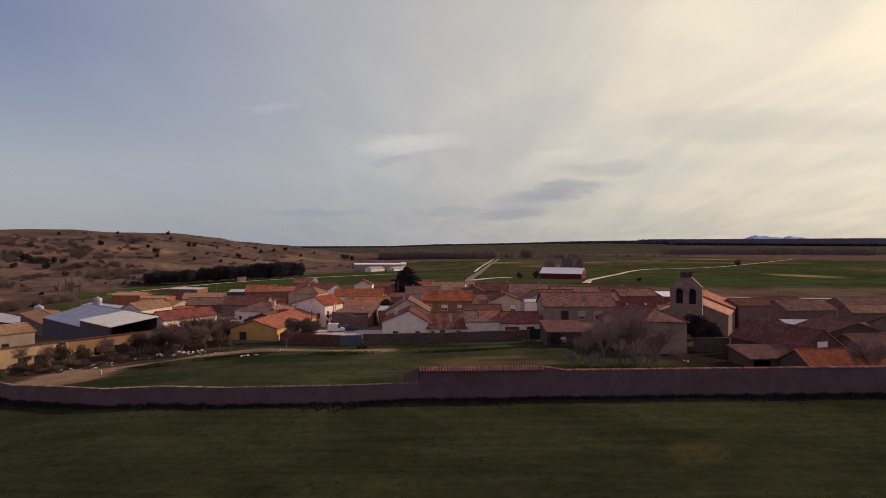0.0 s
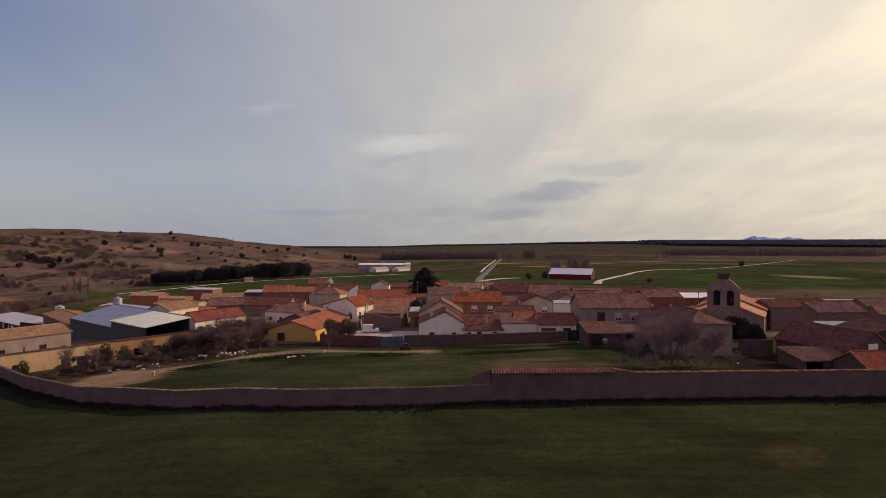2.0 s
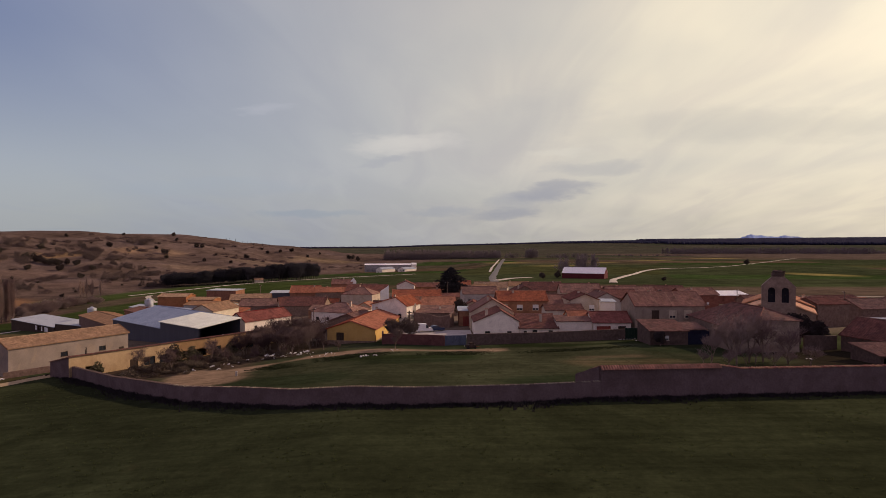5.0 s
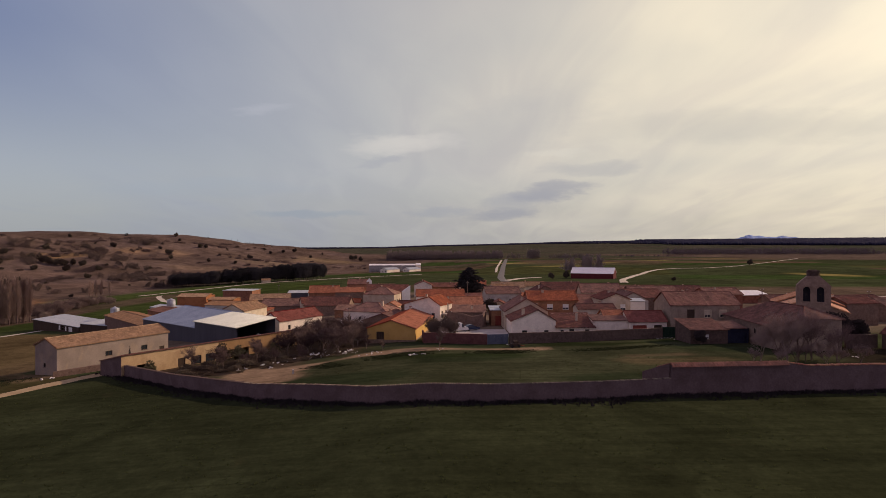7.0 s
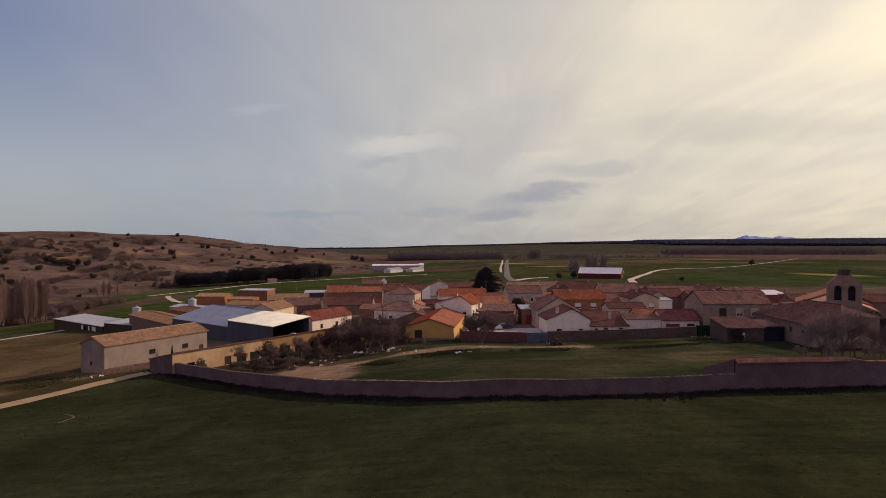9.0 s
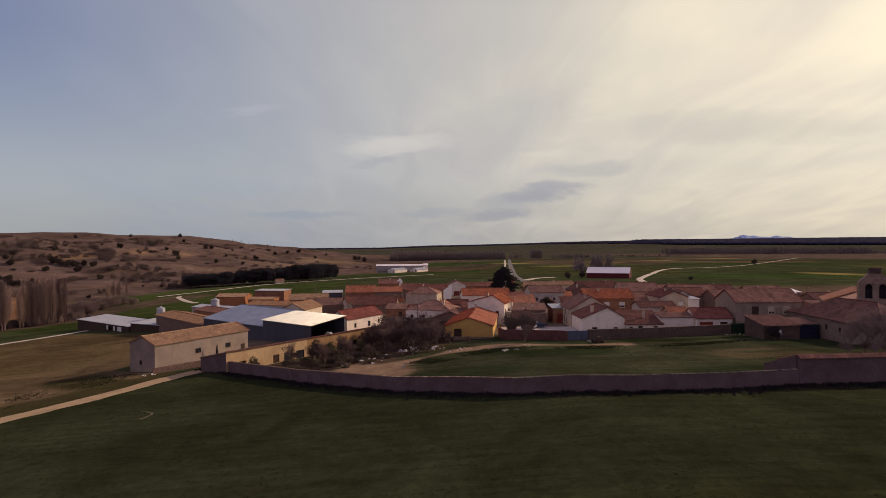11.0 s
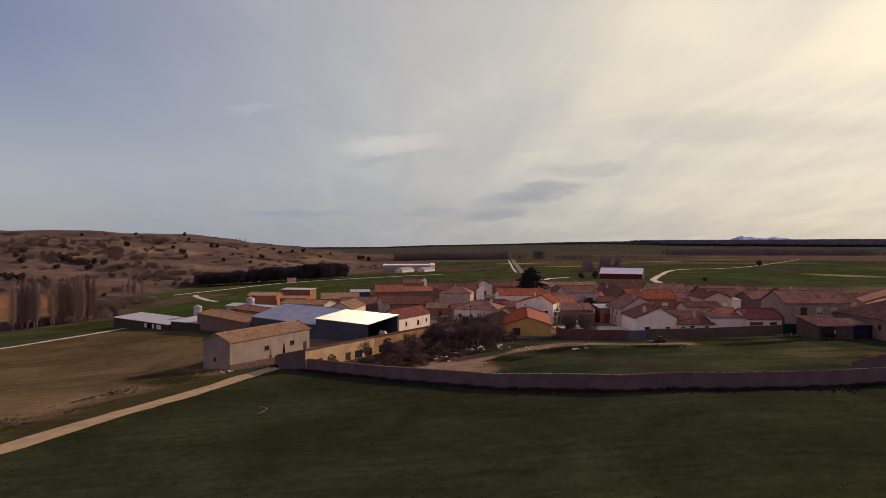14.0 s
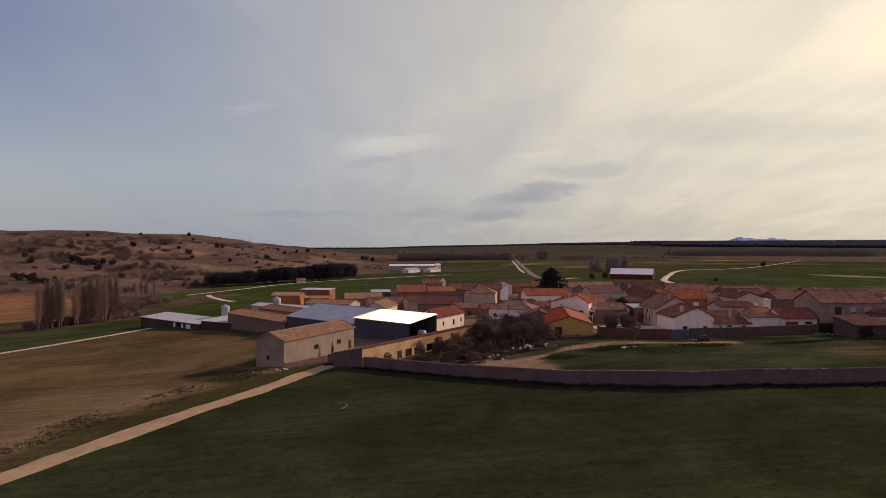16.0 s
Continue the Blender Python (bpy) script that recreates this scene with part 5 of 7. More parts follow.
for i, (x, y, yaw, L, W, h) in enumerate(((-58, 205, 12, 8, 5, 3.0), (-66, 214, -8, 9, 5, 2.8), (-50, 213, 80, 7, 5, 3.2), (-40, 196, 4, 7, 5, 3.0), (-44, 218, -10, 8, 5, 2.8), (-24, 216, 8, 9, 5, 3.0), (-12, 206, 84, 8, 5, 3.2), (-2, 214, 0, 7, 5, 3.0),
                                         (8, 204, 10, 8, 5, 3.2), (20, 215, 86, 8, 5, 3.4), (22, 238, 4, 9, 6, 3.0), (2, 246, -6, 8, 5, 3.0), (-18, 248, 10, 9, 5, 3.0), (-36, 262, 82, 8, 5, 3.2), (-70, 250, 0, 8, 5, 3.0), (-88, 266, 14, 9, 5, 3.0),
                                         (30, 232, -6, 7, 5, 3.2), (66, 226, 4, 9, 6, 3.0), (80, 238, 8, 8, 5, 3.0), (98, 226, -4, 9, 6, 3.0), (112, 196, 80, 8, 5, 3.0), (74, 186, 6, 7, 5, 3.0), (126, 200, 8, 9, 6, 2.8), (-104, 234, -30, 9, 6, 2.8), (-118, 242, -36, 9, 5, 2.8))):
    house("small old outbuilding with a clay tiled roof", x, y, yaw, L, W, ground_at(x, y) + h, 1.3, (STONE, BRICK, PLASTER_CREAM, STONE)[i % 4], (TILE_OLD, TILE_BROWN, TILE_ORANGE)[i % 3], style="mono" if i % 2 else "gable",
          name="outbuilding", category="building", S=(win(L * 0.55, 0.3, 1.1, 2.0, "door"),))
house("small pale house at the meadow", -214, 628, 20, 9, 7, ground_at(-214, 628) + 3.0, 1.8, PLASTER_CREAM, TILE_TAN)
# far farm and red shed on the plain
house("far red metal shed with a white roof", 103.8, 511.3, -25.6, 36.0, 17, -3.7, 4.6, SHEET_RED, SHEET_WHITE, name="metal_shed", category="shed")
house("long far farm shed with a white roof on the plain", -98, 905, 2, 74, 13, -9.4, 1.8, PLASTER_GREY, SHEET_WHITE, name="farm_shed", category="shed", S=tuple(win(4 + 7 * k, 1.5, 3.0, 1.6, "hole") for k in range(9)))
for fx, fy, fl in ((-101, 876, 28), (-69, 878, 26)):
    house("white-roofed far farm shed with a pale gable end", fx, fy, 52, fl, 13, -14.6, 2.6, PLASTER_WHITE, SHEET_PALE, name="farm_shed", category="shed", WW=(win(3, 1.2, 2.4, 2.0, "hole"), win(9, 1.2, 2.4, 2.0, "hole")))
house("far pale farm office beside the long sheds", -60, 898, 10, 7, 8, -8.5, 2.2, PLASTER_WHITE, SHEET_WHITE, name="farm_building", category="building")

# white parapets on two gables
for px, py, pz, pw, ph, slant in ((-71.3, 330.0, -1.6, 3.1, 4.2, 0), (-46.8, 250.0, 0.2, 3.8, 3.6, 1)):
    g = Geo()
    prof = [(-pw / 2, -3.0), (pw / 2, -3.0), (pw / 2, ph), (-pw / 2, ph * 0.35)] if slant else [(-pw / 2, -3.0), (pw / 2, -3.0), (pw / 2, ph * 0.62), (0, ph), (-pw / 2, ph * 0.62)]
    g.face(*[(u, -0.2, z) for u, z in prof]).face(*[(u, 0.2, z) for u, z in reversed(prof)])
    for a, b in zip(prof, prof[1:] + prof[:1]):
        g.face((a[0], -0.2, a[1]), (a[0], 0.2, a[1]), (b[0], 0.2, b[1]), (b[0], -0.2, b[1]))
    w = thing("gable_parapet", "sunlit white plastered gable parapet", "parapet", pose(px, py, pz, 0, 0, 25))
    part("panel", g, WHITE, w)


# ---------------------------------------------------------------- walls and gates
def wall_run(name, label, line, heights, material, thick=0.45, cap=None, step=2.0):
    """A free-standing wall along a polyline, its foot in the ground, heights above ground at each corner."""
    g = Geo()
    ring = []
    for (a, b, ha, hb) in zip(line, line[1:], heights, heights[1:]):
        k = max(1, int(math.dist(a, b) / step))
        ring += [(a[0] + (b[0] - a[0]) * i / k, a[1] + (b[1] - a[1]) * i / k, ha + (hb - ha) * i / k) for i in range(k)]
    ring.append((*line[-1], heights[-1]))
    rr = random.Random(len(label))
    rows = []
    for i, (x, y, h) in enumerate(ring):
        a, b = ring[max(0, i - 1)], ring[min(len(ring) - 1, i + 1)]
        dx, dy = b[0] - a[0], b[1] - a[1]
        q = math.hypot(dx, dy) or 1
        nx, ny = -dy / q * thick / 2, dx / q * thick / 2
        z = ground_at(x, y)
        j = rr.uniform(-0.04, 0.04)
        rows.append(((x + nx, y + ny, z - 0.4), (x + nx, y + ny, z + h + j), (x - nx, y - ny, z + h + j), (x - nx, y - ny, z - 0.4)))
    k0 = len(g.v)
    for row in rows:
        g.v += row
    for i in range(len(rows) - 1):
        a, b = k0 + 4 * i, k0 + 4 * i + 4
        for j in range(3):
            g.f.append((a + j, a + j + 1, b + j + 1, b + j))
    g.f += [(k0, k0 + 3, k0 + 2, k0 + 1), (k0 + 4 * (len(rows) - 1), k0 + 4 * (len(rows) - 1) + 1, k0 + 4 * (len(rows) - 1) + 2, k0 + 4 * (len(rows) - 1) + 3)]
    w = thing(name, label, "wall", kind="structure")
    part("masonry", g, material, w)
    return w, ring


LOW = PERIM[3:]
low_wall, low_ring = wall_run("wall_perimeter_low", "grey mortared boundary wall with a row of cap stones", LOW, [2.15, 2.2, 2.25, 2.25, 2.2, 2.2, 2.25], PERIMETER)
high_wall, high_ring = wall_run("wall_perimeter_high", "tall grey mortared boundary wall with a red tile coping", [(140, 82.5), (60, 79.3), (16, 77.3), (13.0, 77.13), (-3, 76.2)], [3.7, 3.6, 3.5, 4.0, 4.05], PERIMETER, 0.55)
# the return wall at the step, and the narrow lean-to tile roof behind the wall
wall_run("wall_return", "sloping return wall of the lean-to", [(-3.0, 76.5), (-5.2, 80.6)], [4.0, 2.3], PERIMETER, 0.4, step=0.6)


def cap_piece(name, size, material):
    """A half-round clay tile laid across a wall."""
    g = Geo()
    n = 6
    L, R = size
    for i in range(n):
        w0, w1 = math.pi * i / n, math.pi * (i + 1) / n
        a, b = (R * math.cos(w0), R * math.sin(w0)), (R * math.cos(w1), R * math.sin(w1))
        g.face((a[0], -L / 2, a[1]), (a[0], L / 2, a[1]), (b[0], L / 2, b[1]), (b[0], -L / 2, b[1]))
    for y in (-L / 2, L / 2):
        g.face(*[(R * math.cos(math.pi * i / n), y, R * math.sin(math.pi * i / n)) for i in range(n + 1)])
    return mesh_of(name, g.v, g.f, material, False)


COPING_STONE = surface("cap_stone", (0.12, 0.092, 0.078), (0.19, 0.15, 0.125), 1.5, vary=1.6, bump=0.3)
COPING_TILE = surface("coping_tile", (0.24, 0.115, 0.08), (0.32, 0.16, 0.11), 1.5, vary=0.8, bump=0.3)


def coping(parent, ring, pitch, mesh, name, keep, lift=0.0):
    """Caps set one by one along a wall's top; those outside the stretch keep are joined."""
    rr = random.Random(5)
    rest = Geo()
    run, count = 0.0, 0
    for a, b in zip(ring, ring[1:]):
        d = math.hypot(b[0] - a[0], b[1] - a[1])
        yaw = math.atan2(b[1] - a[1], b[0] - a[0])
        while run < d:
            t = run / d
            x, y = a[0] + (b[0] - a[0]) * t, a[1] + (b[1] - a[1]) * t
            z = ground_at(x, y) + a[2] + (b[2] - a[2]) * t + lift + rr.uniform(-0.02, 0.02)
            m = pose(x, y, z, rr.uniform(-3, 3), rr.uniform(-3, 3), math.degrees(yaw) + rr.uniform(-4, 4))
            if keep[0] < x < keep[1] and count < 300:
                o = new(name, mesh)
                o.parent = parent
                o.matrix_basis = m
                count += 1
            else:
                k = len(rest.v)
                rest.v += [tuple(m @ v.co) for v in mesh.vertices]
                rest.f += [tuple(i + k for i in p.vertices) for p in mesh.polygons]
            run += pitch * rr.uniform(0.9, 1.1)
        run -= d
    if rest.v:
        o = part(name + "_row", rest, mesh.materials[0], parent)
        tagged(o, kind="stuff")


# lean-to roof behind the step: tiles fall away from the wall
g = rippled(0, 16.2, [(-0.5, -0.42), (-0.1, -0.14), (0.3, 0.05), (1.2, -0.25), (2.4, -0.62), (4.6, -1.3)], 0.36, 0.10)
g.face((0, 0, -0.15), (16.2, 0, -0.15), (16.2, 4.6, -1.45), (0, 4.6, -1.45))
g.face((0, 0, -0.15), (0, 0, 0.06), (0, 4.6, -1.25), (0, 4.6, -1.45))
lean = thing("lean_to_roof", "narrow lean-to roof of curved clay tiles behind the wall", "roof", pose(-3.1, 76.0, 5.12, 0, 0, 3.0))
part("tiles", g, TILE_OLD, lean)
part("post", Geo().box(8.0, 4.2, -4.6, 8.25, 4.45, -1.3), BARK, lean)
part("post", Geo().box(15.6, 4.2, -4.6, 15.85, 4.45, -1.3), BARK, lean)
part("post", Geo().box(0.6, 4.2, -4.6, 0.85, 4.45, -1.3), BARK, lean)

wall_run("wall_ruin", "broken dark stone wall of a roofless yard house", [(-31.0, 165.0), (-28.5, 164.8), (-26.5, 165.2), (-24.0, 164.8), (-21.0, 165.0), (-20.0, 168.5)], [4.4, 4.1, 3.8, 3.0, 3.5, 4.2], STONE, 0.5, step=0.7)
wall_run("wall_church_yard", "dark stone yard wall below the evergreen tree", [(51.2, 120.2), (58.5, 121.0)], [3.0, 2.9], YARD_STONE, 0.4)
inner, inner_ring = wall_run("wall_yard_stone", "rough stone yard wall at the edge of the meadow", [(-17.8, 131.0), (2.0, 135.8), (20.6, 140.6)], [2.5, 2.4, 2.5], YARD_STONE, 0.5)
wall_run("wall_yard_brick", "dark red brick yard wall beside the yellow house", [(-37.5, 141.0), (-37.0, 134.5), (-22.8, 130.5)], [2.4, 2.4, 2.3], RED_WALL, 0.35)


def gate(label, ax, ay, bx, by, h, material, boards):
    yaw = math.degrees(math.atan2(by - ay, bx - ax))
    L = math.hypot(bx - ax, by - ay)
    t = thing("gate", label, "gate", pose(ax, ay, ground_at(ax, ay) - 0.05, 0, 0, yaw))
    part("rail", Geo().box(0, -0.05, 0.1, L, 0.05, 0.25), material, t)
    part("rail", Geo().box(0, -0.05, h - 0.15, L, 0.05, h, cut=0.02), material, t)
    for i in range(boards):
        part("board", Geo().box(L * i / boards + 0.01, -0.03, 0.12, L * (i + 1) / boards - 0.01, 0.03, h - 0.05), material, t)
    for q in (-0.14, L):
        part("gate_post", Geo().box(q, -0.1, 0, q + 0.14, 0.1, h + 0.15, cut=0.03), material, t)


gate("blue-grey sheet metal yard gate, closed", -22.6, 130.5, -18.1, 131.0, 2.3, GATE_BLUE, 6)
gate("dark green metal gate beside the stone house, closed", 20.9, 140.8, 25.2, 140.9, 2.7, GATE_GREEN, 6)


# ---------------------------------------------------------------- yard things
def silo(x, y, top, dia, label):
    z0 = ground_at(x, y) - 0.2
    h = top - z0
    R = dia / 2
    t = thing("feed_silo", label, "silo", pose(x, y, z0))
    g = Geo()
    prof = [(0.25, 1.2), (R, 2.9)]
    z = 2.9
    while z < h - 1.0:
        prof += [(R + 0.04, z + 0.25), (R, z + 0.5)]
        z += 0.5
    prof += [(R, h - 0.9), (0.35, h - 0.12)]
    part("tank", g.lathe(prof, 24), ZINC, t, smooth=False)
    part("lid", Geo().lathe([(0.42, h - 0.13), (0.42, h + 0.02), (0.1, h + 0.1)], 12), ZINC, t)
    for i in range(4):
        w = math.pi / 4 + i * math.pi / 2
        part("leg", Geo().tube((R * math.cos(w), R * math.sin(w), 0), (R * math.cos(w), R * math.sin(w), 3.2), 0.09, 0.09, 6), ZINC, t)


silo(-166.8, 244.0, -3.9, 3.3, "galvanised steel feed silo with a conical top")
silo(-147.0, 251.5, -1.2, 3.4, "galvanised steel feed silo behind the barns")


# the concrete yard
g = Geo()
zc = ground_at(-16, 143.5) + 0.02
g.box(-35.0, 143.5, zc - 0.6, -15.6, 157.2, zc, cut=0.02)
yard = tagged(part("yard_slab", g, CONCRETE), "pale concrete yard behind the gate", "pavement", kind="structure")


def vehicle(label, x, y, yaw, L, W, H, paint, van, category):
    z0 = zc + 0.05
    t = thing("van" if van else "car", label, category, pose(x, y, z0, 0, 0, yaw))
    a, b = L / 2, W / 2
    side = [(-a, 0.32), (a, 0.32), (a, 0.75), (a - 0.1, 0.95), (a - 0.95, 1.08), (a - 1.65, H - 0.06), (a - 2.0, H), (-a + 0.18, H), (-a, H - 0.15)] if van else \
           [(-a, 0.3), (a, 0.3), (a, 0.62), (a - 0.15, 0.78), (a - 1.15, 0.92), (a - 1.95, H - 0.04), (a - 2.3, H), (-a + 0.9, H - 0.04), (-a + 0.15, 0.95), (-a, 0.85)]
    g = Geo()
    n = len(side)
    shell = []
    for yy in (-b, b):
        shell.append([(u, yy + (0.12 if yy < 0 else -0.12) * max(0, (z - 0.9) / (H - 0.9)), z) for u, z in side])
    g.face(*shell[0]).face(*reversed(shell[1]))
    for i in range(n):
        j = (i + 1) % n
        g.face(shell[0][i], shell[1][i], shell[1][j], shell[0][j])
    body = part("body", g, paint, t)
    ws = Geo()
    p0, p1 = side[4], side[5]
    ws.face((p0[0] + 0.03, -b + 0.2, p0[1] + 0.04), (p0[0] + 0.03, b - 0.2, p0[1] + 0.04), (p1[0] + 0.04, b - 0.28, p1[1]), (p1[0] + 0.04, -b + 0.28, p1[1]))
    part("windscreen", ws, GLASS, body)
    for sgn in (-1, 1):
        sw = Geo()
        u0, u1 = (a - 1.75, a - 0.98) if van else (-a + 0.7, a - 1.3)
        yb, yt = sgn * (b - 0.005), sgn * (b - 0.10)
        sw.face((u0, yb, 1.02), (u1, yb, 1.02), (u1 - 0.5, yt, H - 0.18), (u0 + (0.0 if van else 0.4), yt, H - 0.18))
        part("side_window", sw, GLASS, body)
    for u in (a - 0.8, -a + 0.8):
        for sgn in (-1, 1):
            yy = sgn * (b - 0.12)
            wh = part("wheel", Geo().tube((u, yy - 0.1, 0.26), (u, yy + 0.1, 0.26), 0.31, 0.31, 14), RUBBER, t)
            part("rim", Geo().tube((u, yy - 0.11, 0.26), (u, yy + 0.11, 0.26), 0.19, 0.19, 10), ZINC, wh)
    part("bumper", Geo().box(a - 0.02, -b + 0.05, 0.36, a + 0.08, b - 0.05, 0.6, cut=0.03), RUBBER, body)
    for sgn in (-1, 1):
        part("headlight", Geo().box(a - 0.04, sgn * (b - 0.25) - 0.13, 0.64, a + 0.02, sgn * (b - 0.25) + 0.13, 0.78), ZINC, body)


vehicle("white delivery van parked in the yard", -27.9, 154.5, 4, 4.4, 1.85, 2.1, CAR_WHITE, True, "van")
vehicle("dark blue hatchback parked beside the van", -24.6, 156.0, 20, 4.0, 1.72, 1.5, CAR_BLUE, False, "car")

# balcony of the white house
b = thing("balcony", "concrete balcony with rails on the white house", "balcony", pose(-32.3, 169.5, 0))
part("deck", Geo().box(-0.4, -3.5, 1.2, 1.7, 3.5, 1.42, cut=0.02), CONCRETE, b)
for yy in (-3.3, 0.0, 3.3):
    part("pillar", Geo().box(1.4, yy - 0.14, -3.2, 1.68, yy + 0.14, 4.3), PLASTER_CREAM, b)
part("rail", Geo().box(1.52, -3.4, 2.25, 1.6, 3.4, 2.33), WHITE, b)
for i in range(15):
    part("baluster", Geo().box(1.53, -3.3 + i * 0.47, 1.42, 1.57, -3.26 + i * 0.47, 2.25), WHITE, b)


def pole(x, y, h, label="wooden utility pole"):
    z = ground_at(x, y) - 0.3
    t = thing("utility_pole", label, "utility pole", pose(x, y, z), group="utility poles")
    part("shaft", Geo().tube((0, 0, 0), (0, 0, h), 0.16, 0.11, 8), BARK, t)
    part("crossarm", Geo().box(-0.6, -0.06, h - 0.5, 0.6, 0.06, h - 0.38), DARK, t)
    for q in (-0.5, 0.5):
        part("insulator", Geo().lathe([(0.06, h - 0.38), (0.07, h - 0.28), (0.03, h - 0.2)], 6, (q, 0)), WHITE, t)


for x, y, h in ((-111.3, 290, 11.5), (-20, 262, 9), (50, 196, 9), (76, 196, 9), (108, 190, 8.5), (-58, 160, 8), (-31, 139.5, 7.5)):
    pole(x, y, h, "grey wooden utility pole among the roofs")

# low ruined wall in front of the barn and the fence beside the lane
wall_run("wall_barn_low", "low crumbling render wall along the lane by the barn", [(-113.2, 120.6), (-107.0, 126.0), (-99.0, 132.6)], [1.2, 1.4, 1.3], STONE, 0.4, step=0.8)
for i in range(9):
    x, y = -118.5 - i * 2.7 * 0.42, 119.5 - i * 2.7 * 0.9
    f = thing("fence_post", "thin weathered wooden fence post by the lane", "fence post", pose(x, y, ground_at(x, y) - 0.2, 2 - i % 3, i % 2, 0), group="fence along the lane")
    part("stake", Geo().tube((0, 0, 0), (0.03, 0, 1.45), 0.045, 0.04, 6), DARK, f)


# ---------------------------------------------------------------- plants
def bare_tree_geo(seed, height, spread, levels=5, kids=3, trunk=0.16):
    """Trunk and limbs, and the fine twigs, of a leafless tree."""
    rr = random.Random(seed)
    wood, twigs = Geo(), Geo()

    def grow(p, d, length, rad, lev):
        q = p + d * length
        (wood if lev < 2 else twigs).tube(p, q, rad, rad * 0.62, 5 if lev < 2 else 3, False)
        if lev >= levels:
            return
        for i in range(kids + (1 if lev > 1 else 0)):
            t = rr.uniform(0.35, 1.0)
            side = Vector((rr.uniform(-1, 1), rr.uniform(-1, 1), rr.uniform(-0.15, 0.75)))
            nd = (d * 0.75 + side * spread).normalized()
            grow(p + d * length * t, nd, length * rr.uniform(0.6, 0.92), max(rad * 0.55, 0.010), lev + 1)

    grow(Vector((0, 0, 0)), Vector((rr.uniform(-0.1, 0.1), rr.uniform(-0.1, 0.1), 1)).normalized(), height * 0.27, trunk, 0)
    return wood, twigs


def leafy_geo(seed, rx, ry, rz, clumps, leaf, zc, lumps=9, flat=0.0):
    """A crown of many small leaf clumps gathered in uneven lumps, with gaps."""
    rr = random.Random(seed)
    g = Geo()
    cores = []
    for _ in range(lumps):
        w, v = rr.uniform(0, 6.283), rr.uniform(-1, 1)
        k = rr.uniform(0.25, 0.75)
        s = math.sqrt(1 - v * v)
        cores.append((Vector((rx * k * s * math.cos(w), ry * k * s * math.sin(w), zc + rz * k * (v + flat))), rr.uniform(0.32, 0.55)))
    for i in range(clumps):
        c, k = cores[i % lumps]
        d = Vector((rr.gauss(0, 1), rr.gauss(0, 1), rr.gauss(0, 1))).normalized() * rr.uniform(0.55, 1.0)
        p = c + Vector((d.x * rx * k, d.y * ry * k, d.z * rz * k))
        s = leaf * rr.uniform(0.6, 1.4)
        u = Vector((rr.uniform(-1, 1), rr.uniform(-1, 1), rr.uniform(-1, 1))).normalized()
        w = u.orthogonal().normalized()
        x = u.cross(w)
        k0 = len(g.v)
        g.v += [tuple(p + s * w), tuple(p + s * 0.6 * x), tuple(p - s * w), tuple(p - s * 0.6 * x), tuple(p + s * 0.7 * u)]
        g.f += [(k0, k0 + 1, k0 + 4), (k0 + 1, k0 + 2, k0 + 4), (k0 + 2, k0 + 3, k0 + 4), (k0 + 3, k0, k0 + 4)]
    return g


def tree(label, category, name, m, trunk, crown, bark, leaf, group="", crown_name="crown"):
    t = thing(name, label, category, m, group)
    part("trunk", trunk, bark, t)
    part(crown_name, crown, leaf, t)
    return t


def stem(h, r, lean=0.1, seed=1, limbs=5, reach=1.0):
    rr = random.Random(seed)
    g = Geo()
    p = Vector((0, 0, 0))
    for i in range(4):
        q = p + Vector((rr.uniform(-lean, lean), rr.uniform(-lean, lean), h / 4))
        g.tube(p, q, r * (1 - i * 0.2), r * (0.8 - i * 0.2), 7, False)
        p = q
    for i in range(limbs):
        z = h * rr.uniform(0.5, 0.95)
        w = rr.uniform(0, 6.283)
        g.tube((0, 0, z), (reach * math.cos(w), reach * math.sin(w), z + reach * 0.7), r * 0.4, r * 0.12, 5, False)
    return g


def stand(x, y, yaw=0.0, s=1.0, dz=-0.1):
    return pose(x, y, ground_at(x, y) + dz, 0, 0, yaw) @ Matrix.Diagonal((s, s, s, 1))


# prototypes stand at their first places; copies follow
rr = random.Random(21)
thicket = [(-83, 117), (-79, 119), (-76, 114), (-80, 124), (-75, 122), (-72, 117), (-71, 127), (-74, 131), (-68, 122), (-67, 131), (-69, 136), (-64, 127), (-63, 135), (-65, 141), (-60, 131),
           (-59, 139), (-61, 146), (-56, 134), (-55, 143), (-57, 149), (-53, 138), (-66, 148), (-62, 121), (-58, 126), (-54.5, 147), (-70, 143), (-77, 127), (-63, 152), (-58, 154), (-53, 151), (-60, 142), (-57, 139), (-62, 138), (-64, 144), (-55, 149), (-58, 146), (-68, 139), (-66, 133), (-60.5, 151), (-52.5, 143.5), (-69, 147)]
protos = []
for k in range(3):
    wood, twigs = bare_tree_geo(40 + k, 6.2, 0.8, 6, 3, 0.13)
    x, y = thicket[k]
    protos.append(tree("grey-brown leafless shrub in the thicket by the shed", "shrub", "bare_shrub", stand(x, y, 50 * k), wood, twigs, BARK, TWIG, "thicket of bare shrubs", "crown"))
for i, (x, y) in enumerate(thicket[3:]):
    s = rr.uniform(0.8, 1.25) * (1.1 if y > 130 else 0.55)
    c = copy_thing(protos[i % 3], stand(x + rr.uniform(-1, 1), y + rr.uniform(-1, 1), rr.uniform(0, 360), s))
    c.scale = (s, s, s)

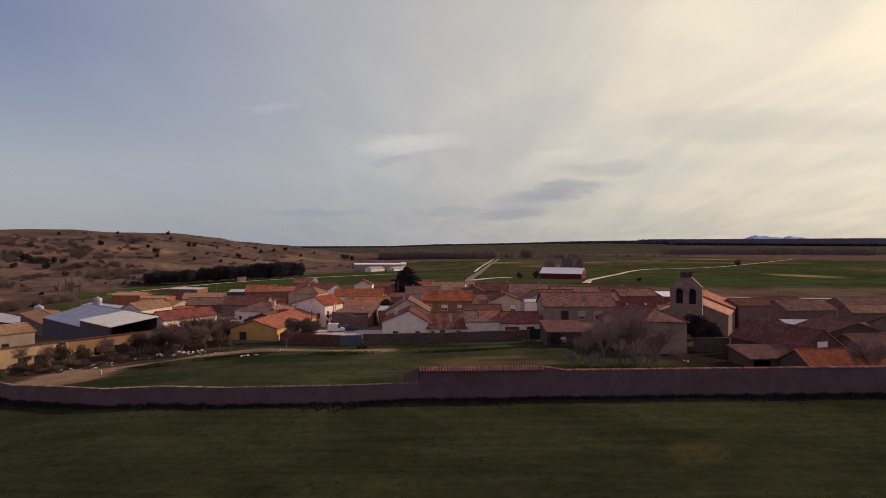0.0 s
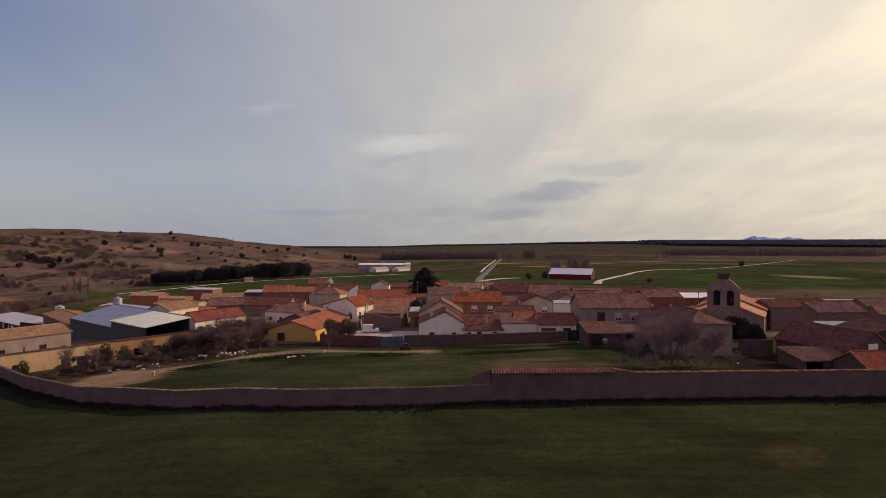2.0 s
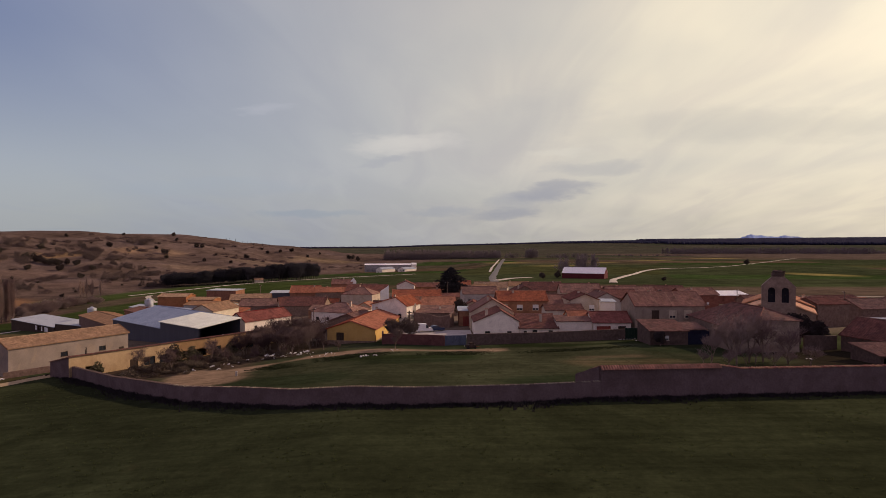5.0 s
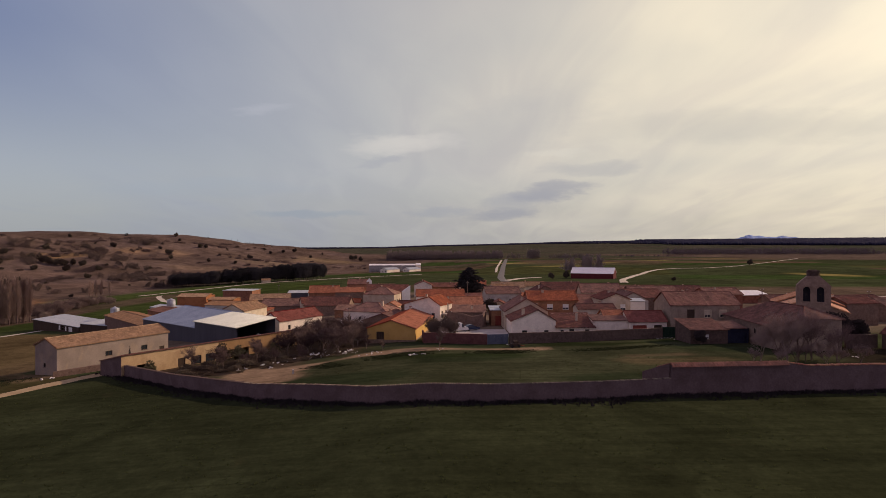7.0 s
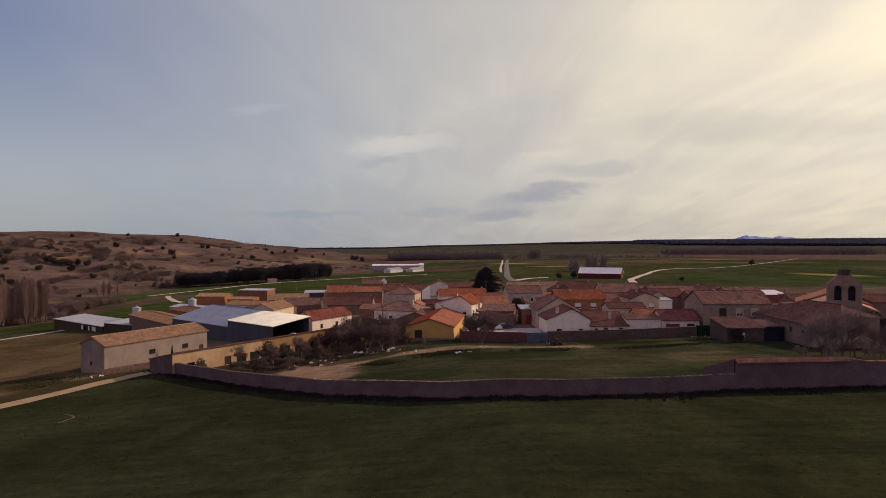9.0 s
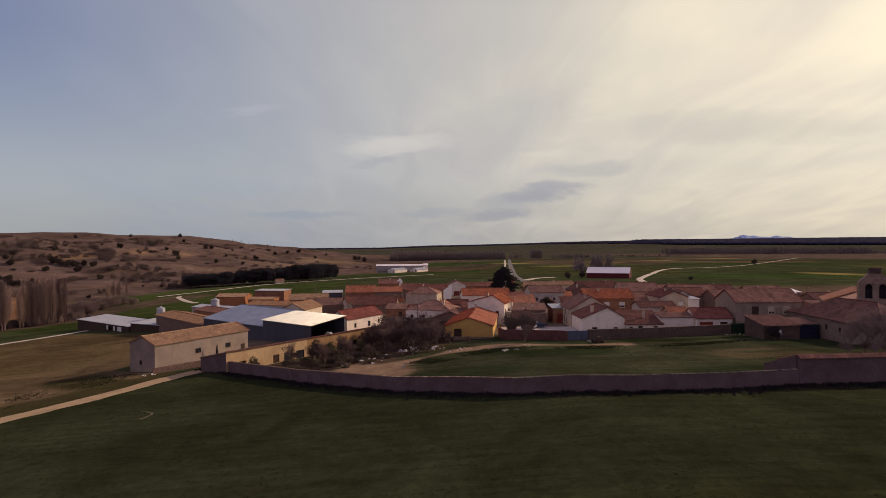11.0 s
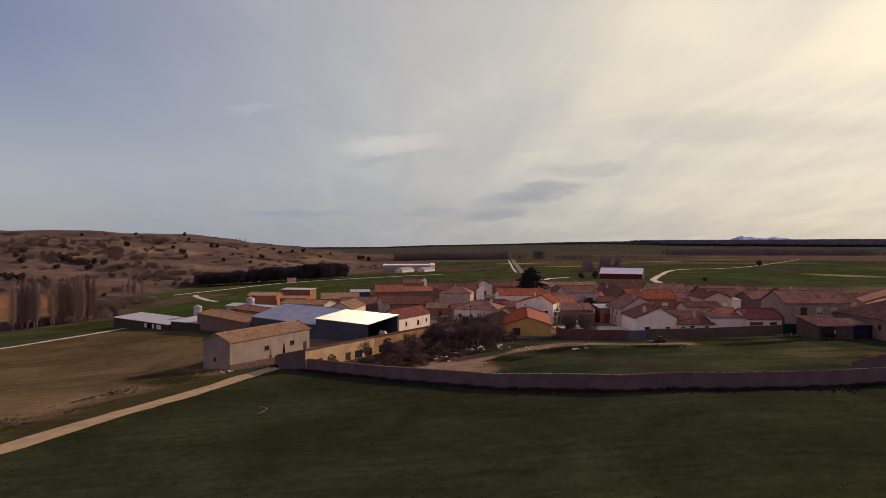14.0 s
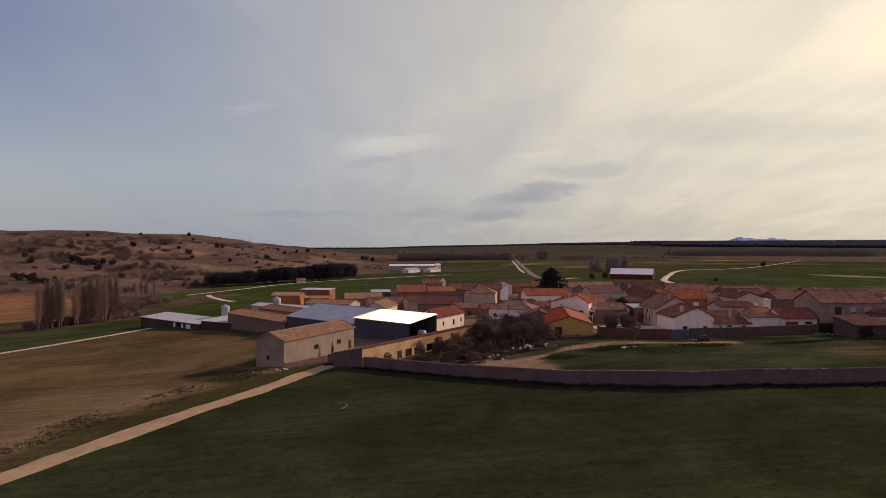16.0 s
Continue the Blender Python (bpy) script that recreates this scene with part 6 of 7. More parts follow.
# brambles and winter scrub on the rubble ground
scrub = tree("low brown winter scrub on rough ground", "shrub", "scrub", stand(-81, 113), stem(0.8, 0.05, 0.1, 3), leafy_geo(51, 1.7, 1.6, 0.9, 700, 0.10, 0.7), BARK, LEAF_WINTER, "winter scrub")
for i in range(40):
    w = rr.uniform(0, 1)
    x, y = -80 + 30 * w + rr.uniform(-7, 7), 109 + 26 * w + rr.uniform(-8, 8)
    if along([(-66, 97), (-64, 104), (-58, 113), (-50, 121), (-41, 124.5)], np.array(x), np.array(y)) < 4.5 or y > 141 or x > -50 or along([(-95.5, 113.6), (-66.5, 152.6)], np.array(x), np.array(y)) < 5.0 or along([(-66, 113), (-58.5, 126), (-54, 130)], np.array(x), np.array(y)) < 3.0:
        continue
    s = rr.uniform(0.6, 1.3)
    c = copy_thing(scrub, stand(x, y, rr.uniform(0, 360), s))
low_q = random.Random(58)
rough = [(-86, 117), (-79, 108), (-70, 108.5), (-61, 117), (-53, 125.5), (-55, 133), (-66, 129), (-77, 124)]
for i in range(130):
    x, y = low_q.uniform(-86, -53), low_q.uniform(108, 133)
    if inside(rough, x, y):
        c = copy_thing(scrub, stand(x, y, low_q.uniform(0, 360), low_q.uniform(0.4, 0.85)))
        c.scale.z *= 0.6
for x, y, s in ((-55.3, 124.8, 1.25), (-58.5, 130.5, 1.3), (-53.0, 131.5, 1.15), (-63.0, 131.5, 1.05)):
    copy_thing(protos[int(-x) % 3], stand(x, y, low_q.uniform(0, 360), s))
olive = tree("olive green bush against the ochre shed", "bush", "bush", stand(-90.5, 114.2), stem(1.3, 0.09, 0.1, 4), leafy_geo(52, 1.7, 1.7, 1.5, 900, 0.17, 1.7), BARK, LEAF_OLIVE, "green bushes by the shed")
for x, y, s in ((-79.5, 122.0, 1.5), (-76.5, 124.5, 1.2), (-71.0, 131, 1.0), (-33.5, 143.5, 0.9)):
    copy_thing(olive, stand(x, y, rr.uniform(0, 360), s))

# small leafy trees in front of the yellow house, and the dark ones by the church
yard_tree = tree("small round-crowned tree beside the yellow house", "tree", "tree", stand(-35.0, 138.0, 0, 1.15), stem(2.4, 0.14, 0.1, 5, 6, 1.2), leafy_geo(53, 2.3, 2.3, 2.1, 4200, 0.11, 3.4, 14), BARK, COPSE, "small yard trees")
for x, y, s in ((-31.0, 137.6, 1.0), (-43, 172, 0.8)):
    copy_thing(yard_tree, stand(x, y, rr.uniform(0, 360), s))
tree("dark evergreen tree beside the church apse", "tree", "tree", stand(55.8, 129.0), stem(3.6, 0.25, 0.1, 6, 7, 1.8), leafy_geo(54, 3.8, 3.2, 3.0, 5600, 0.24, 4.0, 16), BARK, EVERGREEN)
clipped = tree("dark clipped evergreen shrub by the church wall", "shrub", "evergreen_shrub", stand(55.4, 122.6), stem(3.2, 0.2, 0.1, 7, 7, 1.5), leafy_geo(55, 3.3, 2.8, 2.5, 5200, 0.22, 3.7, 16), BARK, EVERGREEN)
tree("round dark evergreen tree in a yard", "tree", "tree", stand(-17.5, 182.0), stem(3.4, 0.2, 0.1, 8, 6, 1.2), leafy_geo(56, 2.8, 2.8, 2.4, 1500, 0.22, 4.9), BARK, LEAF_OAK)

copy_thing(clipped, stand(24.6, 128.4, 70, 0.55))

# bare trees in front of the church
wood, twigs = bare_tree_geo(61, 13.0, 0.72, 6, 3, 0.18)
big = tree("large leafless tree in front of the church", "tree", "bare_tree", stand(31.0, 103.5, 0, 1.1, -1.2), wood, twigs, BARK, TWIG_PALE, "bare trees by the church", "crown")
for i, (x, y, s) in enumerate(((-64, 139, 1.3), (-59, 136, 1.25), (-56, 144, 1.5), (-61, 148, 1.4), (-67, 144, 1.3), (-54, 140, 1.2), (-70, 134, 1.0), (-63, 131, 1.0), (-51.5, 146, 1.3), (-66, 153, 1.3), (-73, 126, 0.9))):
    copy_thing(protos[i % 3], stand(x, y, 47 * i, s))
for x, y, s, a in ((27.5, 101.0, 0.95, 80), (34.0, 104.5, 0.95, 200), (24.5, 104.0, 0.7, 20), (64.5, 91.5, 0.7, 300), (67.5, 92.0, 0.65, 130), (37.0, 102.0, 0.75, 40), (29.0, 106.5, 0.8, 260)):
    copy_thing(big, stand(x, y, a, s, -1.2))
for i in range(9):
    x, y = 23 + i * 2.0 + rr.uniform(-1, 1), 101 + rr.uniform(-3.5, 5.5)
    copy_thing(big, stand(x, y, rr.uniform(0, 360), rr.uniform(0.3, 0.42), -0.6))
# bare shrubs in the meadow by the path
for x, y, s in ((-33.5, 126.0, 0.95), (-50.0, 132.0, 0.7), (-46, 128, 0.5)):
    copy_thing(protos[0], stand(x, y, rr.uniform(0, 360), s))

# cypress by the barn
g = leafy_geo(62, 0.36, 0.36, 2.6, 700, 0.13, 2.8, 14)
cypress = tree("slim dark cypress against the barn wall", "tree", "cypress", stand(-105.0, 135.2, 0, 0.75), stem(1.2, 0.08, 0.02, 9, 0), g, BARK, LEAF_PINE)

# cedar in the middle of the village
rr2 = random.Random(7)
crown = Geo()
for tier in range(15):
    z = 2.6 + tier * 0.86
    R = 9.2 * (1 - (tier / 15.2) ** 2.1) ** 0.75 * (0.85 + 0.15 * min(1, tier / 3)) + 0.3 + rr2.uniform(-0.7, 0.7)
    merge(crown, leafy_geo(700 + tier, R, R, 0.9, int(240 + 60 * R), 0.42, z, 12))
tree("big dark cedar rising above the village roofs", "tree", "cedar", stand(-17.8, 288.0, 0, 0.93), stem(14, 0.45, 0.1, 10, 12, 2.5), crown, BARK, LEAF_PINE)

# pine grove below the hill
pine = tree("dark round-topped stone pine in the grove", "tree", "pine", stand(-270, 606), stem(6.5, 0.3, 0.2, 11, 5, 2.0), leafy_geo(63, 6.3, 6.3, 6.0, 3000, 0.42, 7.4, 20), BARK, LEAF_PINE, "pine grove")
for i in range(95):
    t = rr.random()
    x, y = -302 + 134 * t + rr.uniform(-3, 3), 598 + 62 * t - 34 * t * (1 - t) + rr.uniform(2, 26)
    s = (1.0 + 0.42 * t) * rr.choice((0.75, 0.9, 1.0, 1.08, 1.15))
    copy_thing(pine, stand(x, y, rr.uniform(0, 360), s))

# poplars and winter woods along the stream
def poplar_geo(seed, h):
    """A leafless poplar: straight stem, steep limbs from low down, a brush of fine twigs."""
    q = random.Random(seed)
    wood, twigs = Geo(), Geo()
    wood.tube((0, 0, 0), (0.15, 0.1, h * 0.55), 0.26, 0.14, 6, False).tube((0.15, 0.1, h * 0.55), (0.1, 0.2, h * 0.97), 0.14, 0.03, 5, False)
    for _ in range(190):
        u = q.uniform(0.06, 0.88)
        w = q.uniform(0, 6.283)
        out = q.uniform(0.2, 0.5)
        d = Vector((math.cos(w) * out, math.sin(w) * out, 1)).normalized()
        a = Vector((0.15, 0.1, h * u))
        n = h * q.uniform(0.12, 0.34) * (1.1 - 0.75 * u)
        b = a + d * n
        twigs.tube(a, b, 0.045, 0.02, 3, False)
        for _ in range(9):
            c = a + d * n * q.uniform(0.15, 0.95)
            e = (d + Vector((q.uniform(-1, 1), q.uniform(-1, 1), q.uniform(-0.2, 0.5))) * 0.5).normalized()
            twigs.tube(c, c + e * n * q.uniform(0.25, 0.55), 0.022, 0.009, 3, False)
    return wood, twigs


wood, twigs = poplar_geo(64, 20)
poplar = tree("tall grey-brown leafless poplar by the stream", "tree", "poplar", stand(-314, 366), wood, twigs, TWIG, TWIG_POPLAR, "poplars by the stream", "crown")
for x, y, s in ((-266, 277, 1.15), (-264, 281, 1.2), (-262, 286, 1.25), (-268, 284, 1.1), (-260, 283, 1.2), (-249, 304, 1.25), (-246, 309, 1.2), (-250, 310, 1.15)):
    copy_thing(poplar, stand(x, y, rr.uniform(0, 360), s))
for i in range(18):
    t = rr.random()
    x, y = -265 + 17 * t + rr.uniform(-2, 2), 279 + 29 * t + rr.uniform(-4, 6)
    copy_thing(poplar, stand(x, y, rr.uniform(0, 360), rr.uniform(0.95, 1.25)))
for x, y, s in ((-330, 517, 1.1), (-333, 513, 1.0), (-327, 521, 1.05), (-336, 522, 0.9), (-322, 524, 0.95), (-331, 526, 0.8)):
    copy_thing(poplar, stand(x, y, rr.uniform(0, 360), s * 0.75))
# scrub woods on the valley side
brush = tree("brown leafless thicket on the valley side", "shrub", "valley_scrub", stand(-270, 430), stem(2, 0.12, 0.2, 12), leafy_geo(65, 4.5, 4.5, 2.8, 2600, 0.17, 2.4, 14), BARK, VALLEY, "scrub on the valley side")
for i in range(70):
    t = rr.random()
    x, y = -268 - 30 * t + rr.uniform(-12, 12), 345 + 110 * t + rr.uniform(-16, 16)
    copy_thing(brush, stand(x, y, rr.uniform(0, 360), rr.uniform(0.5, 1.3)))

for i in range(30):
    t = rr.random()
    copy_thing(brush, stand(-272 + 26 * t + rr.uniform(-9, 7), 278 + 44 * t + rr.uniform(-2, 10), rr.uniform(0, 360), rr.uniform(0.45, 0.9)))

# junipers and oaks scattered over the hill
oak = tree("dark juniper bush on the dry hillside", "bush", "juniper", stand(-426, 880), stem(2, 0.2, 0.1, 13), leafy_geo(66, 4.2, 4.2, 3.3, 650, 0.55, 3.0), BARK, LEAF_OAK, "junipers on the hill")
hill_low = [(-540, 684, 0.95), (-515, 657, 1.25), (-551, 714, 1.2), (-509, 700, 1.3), (-503, 704, 1.3), (-478, 658, 1.05), (-543, 778, 1.4), (-491, 694, 1.3), (-482, 690, 1.4), (-474, 690, 1.35), (-466, 691, 1.4), (-459, 698, 1.25), (-448, 698, 1.2), (-451, 672, 1.2), (-409, 640, 1.0), (-423, 686, 1.05), (-427, 709, 0.75), (-526, 909, 1.4), (-448, 922, 1.5), (-476, 580, 1.3), (-468, 584, 1.3), (-494, 598, 0.85), (-448, 560, 1.2), (-441, 563, 1.1), (-458, 605, 0.65)]
hill_high = [(-352, 518, 0.55), (-398, 757, 0.75), (-617, 950, 1.0), (-546, 1174, 1.3), (-434, 1010, 1.2), (-426, 1013, 1.2), (-371, 881, 1.0), (-472, 946, 0.9), (-350, 1011, 1.4), (-332, 883, 0.85), (-367, 1158, 0.8), (-347, 1127, 1.05), (-329, 1150, 1.05), (-311, 1167, 1.3), (-272, 1132, 1.0), (-267, 1223, 0.85), (-210, 1244, 1.6), (-203, 1249, 1.5), (-188, 1217, 1.6), (-413, 1081, 0.65), (-520, 1130, 1.0), (-600, 1090, 0.9), (-500, 640, 0.5), (-437, 640, 0.6)]
for x, y, s in hill_low + hill_high:
    copy_thing(oak, stand(x, y, rr.uniform(0, 360), s * 0.95, -0.7))
for i in range(14):
    d, s = 40 + 420 * rr.random(), rr.uniform(-420, 520)
    copy_thing(oak, stand(-290 - 0.93 * d + 0.37 * s, 600 + 0.37 * d + 0.93 * s, rr.uniform(0, 360), rr.choice((0.25, 0.35, 0.45, 0.6)), -0.4))
def brushwood(name, label, spots, seed, tall, leaf, clumps, material):
    """Uneven brush: mounds of small twig clumps in one mesh."""
    g = Geo()
    for k, (x, y, s) in enumerate(spots):
        z = ground_at(x, y) - 0.3
        c = leafy_geo(seed + k, 6.5 * s, 6.5 * s, tall * s, clumps, leaf, 0.55 * tall * s, 9)
        o = len(g.v)
        g.v += [(x + a, y + b, z + e) for a, b, e in c.v]
        g.f += [tuple(i + o for i in f) for f in c.f]
    tagged(new(name, mesh_of(name, g.v, g.f, material)), label, "brushwood", kind="stuff")


def slope_spot(d, s, size):
    return (-290 - 0.93 * d + 0.37 * s, 600 + 0.37 * d + 0.93 * s, size)


spots = [slope_spot(20 + 420 * rr.random(), rr.uniform(-420, 500), rr.uniform(0.5, 1.4)) for i in range(110)]
# thickets that follow the hedge banks across the slope
for d0, s0, s1, count in ((70, -260, -120, 26), (150, -120, 60, 34), (95, 60, 160, 20), (235, 20, 190, 34), (300, -60, 240, 34), (190, 260, 420, 16), (330, 300, 430, 16), (380, 60, 300, 30)):
    for i in range(count):
        s = rr.uniform(s0, s1)
        spots.append(slope_spot(d0 + 14 * math.sin(s / 37.0) + rr.uniform(-9, 9), s, rr.uniform(0.8, 1.6)))
brushwood("hill_brush", "mauve brown leafless brush on the dry hillside", spots, 900, 2.3, 0.42, 240, BRUSH)
# taller leafless copses in the gullies and below the ochre fields
copses = [(-517, 690, 1.0), (-505, 686, 0.8), (-513, 676, 0.7), (-470, 754, 0.9), (-503, 831, 1.0), (-529, 859, 0.9), (-493, 911, 0.6), (-382, 656, 0.9), (-371, 650, 0.9), (-381, 684, 0.8), (-350, 661, 0.8), (-325, 614, 0.7), (-376, 713, 0.7), (-405, 751, 0.9), (-419, 728, 0.8), (-516, 963, 1.2), (-506, 970, 1.1), (-495, 969, 1.0), (-582, 780, 1.0), (-571, 780, 0.9), (-587, 756, 1.0), (-569, 719, 0.8), (-442, 761, 0.9), (-448, 739, 0.8), (-520, 786, 0.8), (-573, 818, 1.0), (-365, 729, 0.6), (-322, 637, 0.6), (-348, 558, 0.7), (-420, 554, 0.6), (-407, 550, 0.6)]
spots = []
for x, y, s in copses:
    for i in range(6):
        spots.append((x + rr.uniform(-15, 15), y + rr.uniform(-15, 15), s * rr.uniform(0.6, 1.15)))
brushwood("hill_copse", "grey-brown leafless copses in the gullies of the hill", spots, 3000, 6.0, 0.40, 330, COPSE)
# small dark conifers along the ridge of the hill
for i in range(34):
    t = rr.random()
    x, y = -468 + 110 * t + rr.uniform(-4, 4), 1198 + 185 * t + rr.uniform(-14, 14)
    copy_thing(cypress, stand(x, y, rr.uniform(0, 360), rr.choice((0.8, 1.0, 1.3, 1.6)), -0.3))


# trees on the plain: bare rows by the road, dark ones round the red shed
for x, y, s in ((81, 517, 1.0), (65, 502, 0.85), (435, 873, 1.3), (150, 452, 0.5)):
    copy_thing(oak, stand(x, y, rr.uniform(0, 360), s))


def far_rows(name, label, rows, material, seed, slim=0.45, broad=0.8):
    """Far woods: thousands of small rough crowns in one mesh."""
    q = random.Random(seed)
    g = Geo()
    for (ax, ay), (bx, by), depth, count, lo, hi in rows:
        for _ in range(count):
            t = q.random()
            x, y = ax + (bx - ax) * t + q.uniform(-1, 1) * depth * 0.2, ay + (by - ay) * t + q.uniform(-1, 1) * depth
            z = ground_at(x, y) - 0.5
            h = q.uniform(lo, hi)
            w = h * q.uniform(slim, broad)
            k = len(g.v)
            n = 5
            for zz, rad in ((0.12, 0.55), (0.45, 1.0), (0.8, 0.7)):
                for i in range(n):
                    a = 6.283 * i / n + q.uniform(-0.3, 0.3)
                    g.v.append((x + w * 0.5 * rad * math.cos(a), y + w * 0.5 * rad * math.sin(a), z + h * zz + q.uniform(-0.08, 0.08) * h))
            g.v.append((x, y, z + h))
            for j in range(2):
                g.f += [(k + j * n + i, k + j * n + (i + 1) % n, k + (j + 1) * n + (i + 1) % n, k + (j + 1) * n + i) for i in range(n)]
            g.f += [(k + 2 * n + i, k + 2 * n + (i + 1) % n, k + 3 * n) for i in range(n)]
    ob = new(name, mesh_of(name, g.v, g.f, material, True))
    tagged(ob, label, "woods", kind="stuff")


# twig colour raised well above bark: the air haze is painted in
FAR_ROWS = leaf_surface("far_winter_trees", (0.20, 0.165, 0.165), (0.25, 0.21, 0.205), scale=0.02)
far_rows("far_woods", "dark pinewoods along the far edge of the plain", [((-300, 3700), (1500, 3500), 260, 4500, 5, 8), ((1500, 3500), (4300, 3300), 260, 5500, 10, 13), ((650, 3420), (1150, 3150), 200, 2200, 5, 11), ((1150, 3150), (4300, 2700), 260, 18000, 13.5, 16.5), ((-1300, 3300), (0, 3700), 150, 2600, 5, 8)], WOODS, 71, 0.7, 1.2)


# leafless windbreaks and roadside clumps on the plain: slim crowns of fine upright twigs
def bare_belt(name, label, rows, material, seed):
    q = random.Random(seed)
    g = Geo()
    for (ax, ay), (bx, by), depth, count, lo, hi in rows:
        for _ in range(count):
            t = q.random()
            x, y = ax + (bx - ax) * t, ay + (by - ay) * t + q.uniform(-1, 1) * depth
            z = ground_at(x, y) - 0.3
            h = q.uniform(lo, hi)
            w = h * q.uniform(0.2, 0.36)
            g.tube((x, y, z), (x, y, z + h * 0.8), 0.28, 0.08, 3, False)
            for _ in range(46):
                u, a = q.uniform(0.1, 0.97), q.uniform(0, 6.283)
                k = w * (1.15 - u) * q.uniform(0.3, 1.0)
                c = Vector((x + k * math.cos(a), y + k * math.sin(a), z + h * u))
                g.tube(c, c + Vector((0.5 * k * math.cos(a), 0.5 * k * math.sin(a), h * q.uniform(0.04, 0.09))), 0.42, 0.08, 3, False)
    tagged(new(name, mesh_of(name, g.v, g.f, material)), label, "woods", kind="stuff")


bare_belt("road_belt", "brown leafless woods along the road on the plain", [((-135, 1262), (-20, 1300), 30, 330, 12, 22), ((-20, 1300), (118, 1330), 30, 330, 11, 20), ((175, 1330), (200, 1335), 14, 36, 14, 23), ((128, 1340), (170, 1345), 14, 16, 8, 15), ((225, 1350), (330, 1380), 16, 60, 5, 12)], FAR_ROWS, 75)
bare_belt("field_woods", "low brown woods between the far fields", [((640, 1720), (1180, 1640), 50, 800, 10, 20), ((1180, 1640), (1600, 1600), 40, 260, 6, 12), ((420, 1500), (620, 1480), 12, 60, 3, 6)], FAR_ROWS, 74)
bare_belt("shed_belt", "brown leafless trees behind the far red shed", [((120, 700), (131, 702), 8, 16, 11, 19), ((141, 704), (167, 708), 8, 30, 13, 21)], FAR_ROWS, 76)


# far mountains, their blue haze painted as surface colour
def mountains():
    q = random.Random(73)
    g = Geo()
    n = 220
    x0, x1, y0 = 1900.0, 4300.0, 4480.0
    prev = None
    for i in range(n + 1):
        u = i / n
        x = x0 + (x1 - x0) * u
        peak = 24
        for c, w, hgt in ((0.165, 0.030, 13), (0.205, 0.024, 17), (0.228, 0.016, 24), (0.258, 0.024, 26), (0.300, 0.028, 20), (0.345, 0.03, 25), (0.385, 0.022, 15), (0.425, 0.04, 7), (0.485, 0.035, 13), (0.53, 0.03, 6)):
            peak += 1.5 * hgt * math.exp(-((u - c) / w) ** 2)
        peak += 2.0 * math.sin(i * 0.71) + 2.0 * math.sin(i * 0.43 + 1) + 1.0 * math.sin(i * 1.9) + q.uniform(-0.8, 0.8)
        row = [(x, y0, -40.0), (x, y0 + 60, 20 + 0.35 * peak), (x + q.uniform(-8, 8), y0 + 140, 18 + peak), (x, y0 + 260, -40.0)]
        if prev:
            for a in range(3):
                g.face(prev[a], row[a], row[a + 1], prev[a + 1])
        prev = row
    tagged(part("backdrop_mountains", g, MOUNTAIN), "hazy blue snow-flecked mountains on the horizon", "mountains", kind="structure")


mountains()


# ---------------------------------------------------------------- litter and small things
def rubble_pile(x, y, count, spread, size, seed, flat=0.4):
    q = random.Random(seed)
    t = thing("rubble_pile", "heap of pale rubble and litter on the rough ground", "rubble", pose(x, y, ground_at(x, y) + 0.02), group="rubble heaps")
    size *= 0.8
    for _ in range(count):
        u, v = q.gauss(0, spread), q.gauss(0, spread)
        m = pose(u, v, ground_at(x + u, y + v) - ground_at(x, y) + q.uniform(0.02, size * 0.3), q.uniform(-25, 25), q.uniform(-25, 25), q.uniform(0, 360))
        a, b, c = size * q.uniform(0.5, 1.5), size * q.uniform(0.4, 1.0), size * flat * q.uniform(0.4, 1.2)
        part("block", Geo().box(-a / 2, -b / 2, -c / 2, a / 2, b / 2, c / 2, m, cut=c * 0.25), RUBBLE, t)


for i, spot in enumerate(((-38.6, 116.4, 9, 0.7, 0.5), (-58.5, 126.0, 12, 1.5, 0.55), (-55.5, 128.5, 8, 1.2, 0.7), (-61.5, 122.5, 5, 1.2, 0.5), (-66.0, 113.5, 3, 0.9, 0.6), (-71.5, 112.0, 3, 0.8, 0.7),
                          (-66.5, 118.5, 4, 0.9, 0.5), (-75.0, 115.0, 3, 0.8, 0.6), (-57.0, 124.5, 5, 1.0, 0.3), (-48.5, 122.0, 5, 1.6, 0.3), (-34.0, 122.8, 5, 1.4, 0.3), (-18.5, 128.5, 5, 0.9, 0.3),
                          (22.0, 138.8, 16, 1.6, 0.4), (-113.5, 119.5, 6, 0.8, 0.5), (-72, 121, 4, 0.8, 0.5), (44.5, 108, 4, 0.6, 0.4), (-46.5, 124.0, 5, 0.9, 0.3), (-52.0, 126.5, 4, 0.8, 0.35), (-57.8, 129.6, 9, 1.1, 0.9), (-61.0, 127.0, 5, 0.9, 0.75), (-53.6, 129.4, 4, 0.7, 0.8), (-68.5, 116.0, 3, 0.8, 0.8))):
    rubble_pile(*spot, 80 + i)

# discarded machine by the gate
t = thing("scrap_machine", "dark rusty scrap machine by the yard gate", "scrap", pose(-17.2, 125.3, ground_at(-17.2, 125.3), 0, 0, 10))
part("body", Geo().box(-1.1, -0.6, 0.25, 0.9, 0.6, 0.95, cut=0.12), DARK, t)
part("hopper", Geo().box(-0.4, -0.45, 0.95, 0.6, 0.45, 1.4, cut=0.1), DARK, t)
for u in (-0.8, 0.7):
    part("wheel", Geo().tube((u, -0.72, 0.33), (u, -0.6, 0.33), 0.33, 0.33, 12), RUBBER, t)
    part("wheel", Geo().tube((u, 0.6, 0.33), (u, 0.72, 0.33), 0.33, 0.33, 12), RUBBER, t)
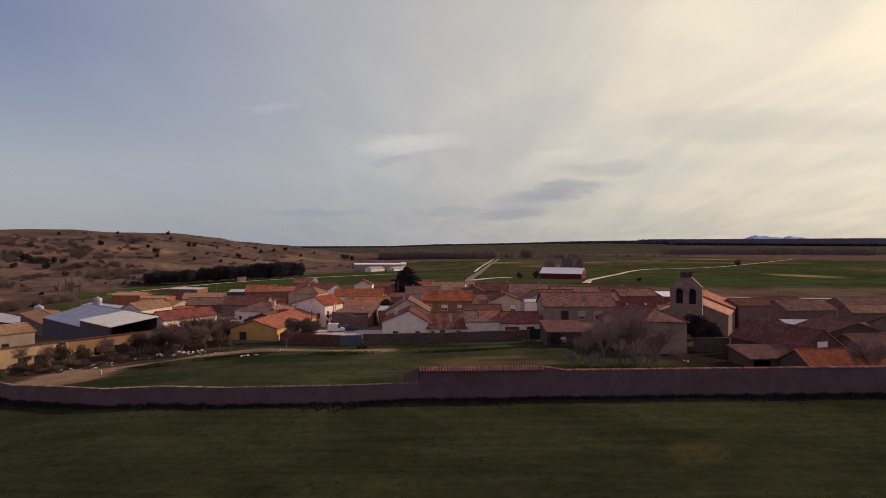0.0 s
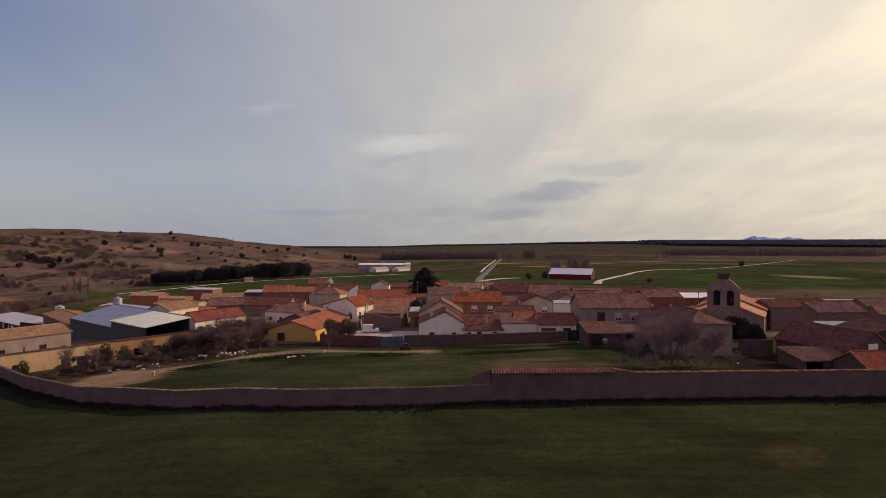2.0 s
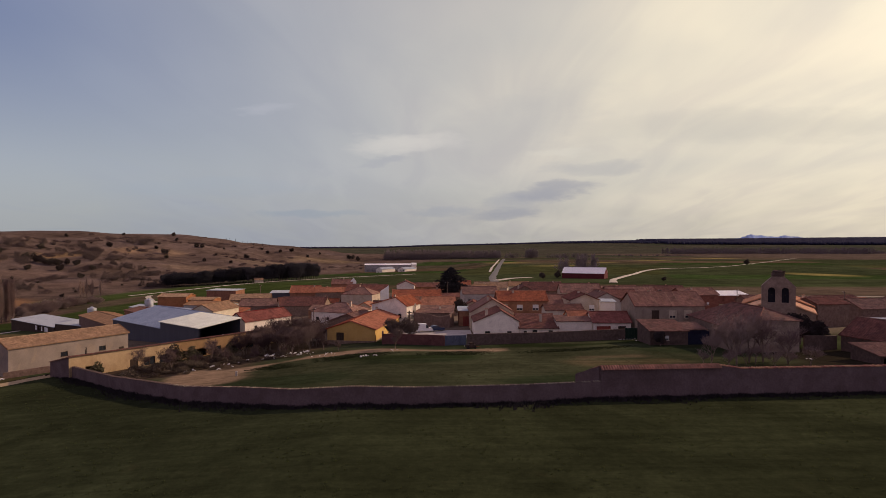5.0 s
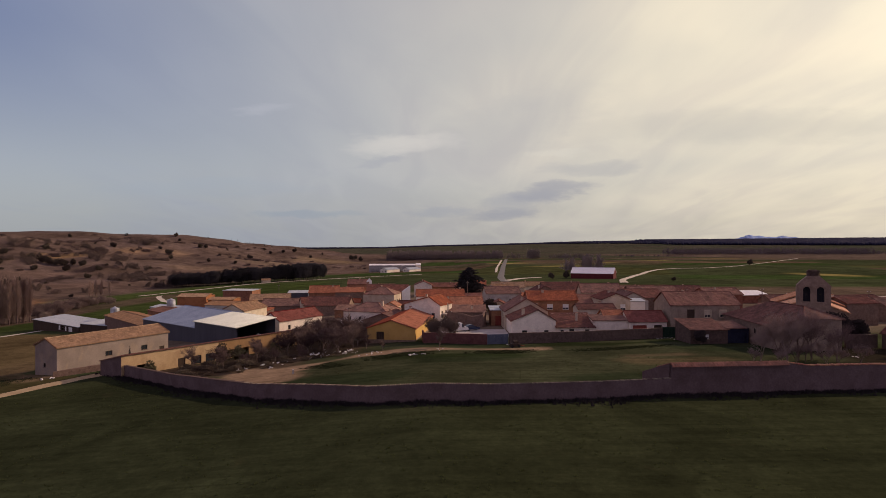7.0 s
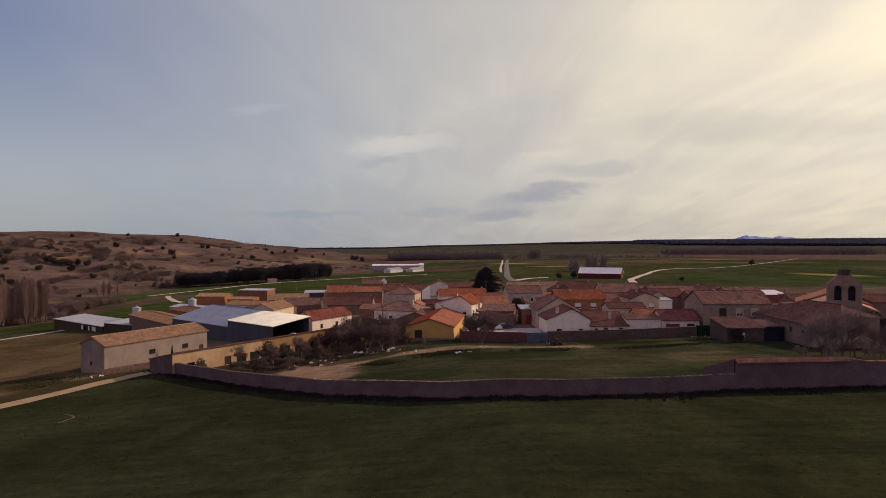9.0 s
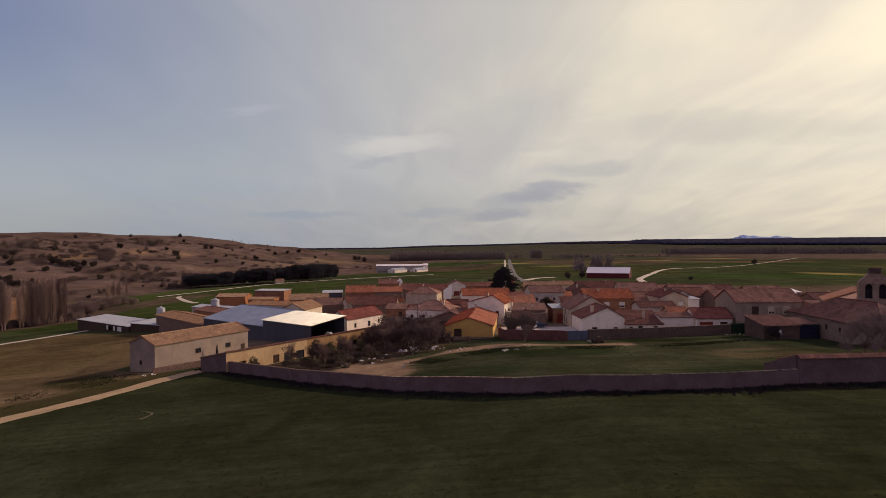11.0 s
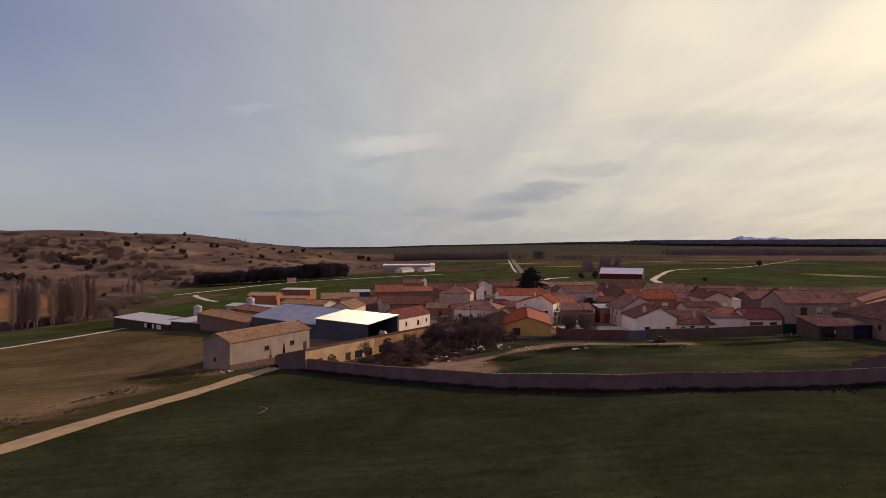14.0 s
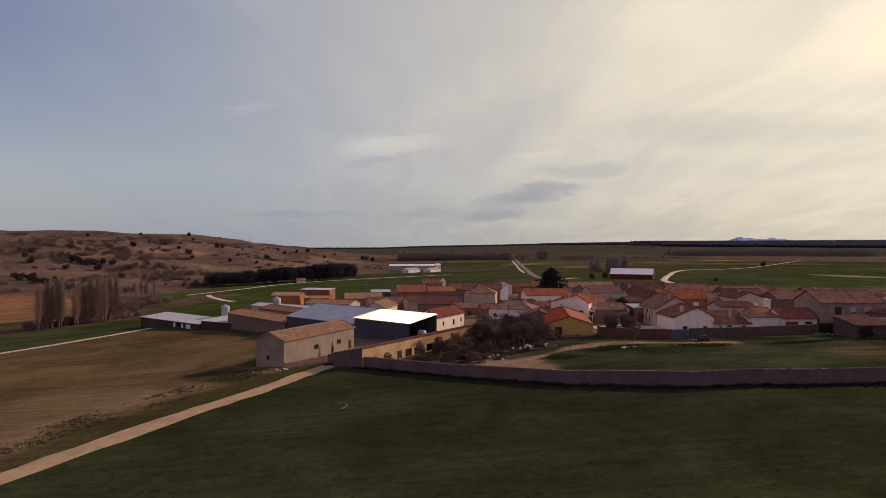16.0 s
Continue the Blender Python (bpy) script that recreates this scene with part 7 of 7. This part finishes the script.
part("drawbar", Geo().tube((0.9, 0, 0.5), (2.2, 0, 0.2), 0.06, 0.05, 6), RUST, t)

# concrete marker post by the inner path
t = thing("marker_post", "short pale concrete marker post by the path", "post", pose(-59.6, 102.7, ground_at(-59.6, 102.7) - 0.1, 3, 2, 15))
part("shaft", Geo().box(-0.16, -0.16, 0, 0.16, 0.16, 0.95, cut=0.05), CONCRETE, t)

# white bags in the open barn
for i, (x, y) in enumerate(((-82.6, 161.2), (-83.6, 162.8))):
    t = thing("feed_bag", "big white woven feed bag in the open barn", "bag", pose(x, y, ground_at(x, y), 0, 0, 20 * i))
    part("sack", Geo().lathe([(0.75, 0.0), (0.85, 0.5), (0.8, 1.3), (0.5, 1.7), (0.2, 1.9)], 12), WHITE, t, smooth=True)

# white parked trailer beside the red-roofed store
t = thing("trailer", "white box trailer parked behind the thicket", "trailer", pose(-58.5, 170.5, ground_at(-58.5, 170.5), 0, 0, 15))
part("box", Geo().box(-3.4, -1.2, 0.8, 3.4, 1.2, 3.0, cut=0.08), CAR_WHITE, t)
for u in (-1.6, -0.6):
    part("wheel", Geo().tube((u, -1.15, 0.45), (u, -0.9, 0.45), 0.45, 0.45, 12), RUBBER, t)
    part("wheel", Geo().tube((u, 0.9, 0.45), (u, 1.15, 0.45), 0.45, 0.45, 12), RUBBER, t)

# nettles and rank grass along the foot of the boundary wall, coloured dark to deepen its shadow
q = random.Random(91)
g = Geo()
for (ax, ay), (bx, by) in zip(PERIM[:-1], PERIM[1:]):
    run = math.dist((ax, ay), (bx, by))
    dx, dy = (bx - ax) / run, (by - ay) / run
    for i in range(int(run * 30)):
        t = q.random()
        x, y = ax + (bx - ax) * t, ay + (by - ay) * t
        wide = 1.9 + 0.7 * math.sin(x * 0.33) + 0.5 * math.sin(x * 0.11 + 2)
        off = 0.3 + abs(q.gauss(0, 0.5)) * wide
        x, y = x - dy * off, y + dx * off
        z = ground_at(x, y)
        h = q.uniform(0.2, 0.55) * (0.7 + 0.4 * math.sin(x * 0.9) ** 2)
        for _ in range(4):
            w = q.uniform(0, 6.283)
            p = Vector((x + q.uniform(-0.25, 0.25), y + q.uniform(-0.25, 0.25), z - 0.03))
            e = Vector((math.cos(w), math.sin(w), 0)) * 0.07
            g.face(p - e, p + e, p + Vector((q.uniform(-0.25, 0.25), q.uniform(-0.25, 0.25), h)))
tagged(part("rank_grass", g, RANK), "dark nettles and rank grass along the foot of the wall", "grass", kind="stuff")

# tufts standing proud of the young corn, and rougher tussocks in the meadow
def tussocks(name, label, count, box, keep, size, seed, material):
    q = random.Random(seed)
    g = Geo()
    done = 0
    while done < count:
        x, y = q.uniform(box[0], box[1]), q.uniform(box[2], box[3])
        if not keep(np.array(x), np.array(y)) or math.sin(x * 0.31 + 2 * math.sin(y * 0.23)) + q.uniform(-1, 1) < 0.1:
            continue
        done += 1
        z = ground_at(x, y) - 0.02
        h = size * q.uniform(0.5, 1.5)
        for _ in range(7):
            w = q.uniform(0, 6.283)
            p = Vector((x + q.uniform(-1, 1) * size * 1.2, y + q.uniform(-1, 1) * size * 0.8, z))
            e = Vector((math.cos(w), math.sin(w), 0)) * 0.035
            g.face(p - e, p + e, p + Vector((q.uniform(-0.6, 0.6) * h, q.uniform(-0.6, 0.6) * h, h)))
    tagged(part(name, g, material), label, "grass", kind="stuff")


CORN = leaf_surface("young_corn_blades", (0.040, 0.048, 0.020), (0.058, 0.066, 0.028), thin=0.5)
FIELD = [(140, 80.0), (60, 77), (16, 75.0), (-3, 74), (-27, 71), (-43, 72.5), (-60, 80), (-78, 95), (-100, 118), (-104, 108), (-127, 57), (-150, 22), (120, 30)]
MEADOW = [(20, 79), (-3, 78), (-27, 75), (-43, 76.6), (-58, 84), (-62, 95), (-50, 117), (-30, 120), (-18, 127), (20, 137), (40, 100)]
tussocks("corn_tufts", "tufts of young corn in the dark green field", 4000, (-150, 110, 32, 116), lambda x, y: inside(FIELD, x, y), 0.16, 95, CORN)
tussocks("meadow_tussocks", "rough grass tussocks in the walled meadow", 800, (-62, 40, 75, 137), lambda x, y: inside(MEADOW, x, y), 0.13, 96, CORN)

LUSH = leaf_surface("lush_dark_grass", (0.020, 0.027, 0.013), (0.034, 0.042, 0.019), thin=0.3)
DRY = leaf_surface("dry_verge_grass", (0.075, 0.062, 0.034), (0.13, 0.105, 0.060), thin=0.3)
BELOW_PATH = [(-60, 108), (-52, 117), (-42, 121), (-30, 120), (-12, 121), (4, 124), (20, 130), (20, 126), (0, 119), (-20, 115), (-40, 116), (-54, 106)]
VERGE = [(-115, 121), (-121, 100), (-133.5, 70), (-150, 36), (-158, 38), (-142, 72), (-130, 104), (-123, 124)]
tussocks("path_grass", "lush dark grass clumps below the inner path", 2200, (-62, 22, 104, 132), lambda x, y: inside(BELOW_PATH, x, y), 0.2, 97, LUSH)
tussocks("verge_grass", "dark grass on the verge of the lane", 1300, (-160, -112, 34, 126), lambda x, y: inside(VERGE, x, y), 0.22, 98, LUSH)
tussocks("verge_straw", "dry straw-coloured grass on the verge of the lane", 1000, (-160, -112, 34, 126), lambda x, y: inside(VERGE, x, y), 0.18, 99, DRY)

# cap stones and coping tiles, one by one
coping(low_wall, low_ring, 0.31, cap_piece("cap_stone", (0.55, 0.085), COPING_STONE), "cap_stone", (-62, 0))
coping(high_wall, [p for p in high_ring if p[0] > 12.9], 0.34, cap_piece("coping_tile", (0.75, 0.15), COPING_TILE), "coping_tile", (-4, 60))
